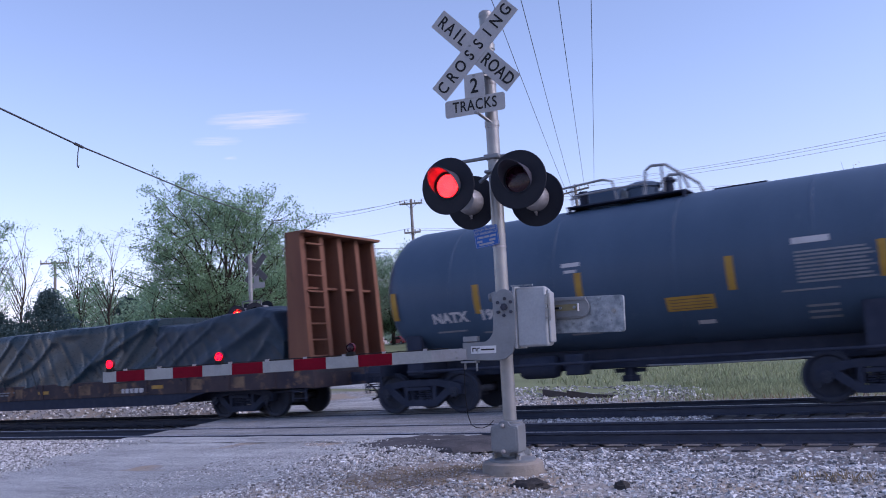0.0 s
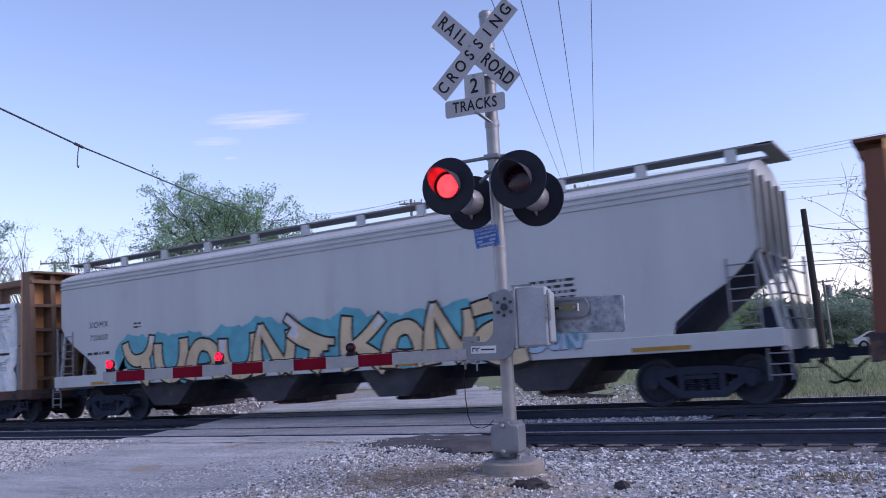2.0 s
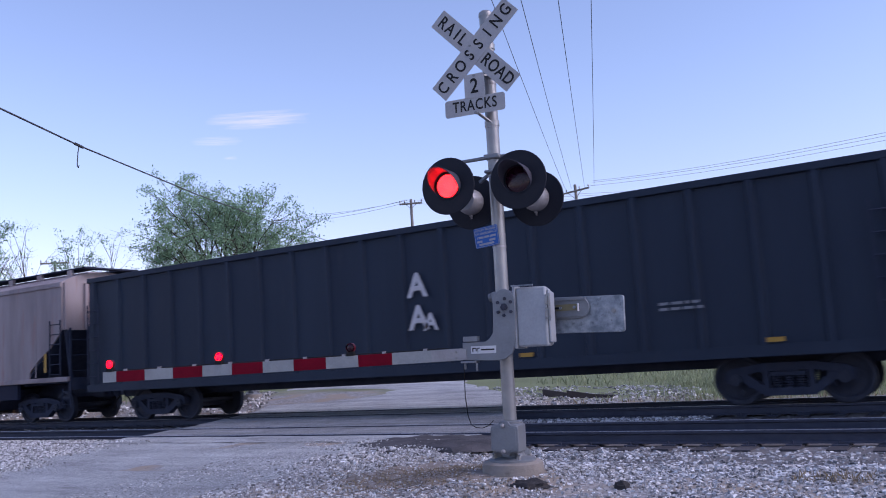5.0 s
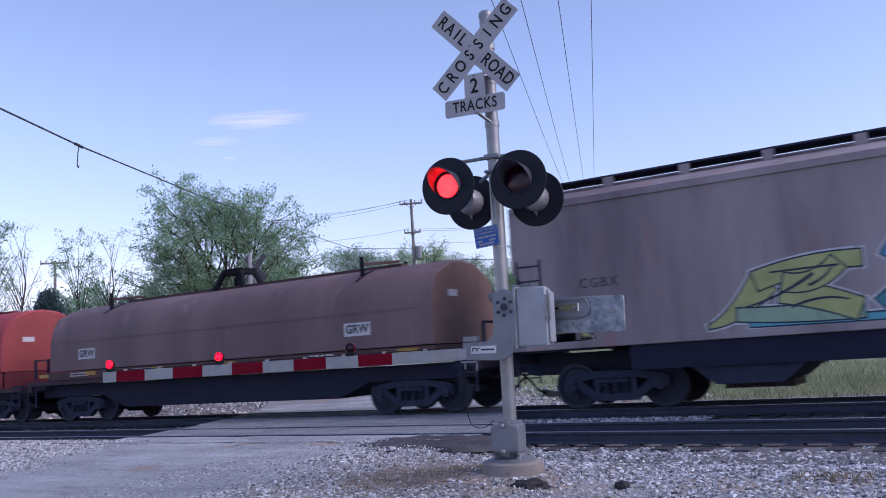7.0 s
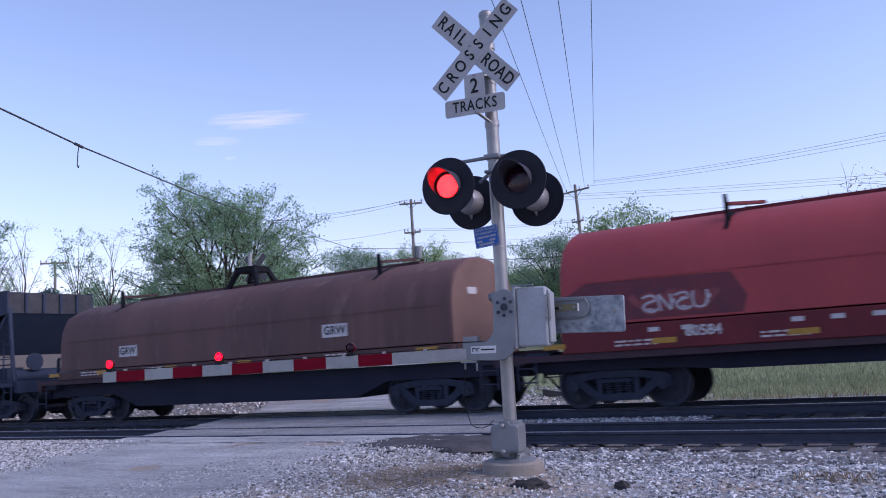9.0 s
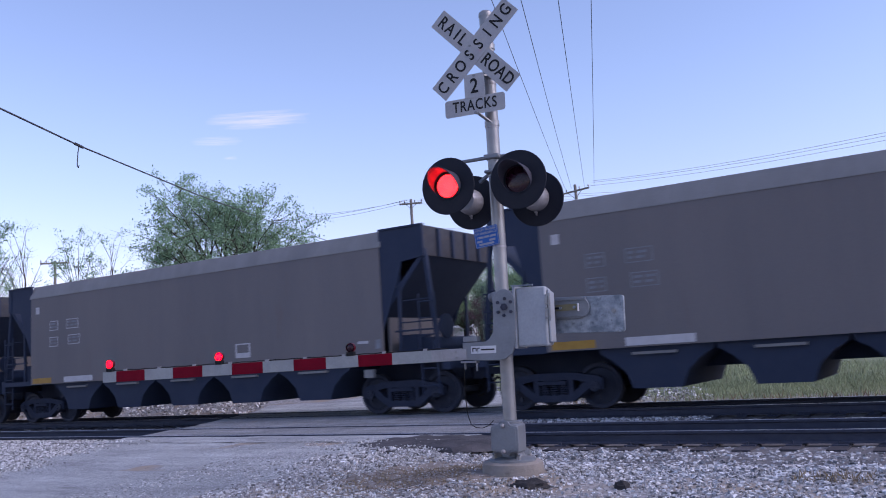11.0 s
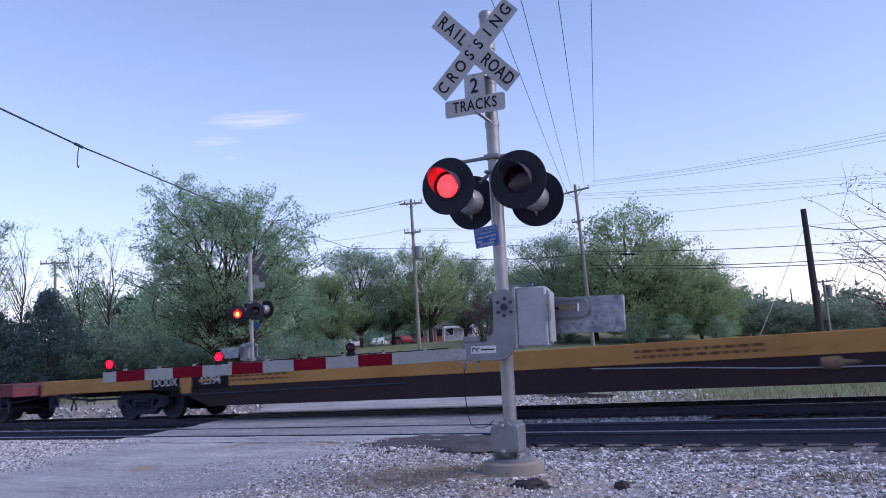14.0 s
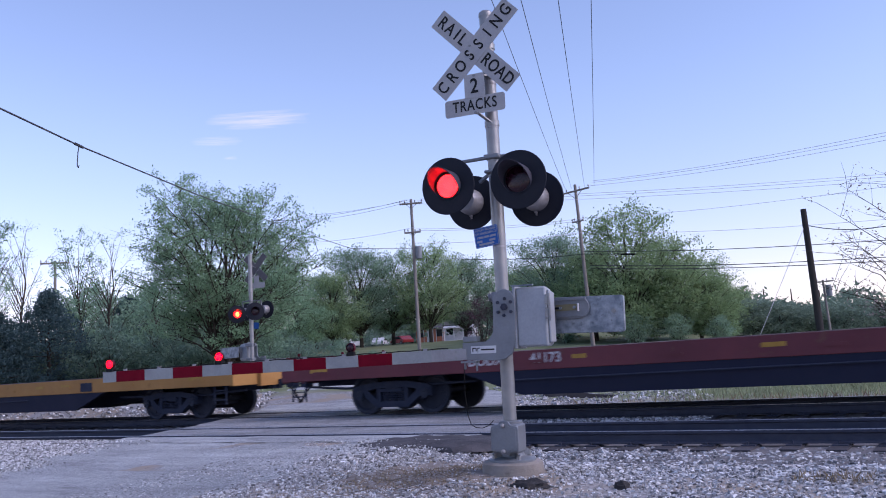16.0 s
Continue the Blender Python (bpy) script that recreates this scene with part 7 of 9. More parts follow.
# ---- long flat cars ----
def plain_flat(name, label, centre, half, trucks, edge_paint, girder_paint, plates, yellow):
    c = new_car(name, label, centre, trucks, half + 0.1)
    flat_deck(c, half, 1.2, edge_paint, girder_paint, 0.35, edge=0.36, shallow=(5.6 if yellow else 5.0), deep=0.36, front=3.2 if yellow else None)
    for x, t in plates:
        w = 0.105 * len(t) + 0.12
        if yellow:
            p = part("number_board", Geo().box(x - w, x + w, -1.562, -1.552, 0.80, 1.21), BOARD_BLACK, c, "black board with white lettering")
            letters(t, 0.30, STENCIL, p, facing(x, -1.565, 1.0), bold=0.002)
        else:
            letters(t, 0.27, STENCIL, c, facing(x, -1.556, 1.06), bold=0.006)
    n = int(half * 2 / 2.6)
    for k in range(n):
        x = -half + 1.2 + (2 * half - 2.4) * k / (n - 1)
        part("tie_down", Geo().box(x - 0.2, x + 0.2, -1.575, -1.55, 0.98, 1.04), edge_paint, c)
    if not yellow:
        side_plates(c, [(half - 1.6, half - 1.1), (half - 6.9, half - 6.5), (2.6, 3.0), (0.2, 0.6), (-3.3, -3.0), (-half + 0.9, -half + 1.4)], 1.02, 1.10, YELLOW_TAPE)
        for s in (-1, 1):
            part("deck_edge", Geo().box(-half + 0.1, half - 0.1, *sorted((s * 1.553, s * 1.46)), 1.222, 1.236), EDGE_PALE, c, "pale scuffed deck edge")
        part("vent_panel", Geo().box(half - 6.0, half - 5.5, -1.57, -1.55, 0.88, 1.12), STEEL_DARK, c)
    else:
        part("drop_post", Geo().box(-7.88, -7.55, -1.60, -1.53, 0.70, 1.23), edge_paint, c, bevel=0.01)
        part("air_line", Geo().tube([(3.4, -1.56, 0.80), (5.2, -1.57, 0.74), (6.8, -1.57, 0.65), (9.2, -1.56, 0.60), (11.5, -1.5, 0.66)], 0.014, 6), GREY_STENCIL, c, "pale sagging air line")
        part("brake_cylinder", Geo().lathe((7.4, -1.52, 0.70), (99, -1.52, 0.70), [(0, 0), (0.11, 0.02), (0.12, 0.3), (0.06, 0.36), (0.03, 0.6), (0, 0.61)], 14), TAN_PATCH, c)
        label_block(c, half - 9.6, half - 7.3, 0.92, 1.12, -1.555, 2, RUSTY_PRINT, 4)
        label_block(c, -half + 7.3, -half + 9.6, 0.92, 1.12, -1.555, 2, RUSTY_PRINT, 4)
    part("brake_rod", Geo().cyl((-half + 6, -1.58, 0.66), (-half + 13, -1.58, 0.70), 0.02, n=6), STEEL_DARK, c)
    for s in (-1, 1):
        part("end_beam", Geo().box(*sorted((s * (half - 0.02), s * (half + 0.12))), -0.7, 0.7, 0.78, 1.15), edge_paint, c)
    part("hand_brake", Geo().lathe((half - 0.35, -1.3, 1.22), (half - 0.35, -1.3, 9), [(0.05, 0), (0.05, 0.05), (0.14, 0.06), (0.14, 0.08), (0, 0.09)], 14), STEEL_DARK, c)


RUSTY_PRINT = mat("dark_worn_print", (0.14, 0.07, 0.035), rough=0.8, bump=0)

tank_car()
bulkhead_flat()
white_hopper()
lumber_car()
gondola()
brown_hopper()
coil_car(-129.9, COIL_BROWN, COIL_BROWN_END, DECK_PURPLE, 3.42, "dull brown coil car with a closed cover", 1.24, ((4.7, 1.95, "GRW", "box"), (-5.0, 1.95, "GRW", "box")), 1.50)
red = coil_car(-145.85, COIL_RED, COIL_RED_END, DECK_RED, 3.60, "faded red coil car with a closed cover", 1.10,
               ((-4.5, 1.95, "", "tag"), (1.05, 1.87, "", "tag"), (2.5, 1.89, "", "tag"), (5.5, 2.2, "", "faint"), (-4.0, 1.38, "80584", "word"), (-0.38, 2.12, "GRW", "box")), 1.62, 3.5, 0.0, ((-2.6, -2.1), (2.6, 3.2)))
part("repaint_patch", Geo().prism([(-6.55, 1.68), (-3.3, 1.66), (-3.2, 1.95), (-3.45, 2.38), (-6.2, 2.42), (-6.6, 2.2)], "y", -1.466, -1.461), PATCH_DARK, red, "darker repainted patch")
side_plates(red, [(-5.0 + 0.62 * k, -4.8 + 0.62 * k) for k in range(14) if k not in (2, 3)], 1.42, 1.50, STENCIL, -1.545, "stencil")
coil_car(-161.8, COIL_PINK, COIL_BROWN_END, DECK_PURPLE, 3.42, "weathered pinkish-brown coil car with a closed cover", 1.24, ((3.55, 1.97, "GRW", "box"), (-3.7, 1.92, "GRW", "box")), 1.50)
for k, x in enumerate((-178.8, -195.75, -212.7)):
    coal_hopper(x, (0, 1, 2)[k])
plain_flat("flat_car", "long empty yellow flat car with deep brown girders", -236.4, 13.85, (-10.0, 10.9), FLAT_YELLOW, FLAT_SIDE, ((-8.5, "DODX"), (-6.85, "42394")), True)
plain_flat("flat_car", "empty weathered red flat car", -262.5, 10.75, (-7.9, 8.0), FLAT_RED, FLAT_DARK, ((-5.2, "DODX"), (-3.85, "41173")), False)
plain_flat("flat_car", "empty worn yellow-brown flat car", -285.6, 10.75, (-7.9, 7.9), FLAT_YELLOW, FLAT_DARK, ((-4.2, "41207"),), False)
# ---- stones, weeds and grass ----
def in_debris(x, y):
    """Dumped gravel and scrap beside the road beyond the tracks."""
    return math.hypot((x + 10.2) / 3.7, (y - 24.6) / 4.2) < 1 + 0.4 * noise.noise((x * 0.5, y * 0.5, 6.0))


def stones(name, label, areas, seed, material=STONE):
    """Crushed stones strewn over areas: (x0, x1, y0, y1, how many, smallest, largest, height over ground or None, keep)."""
    rng = np.random.default_rng(seed)
    block = np.array([(x, y, z) for z in (-1, 1) for y in (-1, 1) for x in (-1, 1)]) * 0.62
    quad = np.array([(0, 2, 3, 1), (4, 5, 7, 6), (0, 1, 5, 4), (2, 6, 7, 3), (0, 4, 6, 2), (1, 3, 7, 5)])
    vs, fs, k = [], [], 0
    for x0, x1, y0, y1, count, lo, hi, zfun, keep in areas:
        for _ in range(count):
            x, y = rng.uniform(x0, x1), rng.uniform(y0, y1)
            if keep and not keep(x, y):
                continue
            s = lo + (hi - lo) * rng.random() ** 2.2
            shape = block * rng.uniform(0.5, 1.35, (8, 3)) * (s * np.array([rng.uniform(0.9, 1.5), rng.uniform(0.7, 1.1), rng.uniform(0.5, 0.85)]))
            a, b = rng.uniform(0, 6.28), rng.normal(0, 0.7)
            ca, sa, cb, sb = math.cos(a), math.sin(a), math.cos(b), math.sin(b)
            rot = np.array([[ca, -sa, 0], [sa, ca, 0], [0, 0, 1]]) @ np.array([[1, 0, 0], [0, cb, -sb], [0, sb, cb]])
            z = (zfun(x, y) if zfun else ground_z(x, y)) + s * rng.uniform(0.1, 0.45)
            vs.append(shape @ rot.T + (x, y, z))
            fs.append(quad + k)
            k += 8
    me = bpy.data.meshes.new(name)
    me.from_pydata(np.concatenate(vs).tolist(), [], np.concatenate(fs).tolist())
    me.materials.append(material)
    return tagged(new(name, me), label, "gravel", kind="stuff")


def off_road(x, y, slack=0.0):
    cx, hw = road_mid(y)
    if y < 9.6 and x < cx:
        return False
    return abs(x - cx) > hw + slack


def bed_top(x, y):
    for cy in (NEAR_C, FAR_C):
        d = abs(y - cy)
        if d < 1.75:
            return -0.235
        if d < 2.5:
            return max(-0.235 - 0.125 * (d - 1.75) / 0.75, ground_z(x, y))
    return ground_z(x, y)


def clear_of_patch(x, y):
    return math.hypot((x + 6.95) / 1.1, (y - 10.55) / 0.85) > 0.8 or random.random() < 0.06


def bare(x, y):
    """Patches of trodden earth among the stones."""
    if math.hypot((x + 5.2) / 1.15, (y - 8.15) / 1.0) < 1 + 0.4 * noise.noise((x * 2, y * 2, 3)) and random.random() < 0.86:
        return False
    if not clear_of_patch(x, y):
        return False
    return off_road(x, y, -0.25) and math.hypot(x + 4.19, y - 7.95) > 0.37 and (noise.noise((x * 0.55, y * 0.8, 4.4)) > -0.28 or random.random() < 0.4)


def bed_keep(x, y):
    return off_road(x, y, 0.1) and min(abs(y - r) for r in RAIL_Y) > 0.1


def shoulder(x, y):
    return -13.6 - 1.68 * (y - 7.6) < x < -12.7 - 0.5 * (y - 7.6) + 0.9 * noise.noise((x * 0.9, y * 0.9, 7.0)) + 0.4 * random.gauss(0, 1)


stones("ballast_stones", "loose pale grey crushed stone beside the rails", [
    (-8.2, 3.5, 8.6, 11.15, 21000, 0.012, 0.035, bed_top, lambda x, y: bare(x, y) or (y > 9.6 and off_road(x, y) and clear_of_patch(x, y))),
    (-8.2, 3.5, 5.2, 8.9, 30000, 0.008, 0.027, None, bare),
    (-6.6, -3.4, 6.5, 9.4, 4000, 0.004, 0.018, lambda x, y: ground_z(x, y) + 0.01, lambda x, y: math.hypot(x + 4.19, y - 7.95) > 0.37),
    (-8.1, -5.4, 9.6, 11.3, 1500, 0.006, 0.022, lambda x, y: ground_z(x, y) + 0.03, None),
    (-9.2, -6.2, 5.2, 11.0, 9000, 0.005, 0.016, lambda x, y: max(ground_z(x, y), road_z(y) - 0.01), clear_of_patch),
    (-7.5, 6, 10.9, 11.6, 1900, 0.014, 0.036, lambda x, y: -0.225, bed_keep),
    (-6.5, 8, 13.3, 15.9, 3000, 0.016, 0.038, bed_top, bed_keep),
    (-21.5, -11.8, 6.6, 11.45, 30000, 0.008, 0.028, lambda x, y: road_z(y) + 0.005 - 0.1 * step(10.9, 11.5, y), shoulder),
    (-17, -8.5, 5.5, 10.4, 2600, 0.003, 0.008, lambda x, y: road_z(y), None),
    (-8.4, -4.2, 15.3, 16.0, 1500, 0.016, 0.036, lambda x, y: -0.19, bed_keep),
    (-40, -14.8, 13.3, 15.9, 1500, 0.03, 0.055, bed_top, bed_keep),
    (-26, -17.5, 18.3, 22.5, 1700, 0.03, 0.08, lambda x, y: ground_z(x, y) + 0.05, lambda x, y: off_road(x, y)),
    (-60, -26, 18.3, 21, 1500, 0.04, 0.09, None, None),
    (-14, -6, 19.5, 29, 2600, 0.02, 0.07, None, lambda x, y: off_road(x, y) and in_debris(x, y) and noise.noise((x * 0.6, y * 0.6, 2)) > -0.3),
    (-11, 6, 18.2, 21.5, 1500, 0.02, 0.05, None, lambda x, y: off_road(x, y))], 3)


def blades(name, label, areas, seed, material, category="grass"):
    """Blades of grass: (x0, x1, y0, y1, how many, height, width)."""
    rng = np.random.default_rng(seed)
    vs, fs, k = [], [], 0
    for x0, x1, y0, y1, count, h, w in areas:
        for _ in range(count):
            x, y = rng.uniform(x0, x1), rng.uniform(y0, y1)
            if not off_road(x, y, 0.3) or (in_debris(x, y) and rng.random() < 0.86):
                continue
            z, a, hh = ground_z(x, y) - 0.02, rng.uniform(0, 6.28), h * rng.uniform(0.4, 1.25)
            dx, dy, lx, ly = w * math.cos(a), w * math.sin(a), hh * rng.normal(0, 0.3), hh * rng.normal(0, 0.3)
            vs += [(x - dx, y - dy, z), (x + dx, y + dy, z), (x + lx * 0.4 + dx * 0.6, y + ly * 0.4 + dy * 0.6, z + hh * 0.6), (x + lx, y + ly, z + hh)]
            fs += [(k, k + 1, k + 2), (k, k + 2, k + 3)]
            k += 4
    me = bpy.data.meshes.new(name)
    me.from_pydata(vs, [], fs)
    me.materials.append(material)
    return tagged(new(name, me), label, category, kind="stuff")


GRASS = leafy("spring_grass", (0.33, 0.38, 0.225), (0.25, 0.29, 0.17))
DEAD_WOOD = mat("dead_stalks", (0.30, 0.255, 0.215), (0.19, 0.155, 0.13), s=9, rough=0.9, bump=0.1, island=0.4)
STRAW = leafy("dry_grass", (0.30, 0.24, 0.15), (0.22, 0.17, 0.11))
blades("tall_grass", "rough green grass beyond the tracks", [(-9, 12, 21.8, 30, 15000, 0.2, 0.012), (-14, 16, 28, 46, 11000, 0.26, 0.022), (-60, -24, 21.5, 34, 5000, 0.5, 0.03)], 5, GRASS)
blades("dry_weeds", "dry straw-coloured weeds among the stones", [(-6.0, -4.4, 7.2, 8.4, 900, 0.07, 0.004), (-5.9, -3.6, 6.9, 8.9, 1100, 0.045, 0.004), (-5.7, -4.4, 7.0, 8.8, 420, 0.06, 0.004), (-6.9, -5.0, 7.6, 9.6, 900, 0.05, 0.004), (-1.6, -0.9, 8.4, 8.9, 260, 0.09, 0.004), (-7.0, -5.0, 6.0, 7.6, 380, 0.05, 0.004), (-4.2, -2.4, 6.6, 7.3, 260, 0.05, 0.004), (-9, 4, 19, 21.5, 900, 0.22, 0.01)], 6, STRAW, "weeds")


# dead twigs lying by the signal's foundation
twig_g, twig_rng = Geo(), random.Random(19)
for _ in range(420):
    x, y = twig_rng.gauss(-5.0, 0.5), twig_rng.gauss(7.7, 0.6)
    a, n = twig_rng.uniform(0, 6.28), twig_rng.uniform(0.05, 0.24)
    if math.hypot(x + 4.19, y - 7.95) < 0.42 or math.hypot(x + n * math.cos(a) + 4.19, y + n * math.sin(a) - 7.95) < 0.42:
        continue
    z = ground_z(x, y) + 0.012
    twig_g.bar((x, y, z), (x + n * math.cos(a), y + n * math.sin(a), z + twig_rng.uniform(0.0, 0.05)), 0.005, 0.005)
tagged(part("dead_twigs", twig_g, DEAD_WOOD), "dry brown twigs and stalks on bare earth", "debris", kind="stuff")


def lump(name, label, x, y, r, material, seed, flat=0.5, category="debris"):
    g, n = Geo(), 14
    for j in range(6):
        for i in range(n):
            a, e = 6.28319 * i / n, 1.5708 * j / 5
            p = Vector((math.cos(a) * math.cos(e), math.sin(a) * math.cos(e), math.sin(e)))
            k = r * (1 + 0.45 * noise.noise(p * 2.2 + Vector((seed, 0, 0))))
            g.v.append((p.x * k, p.y * k * 0.8, p.z * k * flat))
    g.f = [(j * n + i, j * n + (i + 1) % n, (j + 1) * n + (i + 1) % n, (j + 1) * n + i) for j in range(5) for i in range(n)]
    return tagged(part(name, g, material, m=pose(x, y, ground_z(x, y) - 0.01)), label, category)


EARTH = mat("trodden_earth", (0.31, 0.275, 0.25), (0.215, 0.185, 0.165), (0.40, 0.39, 0.385), s=4, rough=0.95, bump=1.0, fine=45, stain=0.56)
g = Geo()
for j in range(13):
    for i in range(48):
        a = 6.28319 * i / 48
        edge = 1 + 0.3 * noise.noise((math.cos(a) * 1.5, math.sin(a) * 1.5, 5.0)) + 0.22 * noise.noise((math.cos(a) * 6, math.sin(a) * 6, 2.0))
        x, y = -5.2 + 1.2 * edge * j / 12 * math.cos(a), 8.2 + 1.0 * edge * j / 12 * math.sin(a)
        g.v.append((x, y, ground_z(x, y) + (0.014 if j < 12 else -0.02) + 0.012 * noise.noise((x * 5, y * 5, 1.0))))
g.f = [(j * 48 + i, j * 48 + (i + 1) % 48, (j + 1) * 48 + (i + 1) % 48, (j + 1) * 48 + i) for j in range(12) for i in range(48)]
tagged(part("bare_earth", g, EARTH, smooth=70), "patch of trodden brown earth round the signal's foot", "ground", kind="structure")
DARK_LUMP = mat("tarry_lump", (0.03, 0.03, 0.033), (0.05, 0.048, 0.05), s=12, rough=0.85, bump=0.6)
lump("asphalt_lump", "dark broken lump of asphalt on the gravel", -3.75, 7.45, 0.20, DARK_LUMP, 1.0, 0.35)
lump("asphalt_lump", "dark broken lump of asphalt on the gravel", -2.95, 7.75, 0.085, DARK_LUMP, 5.0, 0.9)
ASPHALT_DARK = mat("dark_asphalt", (0.10, 0.098, 0.108), (0.05, 0.05, 0.058), (0.17, 0.165, 0.17), s=3, rough=0.95, bump=1.0, fine=30)
g, ring = Geo(), []
for k in range(40):
    a = 6.28319 * k / 40
    r = 1 + 0.4 * noise.noise((math.cos(a) * 1.6, math.sin(a) * 1.6, 9.0)) + 0.3 * noise.noise((math.cos(a) * 6, math.sin(a) * 6, 2.0))
    ring.append((1.1 * r * math.cos(a), 0.85 * r * math.sin(a)))
for q, z in ((1.0, -0.06), (0.9, 0.01), (0.7, 0.05), (0.35, 0.06)):
    g.v += [(x * q, y * q, z + 0.035 * noise.noise((x * q * 3, y * q * 3, 1))) for x, y in ring]
g.f = [(j * 40 + i, j * 40 + (i + 1) % 40, (j + 1) * 40 + (i + 1) % 40, (j + 1) * 40 + i) for j in range(3) for i in range(40)] + [tuple(range(120, 160))]
tagged(part("asphalt_patch", g, ASPHALT_DARK, m=pose(-6.95, 10.55, ground_z(-6.95, 10.55) - 0.02)), "dark crumbling edge of the crossing asphalt", "asphalt")
rng_c = random.Random(31)
for k in range(9):
    lump("asphalt_crumb", "small dark crumb of broken asphalt", -6.7 + rng_c.uniform(-0.9, 1.2), 9.65 + rng_c.uniform(-0.35, 0.3), rng_c.uniform(0.03, 0.08), DARK_LUMP, k * 2.3, 0.6)
for x, y, rz in ((-10.4, 23.6, 20), (-9.5, 23.3, 24)):
    g = Geo().prism([(-0.75, 0.0), (0.7, 0.0), (0.7, 0.05), (0.0, 0.12), (-0.75, 0.26)], "y", -0.1, 0.1)
    tagged(part("scrap_timber", g, TIMBER, m=pose(x, y, ground_z(x, y), 0, 0, rz)), "dark discarded timber beside the far rails", "timber", "scrap timbers")


# ---- trees ----
LEAF_A = leafy("spring_leaves", (0.25, 0.42, 0.25), (0.19, 0.33, 0.20), 0.15)
LEAF_B = leafy("dark_leaves", (0.225, 0.365, 0.25), (0.175, 0.29, 0.205), 0.14)
LEAF_C = leafy("fresh_leaves", (0.285, 0.425, 0.215), (0.22, 0.34, 0.175), 0.14)
LEAF_D = leafy("undergrowth_leaves", (0.19, 0.305, 0.23), (0.14, 0.23, 0.18), 0.15)
# Far leaves: distance haze is put into this greyer green.
LEAF_E = leafy("hazed_wood_leaves", (0.21, 0.30, 0.22), (0.155, 0.235, 0.18), 0.2)
NEEDLE = leafy("cedar_needles", (0.082, 0.15, 0.155), (0.064, 0.118, 0.13), 0.06)
BLOSSOM = leafy("pale_buds", (0.40, 0.33, 0.32), (0.30, 0.27, 0.22))
PURPLE = leafy("purple_buds", (0.16, 0.10, 0.12), (0.11, 0.075, 0.095))


def leaf_cloud(rng, centres, per, spread, size):
    """Many small leaves round the given points, as one bunch of quads."""
    c = np.repeat(np.array(centres), per, axis=0)
    n = len(c)
    p = c + rng.normal(0, 1, (n, 3)) * spread * np.array([1, 1, 0.75])
    u = rng.normal(0, 1, (n, 3))
    u /= np.linalg.norm(u, axis=1)[:, None]
    w = np.cross(u, rng.normal(0, 1, (n, 3)))
    w /= np.linalg.norm(w, axis=1)[:, None]
    s = size * rng.uniform(0.6, 1.4, (n, 1))
    v = np.stack([p - u * s, p + w * s * 0.45, p + u * s, p - w * s * 0.45], 1).reshape(-1, 3)
    return v, np.arange(4 * n).reshape(-1, 4)


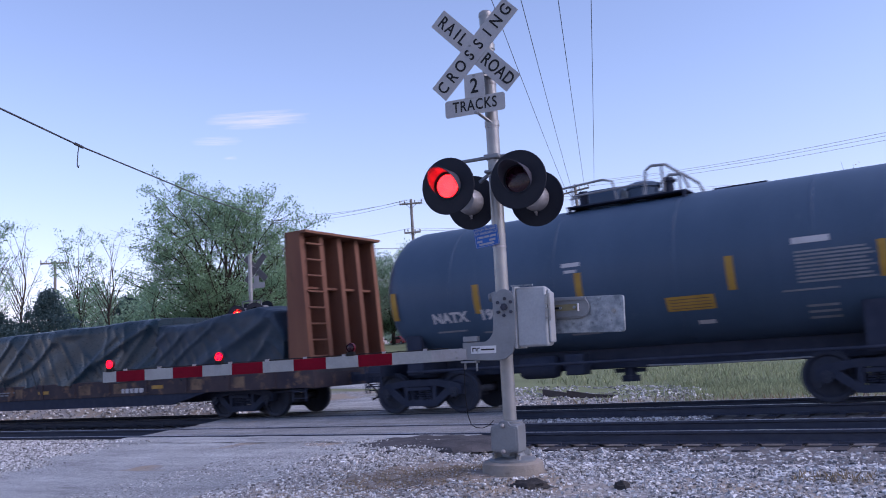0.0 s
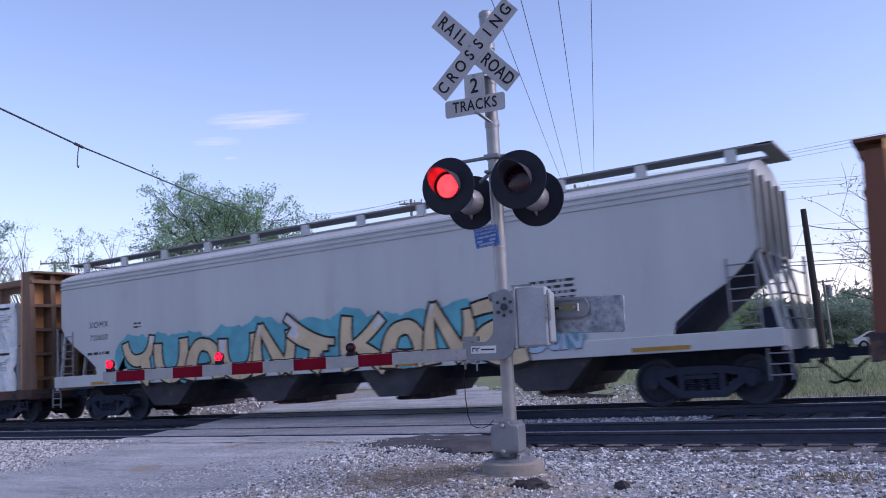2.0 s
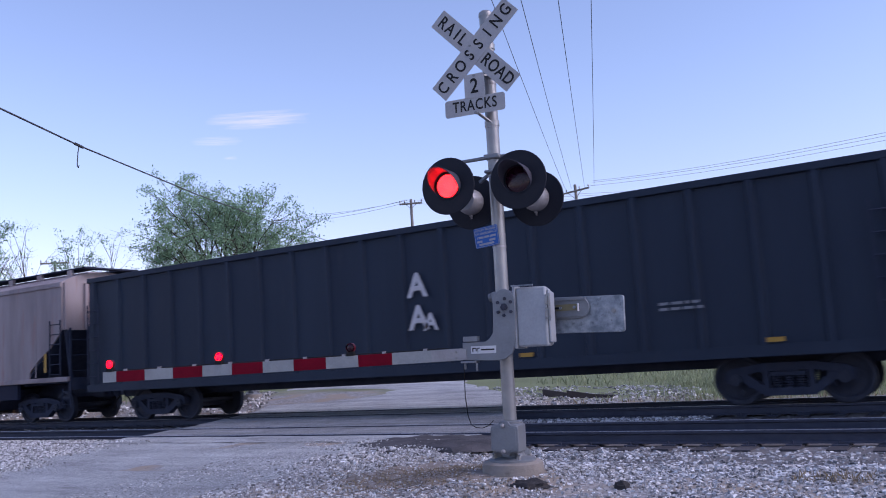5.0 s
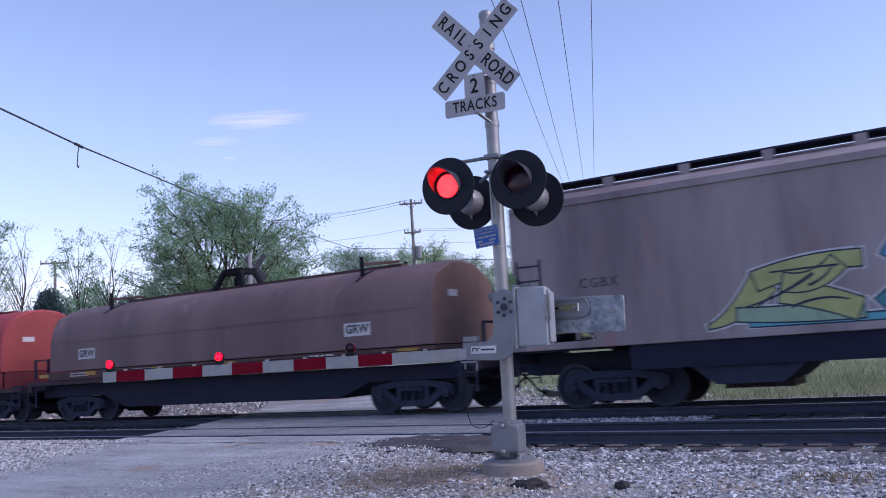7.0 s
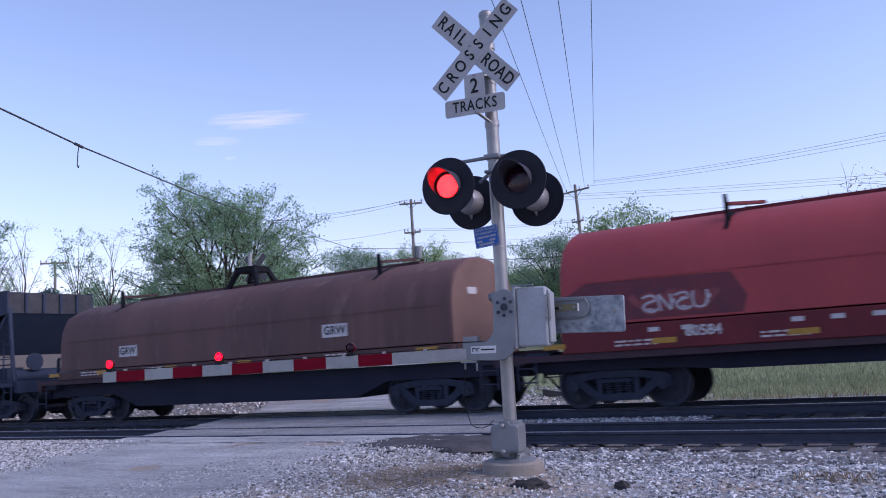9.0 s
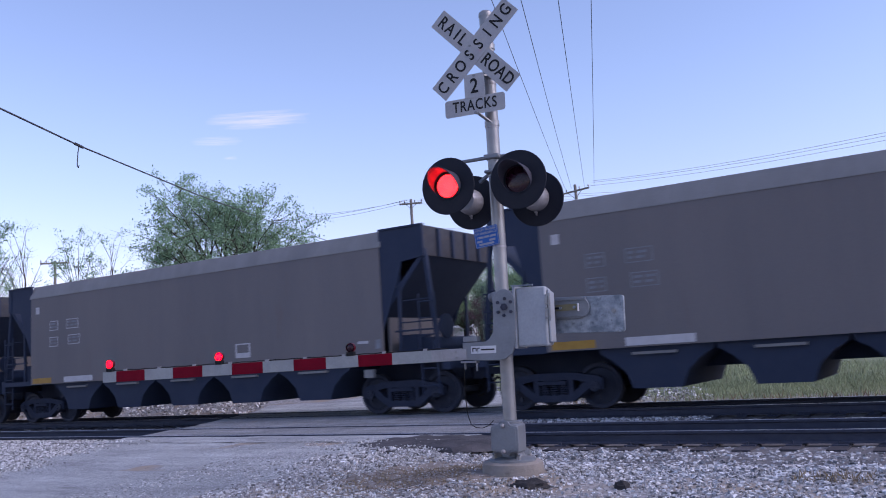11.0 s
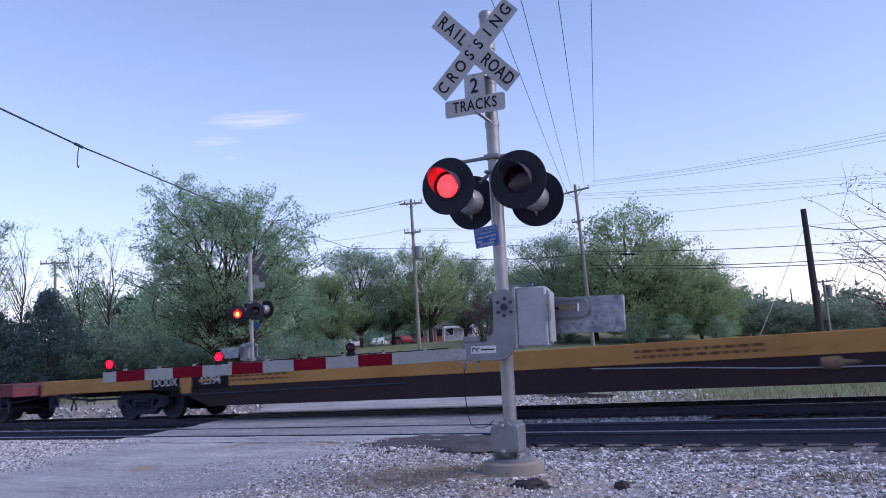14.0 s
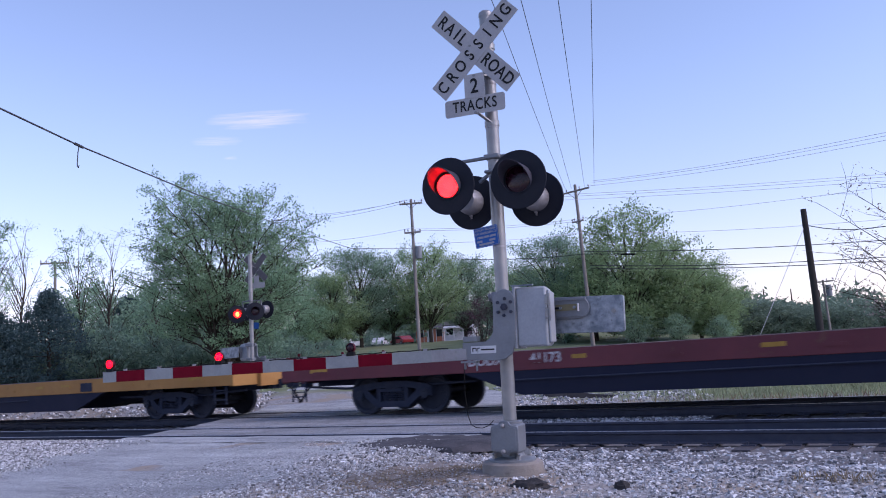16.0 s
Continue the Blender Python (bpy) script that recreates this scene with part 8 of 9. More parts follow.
def tree_mesh(seed, height, radius, base, tips, per, leaf, spread, trunk=0.16, stems=1, lean=0.0, fine=5, leaf_mat=None, bare_tips=0.0, squash=1.0):
    """Trunk and limbs as one mesh, crown as another. base: where the crown begins; tips: how many limbs carry leaves."""
    rng = np.random.default_rng(seed)
    wood, leaves = Geo(), []
    feet = []
    for s in range(stems):
        a = 6.28 * s / max(1, stems)
        top = Vector((math.cos(a) * radius * 0.35 * (stems > 1) + lean * height, math.sin(a) * radius * 0.35 * (stems > 1), height * rng.uniform(0.72, 0.9)))
        foot = Vector((math.cos(a) * 0.2 * (stems > 1), math.sin(a) * 0.2 * (stems > 1), -0.2))
        pts = [foot.lerp(top, t) + Vector((rng.normal(0, 0.12) * t, rng.normal(0, 0.12) * t, 0)) for t in (0, 0.15, 0.35, 0.55, 0.75, 1)]
        tr = trunk / (1 if stems == 1 else 1.5)
        wood.tube(pts, [tr, tr * 0.9, tr * 0.72, tr * 0.5, tr * 0.3, tr * 0.1], 8)
        feet.append(pts)
    for k in range(tips):
        # limb ends spread through an uneven crown
        while True:
            q = rng.uniform(-1, 1, 3)
            if np.linalg.norm(q) < 1:
                break
        q = q / max(np.linalg.norm(q), 1e-3) * np.linalg.norm(q) ** 0.55
        bulge = 1 + 0.28 * noise.noise((q[0] * 1.6 + seed, q[1] * 1.6, q[2] * 1.6))
        mid = (height + base) / 2
        end = Vector((q[0] * radius * bulge + lean * height * 0.8, q[1] * radius * bulge * squash, mid + q[2] * (height - base) / 2 * bulge))
        pts0 = feet[k % stems]
        t = min(0.95, max(0.22, (end.z - 0.9 * math.hypot(end.x, end.y)) / height + rng.uniform(-0.05, 0.1)))
        i = min(4, int(t * 5))
        start = pts0[i].lerp(pts0[i + 1], t * 5 - i)
        bend = start.lerp(end, 0.5) + Vector((0, 0, 0.12 * (end - start).length)) + Vector(rng.normal(0, 0.1, 3).tolist())
        limb = [start, start.lerp(bend, 0.55), bend, bend.lerp(end, 0.5), end]
        r0 = trunk * 0.3 * (1 - 0.5 * t)
        wood.tube(limb, [r0, r0 * 0.75, r0 * 0.5, r0 * 0.32, r0 * 0.12], 5)
        for j in range(fine):
            s0 = limb[2].lerp(limb[4], rng.uniform(0.1, 1))
            tip = s0 + Vector((rng.normal(0, 1) * radius * 0.16, rng.normal(0, 1) * radius * 0.16, abs(rng.normal(0.4, 0.8)) * radius * 0.14))
            wood.tube([s0, s0.lerp(tip, 0.5) + Vector(rng.normal(0, 0.04, 3).tolist()), tip], [r0 * 0.28, r0 * 0.2, r0 * 0.08], 4)
            if rng.random() >= bare_tips:
                leaves.append(tip)
                leaves.append(s0.lerp(tip, 0.6))
    v, f = leaf_cloud(rng, [tuple(p) for p in leaves], per, spread, leaf)
    crown = bpy.data.meshes.new("crown")
    crown.from_pydata(v.tolist(), [], f.tolist())
    crown.materials.append(leaf_mat or LEAF_A)
    return wood.mesh("trunk", BARK), crown


def tree(meshes, label, x, y, scale=1.0, turn=0.0, category="tree", group="", tall=1.0, name="tree"):
    t = thing(name, label, category, pose(x, y, ground_z(x, y) - 0.05, 0, 0, turn) @ Matrix.Diagonal((scale, scale, scale * tall, 1)), group)
    part("trunk", meshes[0], None, t, "brown branching trunk")
    part("crown", meshes[1], None, t, "leafy crown with gaps")
    return t


BIG = tree_mesh(21, 9.2, 4.3, 2.0, 150, 36, 0.052, 0.15, trunk=0.2, stems=5, fine=8, leaf_mat=LEAF_A)
tree(BIG, "tall many-stemmed tree in fresh spring leaf", -28.4, 27.5, 1.0, 30)
THIN = tree_mesh(33, 8.6, 1.7, 3.4, 30, 12, 0.055, 0.13, trunk=0.10, fine=6, leaf_mat=LEAF_A, bare_tips=0.35)
BARE = tree_mesh(37, 8.6, 2.0, 3.0, 34, 3, 0.045, 0.12, trunk=0.10, fine=7, leaf_mat=LEAF_A, bare_tips=0.75)
for x, y, s, a, m, lb in ((-43.1, 30.3, 1.1, 10, THIN, "slender tree with thin new leaves"), (-40.7, 30.6, 1.07, 70, BARE, "slender nearly bare tree"), (-43.9, 27.4, 1.15, 140, BARE, "slender nearly bare tree"),
                          (-45.8, 26.8, 1.15, 200, BARE, "slender nearly bare tree"), (-39.6, 22.6, 1.25, 250, THIN, "slender tree with thin new leaves"), (-38.0, 31.5, 0.8, 300, THIN, "slender tree with thin new leaves")):
    tree(m, lb, x, y, s, a, group="thin trees at the wood's edge")

MID = [tree_mesh(50 + k, 9.0, 4.2, 0.9, 84, 26, 0.08, 0.28, trunk=0.2, fine=6, leaf_mat=(LEAF_A, LEAF_C, LEAF_B)[k]) for k in range(3)]
ROUND = tree_mesh(61, 9.0, 4.2, -0.2, 90, 22, 0.095, 0.27, trunk=0.22, fine=6, leaf_mat=LEAF_C)
for i, (x, y, s, tall) in enumerate(((-48.7, 55.2, 0.74, 0.9), (-50.1, 61.5, 0.88, 0.95), (-49.6, 65.2, 1.02, 1.08), (-48.8, 69.4, 1.0, 1.05), (-44.6, 69.7, 1.02, 1.1), (-44.6, 76.4, 1.0, 0.98),
                                     (-43.0, 81.4, 0.95, 1.0), (-38.2, 79, 0.85, 0.95), (-54.6, 64.5, 0.95, 0.9), (-34.5, 72.6, 0.75, 0.9), (-31.8, 68.6, 0.78, 0.95))):
    tree(MID[i % 3], "broad leafy yard tree in spring green", x, y, s, 47 * i, group="yard trees on the hill", tall=tall)
for i, (x, y, s, tall, m) in enumerate(((-29.0, 64.6, 0.95, 1.05, MID[2]), (-24.9, 62.8, 0.9, 0.95, ROUND), (-21.4, 61.0, 1.1, 1.08, ROUND), (-18.9, 63.0, 0.95, 0.98, ROUND), (-17.8, 66.6, 0.85, 0.9, MID[1]), (-27.0, 67.0, 0.9, 0.95, MID[0]), (-16.2, 64.0, 0.62, 0.95, ROUND))):
    tree(m, "full rounded tree in bright spring leaf", x, y, s, 61 * i, group="trees by the utility poles", tall=tall)

# low wood that closes the view past the utility poles
WOOD = tree_mesh(66, 6.0, 3.6, -0.3, 60, 16, 0.125, 0.36, trunk=0.15, fine=5, leaf_mat=LEAF_E)
for i, (x, y, top) in enumerate(((-21.5, 76, 6.4), (-18.9, 78, 5.2), (-16.6, 79, 4.6), (-14.4, 80, 4.5), (-12.2, 81.5, 4.6), (-9.6, 82.5, 5.0), (-6.6, 85.0, 5.0), (-4.0, 88, 4.6), (-1.0, 90, 4.4),
                                 (-23.6, 93, 6.3), (-20.6, 97, 5.8), (-17.2, 99, 5.6), (-13.6, 102, 6.0), (-10.2, 104, 6.6), (-6.4, 107, 6.0))):
    k = max(0.5, (top - ground_z(x, y)) / (7.8 if x < -15 else 8.8))
    tree(WOOD, "low rounded tree in a dense dark-green wood", x, y, 0.85, 73 * i, group="low wood past the poles", tall=k / 0.85)

SHRUB = [tree_mesh(80 + k, 3.4, 2.1, 0.1, 34, 11, 0.092, 0.22, trunk=0.07, stems=3, fine=5, leaf_mat=(LEAF_D, LEAF_B)[k]) for k in range(2)]
rng_s = random.Random(12)
for i in range(26):
    t = i / 25
    x = -47 + 20.5 * t + rng_s.uniform(-0.8, 0.8)
    y = 25.5 + 8.5 * t + rng_s.uniform(-1.0, 2.5) + (3 if i % 3 == 0 else 0)
    tree(SHRUB[0 if i % 3 else 1], "dense green undergrowth bush", x, y, rng_s.uniform(0.72, 1.1) * (1 if t < 0.75 else max(0.28, 0.85 - 2.6 * (t - 0.75))), rng_s.uniform(0, 360), "shrub", "undergrowth at the wood's edge", name="shrub")
for x, y, s in ((-44, 44, 1.1), (-34.5, 38.5, 0.6), (-48, 44, 1.4), (-52, 42, 1.5), (-56, 40, 1.6), (-62, 45, 2.0), (-57, 47, 1.9)):
    tree(SHRUB[1], "dense green undergrowth bush", x, y, s, x * 37, "shrub", "undergrowth at the wood's edge", name="shrub")
for x, y, s in ((-29.5, 60, 0.75), (-26.0, 59.5, 0.7), (-20.2, 58.2, 0.6), (-17.6, 59.5, 0.6), (-15.0, 61.0, 0.6), (-33.5, 66, 0.7), (-36, 68, 0.65)):
    tree(SHRUB[1], "clipped garden bush by the house", x, y, s, x * 11, "shrub", "garden bushes", name="shrub")
BUSH = tree_mesh(90, 4.2, 2.0, 0.4, 34, 5, 0.07, 0.2, trunk=0.08, stems=4, fine=7, leaf_mat=PURPLE, bare_tips=0.3)
tree(BUSH, "purplish budding bush before the white house", -32.2, 57.6, 0.9, 20, "shrub", "garden bushes", name="shrub")


def cedar(x, y, h, r, seed, label):
    """Dark conical evergreen: drooping sprays on short limbs."""
    rng = np.random.default_rng(seed)
    wood, cs = Geo().tube([(0, 0, -0.1), (0.05, 0, h * 0.5), (0, 0, h * 0.98)], [0.12, 0.08, 0.02], 8), []
    for k in range(560):
        t = rng.random() ** 0.85
        z = h * (0.04 + 0.95 * t)
        rad = r * (1 - t) ** 0.75 * rng.uniform(0.35, 1.05) * (1 + 0.25 * math.sin(7 * t + seed))
        a = rng.uniform(0, 6.28)
        p = (rad * math.cos(a), rad * math.sin(a), z)
        cs.append(p)
        if k % 4 == 0:
            wood.tube([(0, 0, z * 0.97), p], [0.02, 0.006], 4)
    v, f = leaf_cloud(rng, cs, 26, 0.19, 0.075)
    me = bpy.data.meshes.new("crown")
    me.from_pydata(v.tolist(), [], f.tolist())
    me.materials.append(NEEDLE)
    t = thing("cedar_tree", label, "tree", pose(x, y, ground_z(x, y) - 0.05))
    part("trunk", wood, BARK, t)
    part("crown", me, None, t, "dark needled crown")


cedar(-40.5, 26.7, 5.5, 3.1, 4, "dark conical cedar at the wood's edge")
cedar(-40.6, 23.9, 4.4, 3.3, 8, "dark conical cedar at the wood's edge")
cedar(-59.2, 46.3, 6.1, 3.6, 9, "dark rounded evergreen far behind the bushes")

# sparse flowering tree that reaches in beside the dark pole
SPARSE = tree_mesh(97, 6.6, 3.4, 1.6, 40, 3, 0.045, 0.12, trunk=0.13, stems=2, fine=7, leaf_mat=BLOSSOM, bare_tips=0.15)
tree(SPARSE, "sparse budding tree with thin bare branches", -0.9, 30.0, 1.0, 60)

# far woods along the skyline
rng_f = np.random.default_rng(44)
centres = []
for k in range(520):
    a = rng_f.uniform(-70, 14)
    d = rng_f.uniform(125, 190)
    x, y = d * math.sin(radians(a)), d * math.cos(radians(a))
    h = rng_f.uniform(2.8, 5.2) * (1 + 0.3 * math.sin(a * 0.8)) * (d / 150)
    for j in range(16):
        t = rng_f.random()
        centres.append((x + rng_f.normal(0, 2.2) * (1.1 - t * 0.6), y + rng_f.normal(0, 2.2), ground_z(x, y) + h * t))
v, f = leaf_cloud(rng_f, centres, 9, 0.9, 0.46)
me = bpy.data.meshes.new("far_woods")
me.from_pydata(v.tolist(), [], f.tolist())
me.materials.append(LEAF_E)
tagged(new("far_woods", me), "distant line of hazy green woods", "woods", kind="stuff")
g = Geo()
for k in range(60):
    a = radians(-75 + 1.6 * k)
    for d, w in ((172, 5), (182, 5)):
        x, y = d * math.sin(a), d * math.cos(a)
        g.tube([(x, y, ground_z(x, y) - 0.3), (x, y, ground_z(x, y) + 7)], [0.25, 0.1], 5)
tagged(part("far_trunks", g, BARK), "trunks of the distant woods", "woods", kind="stuff")
# ---- far signal, poles, wires, houses, vehicles, clouds ----
def utility_pole(x, y, top, arms, material, label, r=0.15, lean=0.0, turn=0.0, group="", extras=None):
    z0 = ground_z(x, y)
    h = top - z0
    p = thing("utility_pole", label, "utility pole", pose(x, y, z0, 0, lean, turn), group)
    part("pole", Geo().cyl((0, 0, -0.3), (0, 0, h), r, r * 0.7, n=14), material, p)
    for dz, half in arms:
        a = part("crossarm", Geo().box(-half, half, -0.19, -0.08, h - dz - 0.06, h - dz + 0.06), material, p, bevel=0.01)
        part("brace", Geo().bar((-half * 0.5, -0.1, h - dz), (0, -0.1, h - dz - half * 0.45), 0.03, 0.03).bar((half * 0.5, -0.1, h - dz), (0, -0.1, h - dz - half * 0.45), 0.03, 0.03), material, a)
        for s in (-0.95, -0.55, 0.35, 0.95):
            part("insulator", Geo().lathe((s * half, -0.13, h - dz + 0.05), (s * half, -0.13, 99), [(0.02, 0), (0.02, 0.06), (0.06, 0.08), (0.06, 0.12), (0.03, 0.2), (0, 0.21)], 10), GALV, a)
    if extras:
        part("transformer", Geo().cyl((0.35, 0, h - extras - 0.45), (0.35, 0, h - extras + 0.45), 0.24, n=16).box(0.1, 0.3, -0.05, 0.05, h - extras - 0.2, h - extras + 0.2), GREY_PAINT, p, "grey drum transformer")
    return p


utility_pole(-34.0, 51.5, 13.0, ((0.35, 0.85), (2.5, 0.6)), WOOD_POLE, "weathered wooden utility pole with two crossarms", 0.14, 0.0, 25, "utility poles", 4.0)
utility_pole(-22.6, 56.2, 13.0, ((0.5, 1.25), (2.7, 0.5)), WOOD_POLE, "weathered wooden utility pole with a wide crossarm", 0.15, -2.0, -12, "utility poles")
utility_pole(-6.75, 48.4, 7.9, (), DARK_POLE, "thick dark creosoted pole, cut short", 0.21, -1.2, 0, "utility poles")
utility_pole(-56.5, 37.8, 10.1, ((0.2, 1.0),), WOOD_POLE, "distant wooden utility pole among the trees", 0.13, 0, 40, "utility poles")
utility_pole(-9.9, 76.2, 5.7, ((0.15, 0.8),), WOOD_POLE, "distant wooden utility pole over the treeline", 0.12, -1.5, 10, "utility poles", 0.9)


def wire(a, b, r, sag=0.3, material=None, n=14, past=0.0, label="thin pale wire strung between utility poles", group="overhead wires"):
    a, b = Vector(a), Vector(b)
    pts = []
    for i in range(n + 1):
        t = i / n * (1 + past)
        pts.append(a.lerp(b, t) - Vector((0, 0, sag * 4 * t * (1 - t) if t <= 1 else 0)))
    return tagged(part("overhead_wire", Geo().tube(pts, r, 5), material or WIRE), label, "wire", group)


for a, b in (((-23.75, 56.3, 12.75), (-10.42, 20.47, 11.21)), ((-23.25, 56.2, 12.75), (-9.7, 20.93, 11.07)), ((-22.2, 56.1, 12.7), (-8.81, 21.48, 11.01)), ((-21.4, 55.9, 12.6), (-8.02, 21.97, 10.95))):
    wire(a, b, 0.011, 0.15, WIRE, past=0.9, label="thin wire running over the road from the pole")
for a, b in (((-21.5, 56.1, 13.0), (-2.65, 49.98, 11.61)), ((-21.6, 56.1, 12.9), (-2.67, 49.99, 11.43)), ((-22.0, 56.1, 12.7), (-2.7, 50.01, 11.2)),
             ((-33.2, 51.5, 12.9), (-3.24, 55.72, 10.34)), ((-33.5, 51.5, 12.8), (-3.26, 55.73, 10.17)), ((-33.8, 51.5, 12.6), (-3.29, 55.75, 9.94)),
             ((-22.46, 56.0, 10.43), (-3.33, 55.78, 9.61)), ((-22.76, 56.0, 9.42), (-3.42, 53.69, 7.44))):
    wire(a, b, 0.012, 0.25, WIRE_PALE, past=0.6)
for a, b in (((-34.3, 51.4, 13.0), (-48.8, 56.8, 14.3)), ((-34.1, 51.4, 12.95), (-48.75, 56.8, 14.5)), ((-33.9, 51.4, 12.83), (-48.8, 56.84, 13.98)), ((-33.6, 51.3, 10.85), (-45.78, 53.19, 11.37)),
             ((-33.6, 51.4, 10.72), (-22.46, 56.0, 10.43)), ((-33.6, 51.4, 10.6), (-22.48, 56.0, 10.27)), ((-33.74, 51.4, 9.7), (-22.76, 56.0, 9.42))):
    wire(a, b, 0.014, 0.2, WIRE_PALE, past=0.35 if b[0] < -40 else 0.0)
for a, b, past in (((-22.68, 56.0, 8.1), (-3.41, 51.54, 6.06), 0.6), ((-22.36, 56.35, 7.08), (-3.53, 51.61, 5.15), 0.6), ((-22.38, 56.36, 6.88), (-3.55, 51.63, 4.94), 0.6), ((-33.64, 56.26, 8.86), (-22.7, 56.01, 7.9), 0.0), ((-6.7, 48.3, 6.95), (-3.11, 48.12, 6.45), 1.5)):
    wire(a, b, 0.024, 0.2, WIRE, past=past, label="dark low cable strung between poles")
splice = part("cable_splice", Geo().cyl((-19.9, 55.94, 7.55), (-18.9, 55.9, 7.44), 0.06, n=10), RUBBER)
tagged(splice, "black splice case on the cable", "splice case")
wire((-22.7, 56.01, 7.9), (-19.13, 55.9, 7.47), 0.024, 0.0, WIRE, label="dark low cable strung between poles")
wire((-6.97, 48.07, 6.82), (-9.9, 45.6, 0.1), 0.014, 0.0, WIRE_PALE, label="guy wire of the dark pole", group="guy wires")
cable = Geo().tube([(-13.6, 6.2, 6.32), (-15.2, 8.81, 6.47), (-17.31, 12.21, 6.67), (-22.63, 20.66, 7.45), (-26.8, 28.4, 8.0), (-31.2, 36.52, 8.63), (-35.3, 45.77, 9.04), (-34.0, 51.4, 9.3)], 0.02, 6)
cb = tagged(part("overhead_cable", cable, WIRE), "thick dark cable slung across the road", "cable")
part("hook", Geo().tube([(-17.31, 12.21, 6.67), (-17.34, 12.2, 6.5), (-17.36, 12.2, 6.3), (-17.4, 12.22, 6.2), (-17.37, 12.23, 6.15), (-17.33, 12.22, 6.2)], 0.012, 6), WIRE, cb, "hanging end of tie wire")
part("clamp", Geo().cyl((-17.2, 12.03, 6.66), (-17.42, 12.39, 6.68), 0.035, n=8), WIRE, cb)

# houses on the hill
SIDING = mat("white_siding", (0.55, 0.56, 0.58), (0.46, 0.47, 0.5), s=2, rough=0.7, bump=0.1)
SHINGLE = mat("grey_shingle", (0.10, 0.095, 0.10), (0.07, 0.068, 0.072), s=3, rough=0.9, bump=0.3)
BRICKWORK = mat("red_brick", (0.46, 0.17, 0.10), (0.36, 0.13, 0.08), s=3, rough=0.85, bump=0.3, fine=14)
WINDOW = mat("dark_window_glass", (0.02, 0.022, 0.026), rough=0.1, bump=0)


def house(x, y, w, d, h, turn, wall, label, porch, pitch=1.4):
    hs = thing("house", label, "house", pose(x, y, ground_z(x, y), 0, 0, turn), "houses on the hill")
    part("wall", Geo().box(-w / 2, w / 2, -d / 2, d / 2, -0.3, h), wall, hs)
    roof = Geo().prism([(-d / 2 - 0.4, h), (d / 2 + 0.4, h), (d / 2 + 0.4, h + 0.12), (0, h + pitch), (-d / 2 - 0.4, h + 0.12)], "x", -w / 2 - 0.3, w / 2 + 0.3)
    part("roof", roof, SHINGLE, hs, "grey shingle roof")
    for k in range(3):
        xx = -w / 2 + w * (k + 0.5) / 3
        wd = part("window" if k != 1 else "door", Geo().box(xx - 0.45, xx + 0.45, -d / 2 - 0.03, -d / 2 + 0.05, 0.1 if k == 1 else 0.9, 2.0), WINDOW if k != 1 else SIDING, hs)
        part("frame", Geo().box(xx - 0.53, xx + 0.53, -d / 2 - 0.05, -d / 2 - 0.03, 2.0, 2.1).box(xx - 0.53, xx - 0.45, -d / 2 - 0.05, -d / 2 - 0.03, 0.1, 2.0).box(xx + 0.45, xx + 0.53, -d / 2 - 0.05, -d / 2 - 0.03, 0.1, 2.0), SIDING, wd)
    if porch:
        part("porch_roof", Geo().prism([(-d / 2 - 2.0, h - 0.45), (-d / 2, h - 0.1), (-d / 2, h), (-d / 2 - 2.0, h - 0.3)], "x", -w / 2, w / 2), SIDING, hs)
        part("porch_floor", Geo().box(-w / 2, w / 2, -d / 2 - 2.0, -d / 2, -0.3, 0.15), SIDING, hs)
        for k in range(4):
            xx = -w / 2 + 0.1 + (w - 0.2) * k / 3
            part("porch_post", Geo().box(xx - 0.07, xx + 0.07, -d / 2 - 1.95, -d / 2 - 1.81, 0.1, h - 0.4), SIDING, hs)
        part("porch_brace", Geo().bar((-w / 2, -d / 2 - 1.9, h - 0.5), (-w / 2 + 1.6, -d / 2 - 1.9, 0.3), 0.1, 0.1), SIDING, hs)
    return hs


house(-62.0, 105.0, 4.2, 5, 2.2, 25, SIDING, "white frame house with a porch behind shrubs", True, 0.8)
house(-71.5, 112.5, 4.4, 5, 2.1, 20, BRICKWORK, "small red brick house on the hill", False, 0.9)
house(-35.5, 82.0, 6.0, 5, 1.8, 15, SIDING, "low white house behind the trees", False, 0.8)

# parked vehicles
CAR_WHITE = mat("white_car_paint", (0.6, 0.61, 0.63), (0.55, 0.56, 0.58), s=2, rough=0.3, bump=0)
CAR_RED = mat("red_car_paint", (0.25, 0.03, 0.03), (0.2, 0.025, 0.025), s=2, rough=0.3, bump=0)


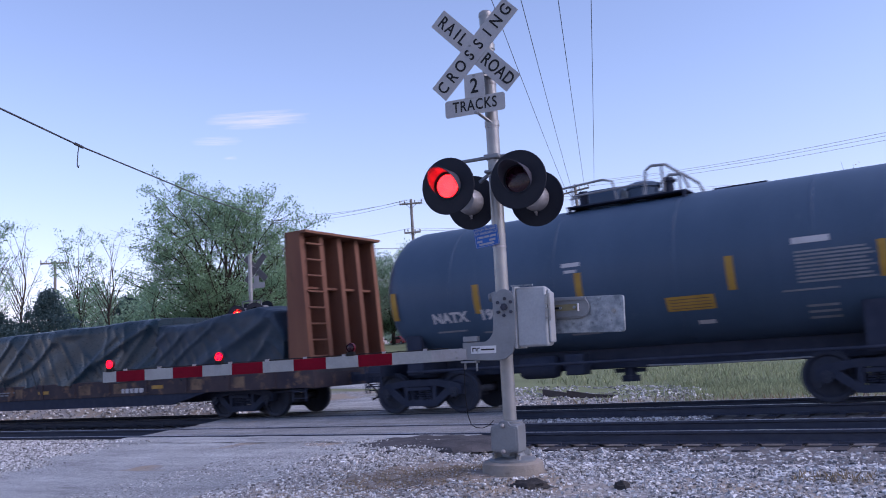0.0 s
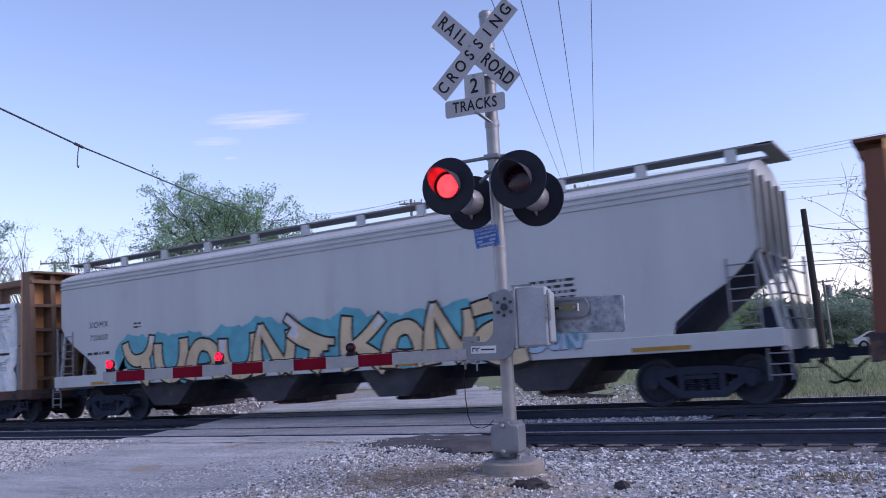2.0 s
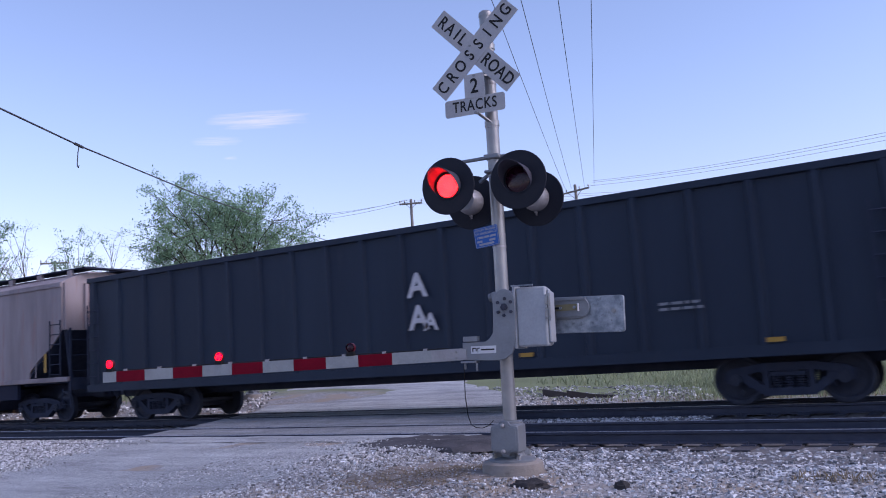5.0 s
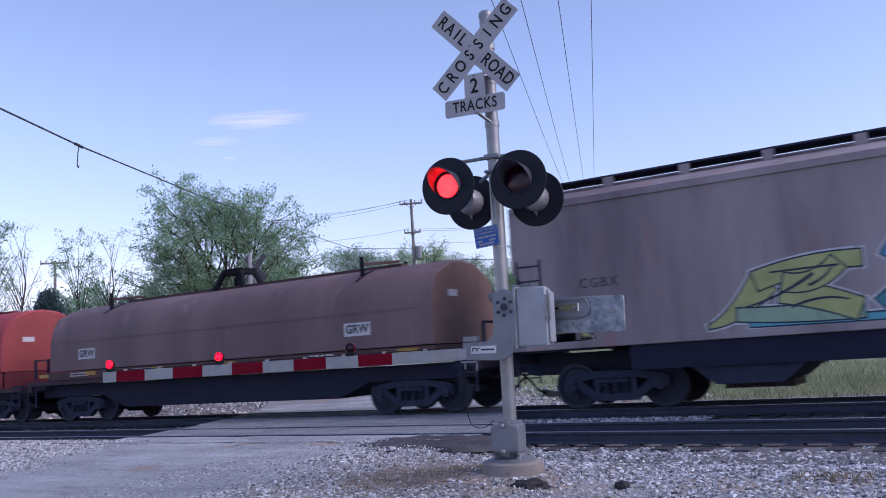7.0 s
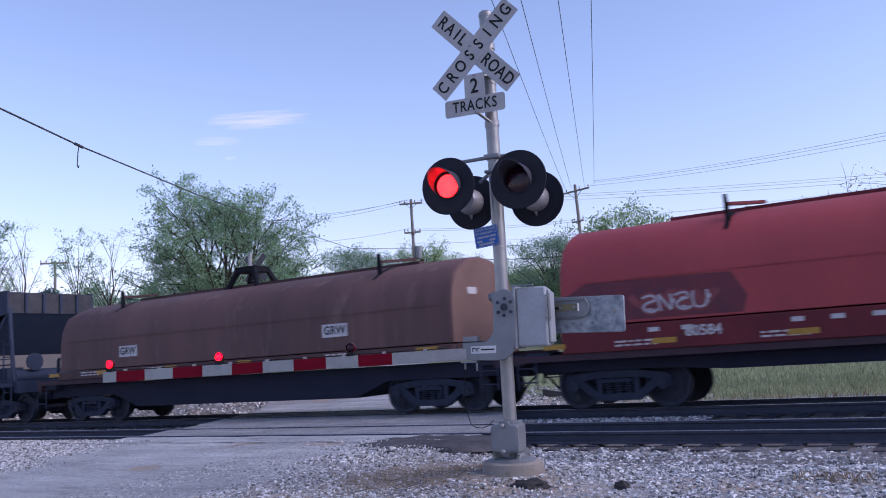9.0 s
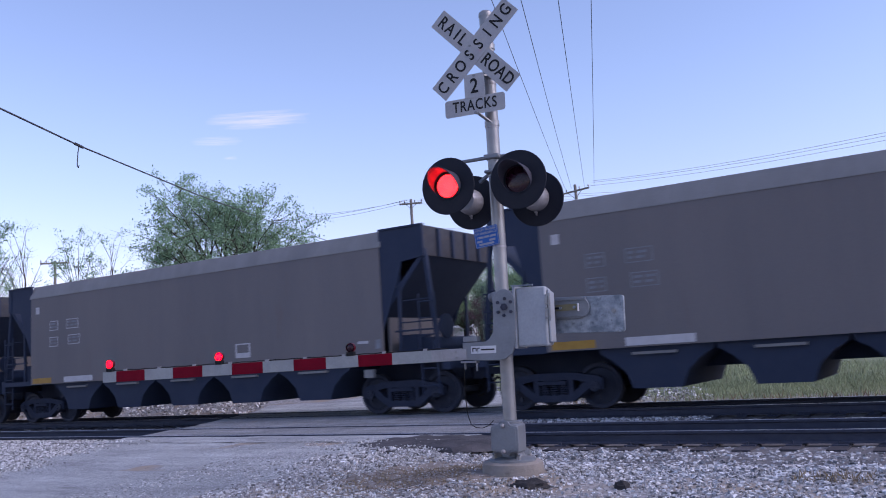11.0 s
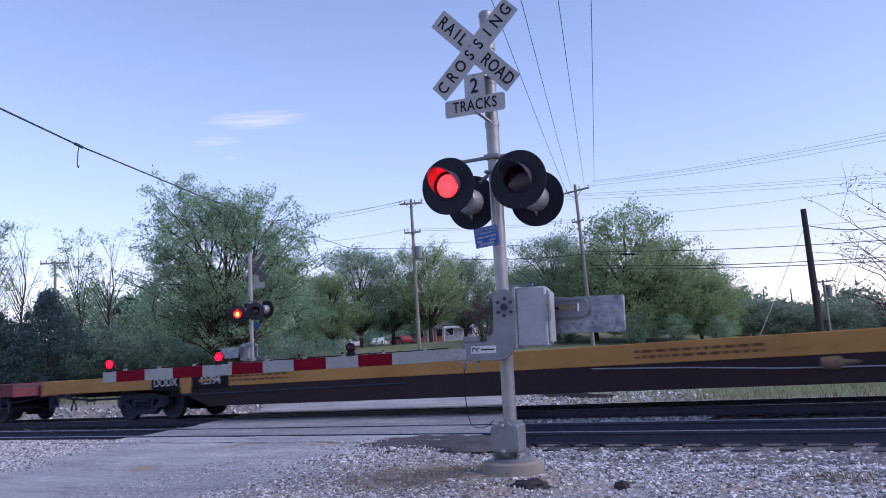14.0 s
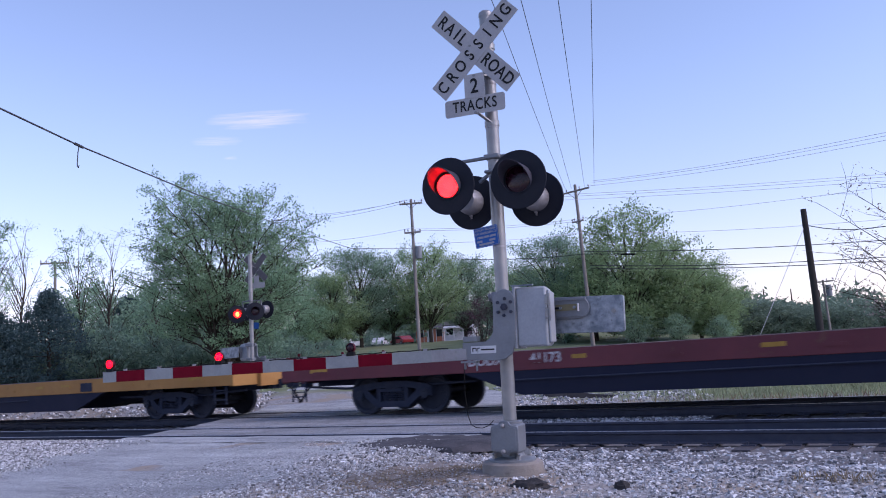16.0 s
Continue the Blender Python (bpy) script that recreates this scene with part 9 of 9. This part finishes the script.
def vehicle(x, y, turn, kind, paint, label):
    v = thing("pickup_truck" if kind == "pickup" else "parked_car", label, "vehicle", pose(x, y, ground_z(x, y), 0, 0, turn), "parked vehicles")
    if kind == "pickup":
        side = [(-2.6, 0.45), (2.6, 0.45), (2.65, 0.95), (1.5, 1.1), (0.95, 1.8), (-0.5, 1.8), (-0.65, 1.1), (-2.6, 1.1)]
        glass = [(1.38, 1.12), (0.9, 1.7), (-0.4, 1.7), (-0.5, 1.12)]
    else:
        side = [(-2.2, 0.4), (2.2, 0.4), (2.25, 0.8), (1.3, 0.95), (0.7, 1.42), (-1.0, 1.42), (-1.8, 0.95), (-2.25, 0.85)]
        glass = [(1.1, 0.97), (0.62, 1.34), (-0.95, 1.34), (-1.55, 0.97)]
    part("body", Geo().prism(side, "y", -0.88, 0.88), paint, v, bevel=0.06)
    part("window", Geo().prism(glass, "y", -0.9, 0.9), WINDOW, v)
    for sx in (-1.5, 1.5):
        for sy in (-0.8, 0.8):
            w = part("wheel", Geo().cyl((sx, sy - 0.1, 0.36), (sx, sy + 0.1, 0.36), 0.36, n=18), RUBBER, v)
            part("rim", Geo().cyl((sx, sy - 0.11, 0.36), (sx, sy + 0.11, 0.36), 0.2, n=12), ALU, w)


vehicle(-79.2, 100.0, 165, "pickup", CAR_WHITE, "white pickup truck parked on the grass")
vehicle(-74.2, 102.0, 115, "car", CAR_WHITE, "white car parked by the road")
vehicle(-71.0, 103.0, 150, "car", CAR_RED, "red car parked near the brick house")
vehicle(-6.2, 76.8, 10, "car", CAR_WHITE, "white car on the distant road")

# high wisps of cloud
def wisp(corner, across, up, seed, dens):
    g = Geo()
    c, a, u = Vector(corner), Vector(across), Vector(up)
    g.v = [tuple(c + a * (i / 24) + u * (j / 12)) for j in range(13) for i in range(25)]
    g.f = [(j * 25 + i, j * 25 + i + 1, (j + 1) * 25 + i + 1, (j + 1) * 25 + i) for j in range(12) for i in range(24)]
    m = bpy.data.materials.new("cloud_wisp")
    m.use_nodes = True
    n, l = m.node_tree.nodes, m.node_tree.links
    n.remove(n["Principled BSDF"])
    gen = n.new("ShaderNodeTexCoord").outputs["Generated"]
    ob = part("cloud", g, m, smooth=0)
    ob.data.uv_layers.new(name="sheet")
    for lp in ob.data.loops:
        ob.data.uv_layers[0].data[lp.index].uv = (lp.vertex_index % 25 / 24, lp.vertex_index // 25 / 12)
    uv = n.new("ShaderNodeUVMap").outputs[0]
    mp = n.new("ShaderNodeMapping")
    mp.inputs["Scale"].default_value, mp.inputs["Location"].default_value = (1.6, 4.2, 1), (seed, seed * 0.7, 0)
    l.new(uv, mp.inputs[0])
    no = n.new("ShaderNodeTexNoise")
    no.inputs["Scale"].default_value, no.inputs["Detail"].default_value, no.inputs["Roughness"].default_value = 1.6, 7, 0.55
    l.new(mp.outputs[0], no.inputs["Vector"])
    sep = n.new("ShaderNodeSeparateXYZ")
    l.new(uv, sep.inputs[0])

    def calc(op, a_, b_):
        k = n.new("ShaderNodeMath")
        k.operation = op
        for i, q in enumerate((a_, b_)):
            if isinstance(q, (int, float)):
                k.inputs[i].default_value = q
            else:
                l.new(q, k.inputs[i])
        return k.outputs[0]
    ex = calc("MULTIPLY", sep.outputs[0], calc("SUBTRACT", 1.0, sep.outputs[0]))
    ey = calc("MULTIPLY", sep.outputs[1], calc("SUBTRACT", 1.0, sep.outputs[1]))
    edge = calc("MULTIPLY", calc("MULTIPLY", ex, ey), 16.0)
    rg = n.new("ShaderNodeMapRange")
    rg.inputs[1].default_value, rg.inputs[2].default_value, rg.inputs[4].default_value = 0.25, 0.75, dens
    l.new(calc("MULTIPLY", no.outputs["Fac"], calc("POWER", edge, 0.5)), rg.inputs[0])
    tr, em, mx = n.new("ShaderNodeBsdfTransparent"), n.new("ShaderNodeEmission"), n.new("ShaderNodeMixShader")
    em.inputs[0].default_value, em.inputs[1].default_value = (0.80, 0.74, 0.88, 1), CLOUD_GLOW
    l.new(rg.outputs[0], mx.inputs[0])
    l.new(tr.outputs[0], mx.inputs[1])
    l.new(em.outputs[0], mx.inputs[2])
    l.new(mx.outputs[0], n["Material Output"].inputs[0])
    return tagged(ob, "faint pinkish wisp of high cloud", "cloud", "wisps of cloud", "structure")


CLOUD_GLOW = 0.9
wisp((-1855, 1712, 700), (300, 182, 2), (-6, -10, 62), 1.3, 0.34)
wisp((-1895, 1695, 662), (150, 95, -2), (-2, -4, 34), 5.1, 0.2)
wisp((-1810, 1752, 620), (40, 25, 0), (-1, -2, 12), 8.4, 0.2)
# ---- the train passes at one steady speed; its wheels turn ----
def motions():
    times = (0.0, 4.0, 8.0, 12.0, 16.0)
    for car, x0 in CARS:
        walk(car, [(t, pose(x0 + SPEED * t, FAR_C, 0)) for t in times])
    for r in RIDERS:
        if len(r) == 2:
            walk(r[0], [(t, pose(r[1] + SPEED * t, FAR_C, 0)) for t in times])
        else:
            walk(r[0], [(t, pose(r[3] + SPEED * t, FAR_C, 0) @ r[2]) for t in times])
    start = {car: x0 for car, x0 in CARS}
    for w, dx, car in WHEELS:
        place = w.matrix_basis.translation.copy()
        # the wheel rolls while it passes the crossing
        t0 = (-29.0 - start[car] - dx) / SPEED
        t1 = (2.0 - start[car] - dx) / SPEED
        k0, k1 = max(0, int(t0 * FPS)), min(16 * FPS, int(t1 * FPS) + 1)
        rows = [(0.0, 0)] if k0 > 0 else []
        rows += [(k / FPS, (k - k0)) for k in range(k0, k1 + 1)] if k1 > k0 else []
        last = rows[-1][1] if rows else 0
        if not rows or rows[-1][0] < 15.99:
            rows.append((16.0, last))
        turn = math.degrees(SPEED / FPS / 0.457)
        walk(w, [(t, pose(*place, 0, turn * n, 0)) for t, n in rows])
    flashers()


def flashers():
    """The light boards swing half round in two quick steps, in place of switching the lamps: phase 2 shines for the
    first 0.4 s of each period, phase 1 for the rest.
    """
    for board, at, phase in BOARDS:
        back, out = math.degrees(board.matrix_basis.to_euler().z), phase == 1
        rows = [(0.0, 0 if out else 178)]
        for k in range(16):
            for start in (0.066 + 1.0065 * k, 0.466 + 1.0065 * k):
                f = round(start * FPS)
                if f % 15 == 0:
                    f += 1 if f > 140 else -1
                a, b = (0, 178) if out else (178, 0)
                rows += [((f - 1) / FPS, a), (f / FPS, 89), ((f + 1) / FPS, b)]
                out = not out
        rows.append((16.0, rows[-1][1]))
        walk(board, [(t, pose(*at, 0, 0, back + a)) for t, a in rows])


motions()
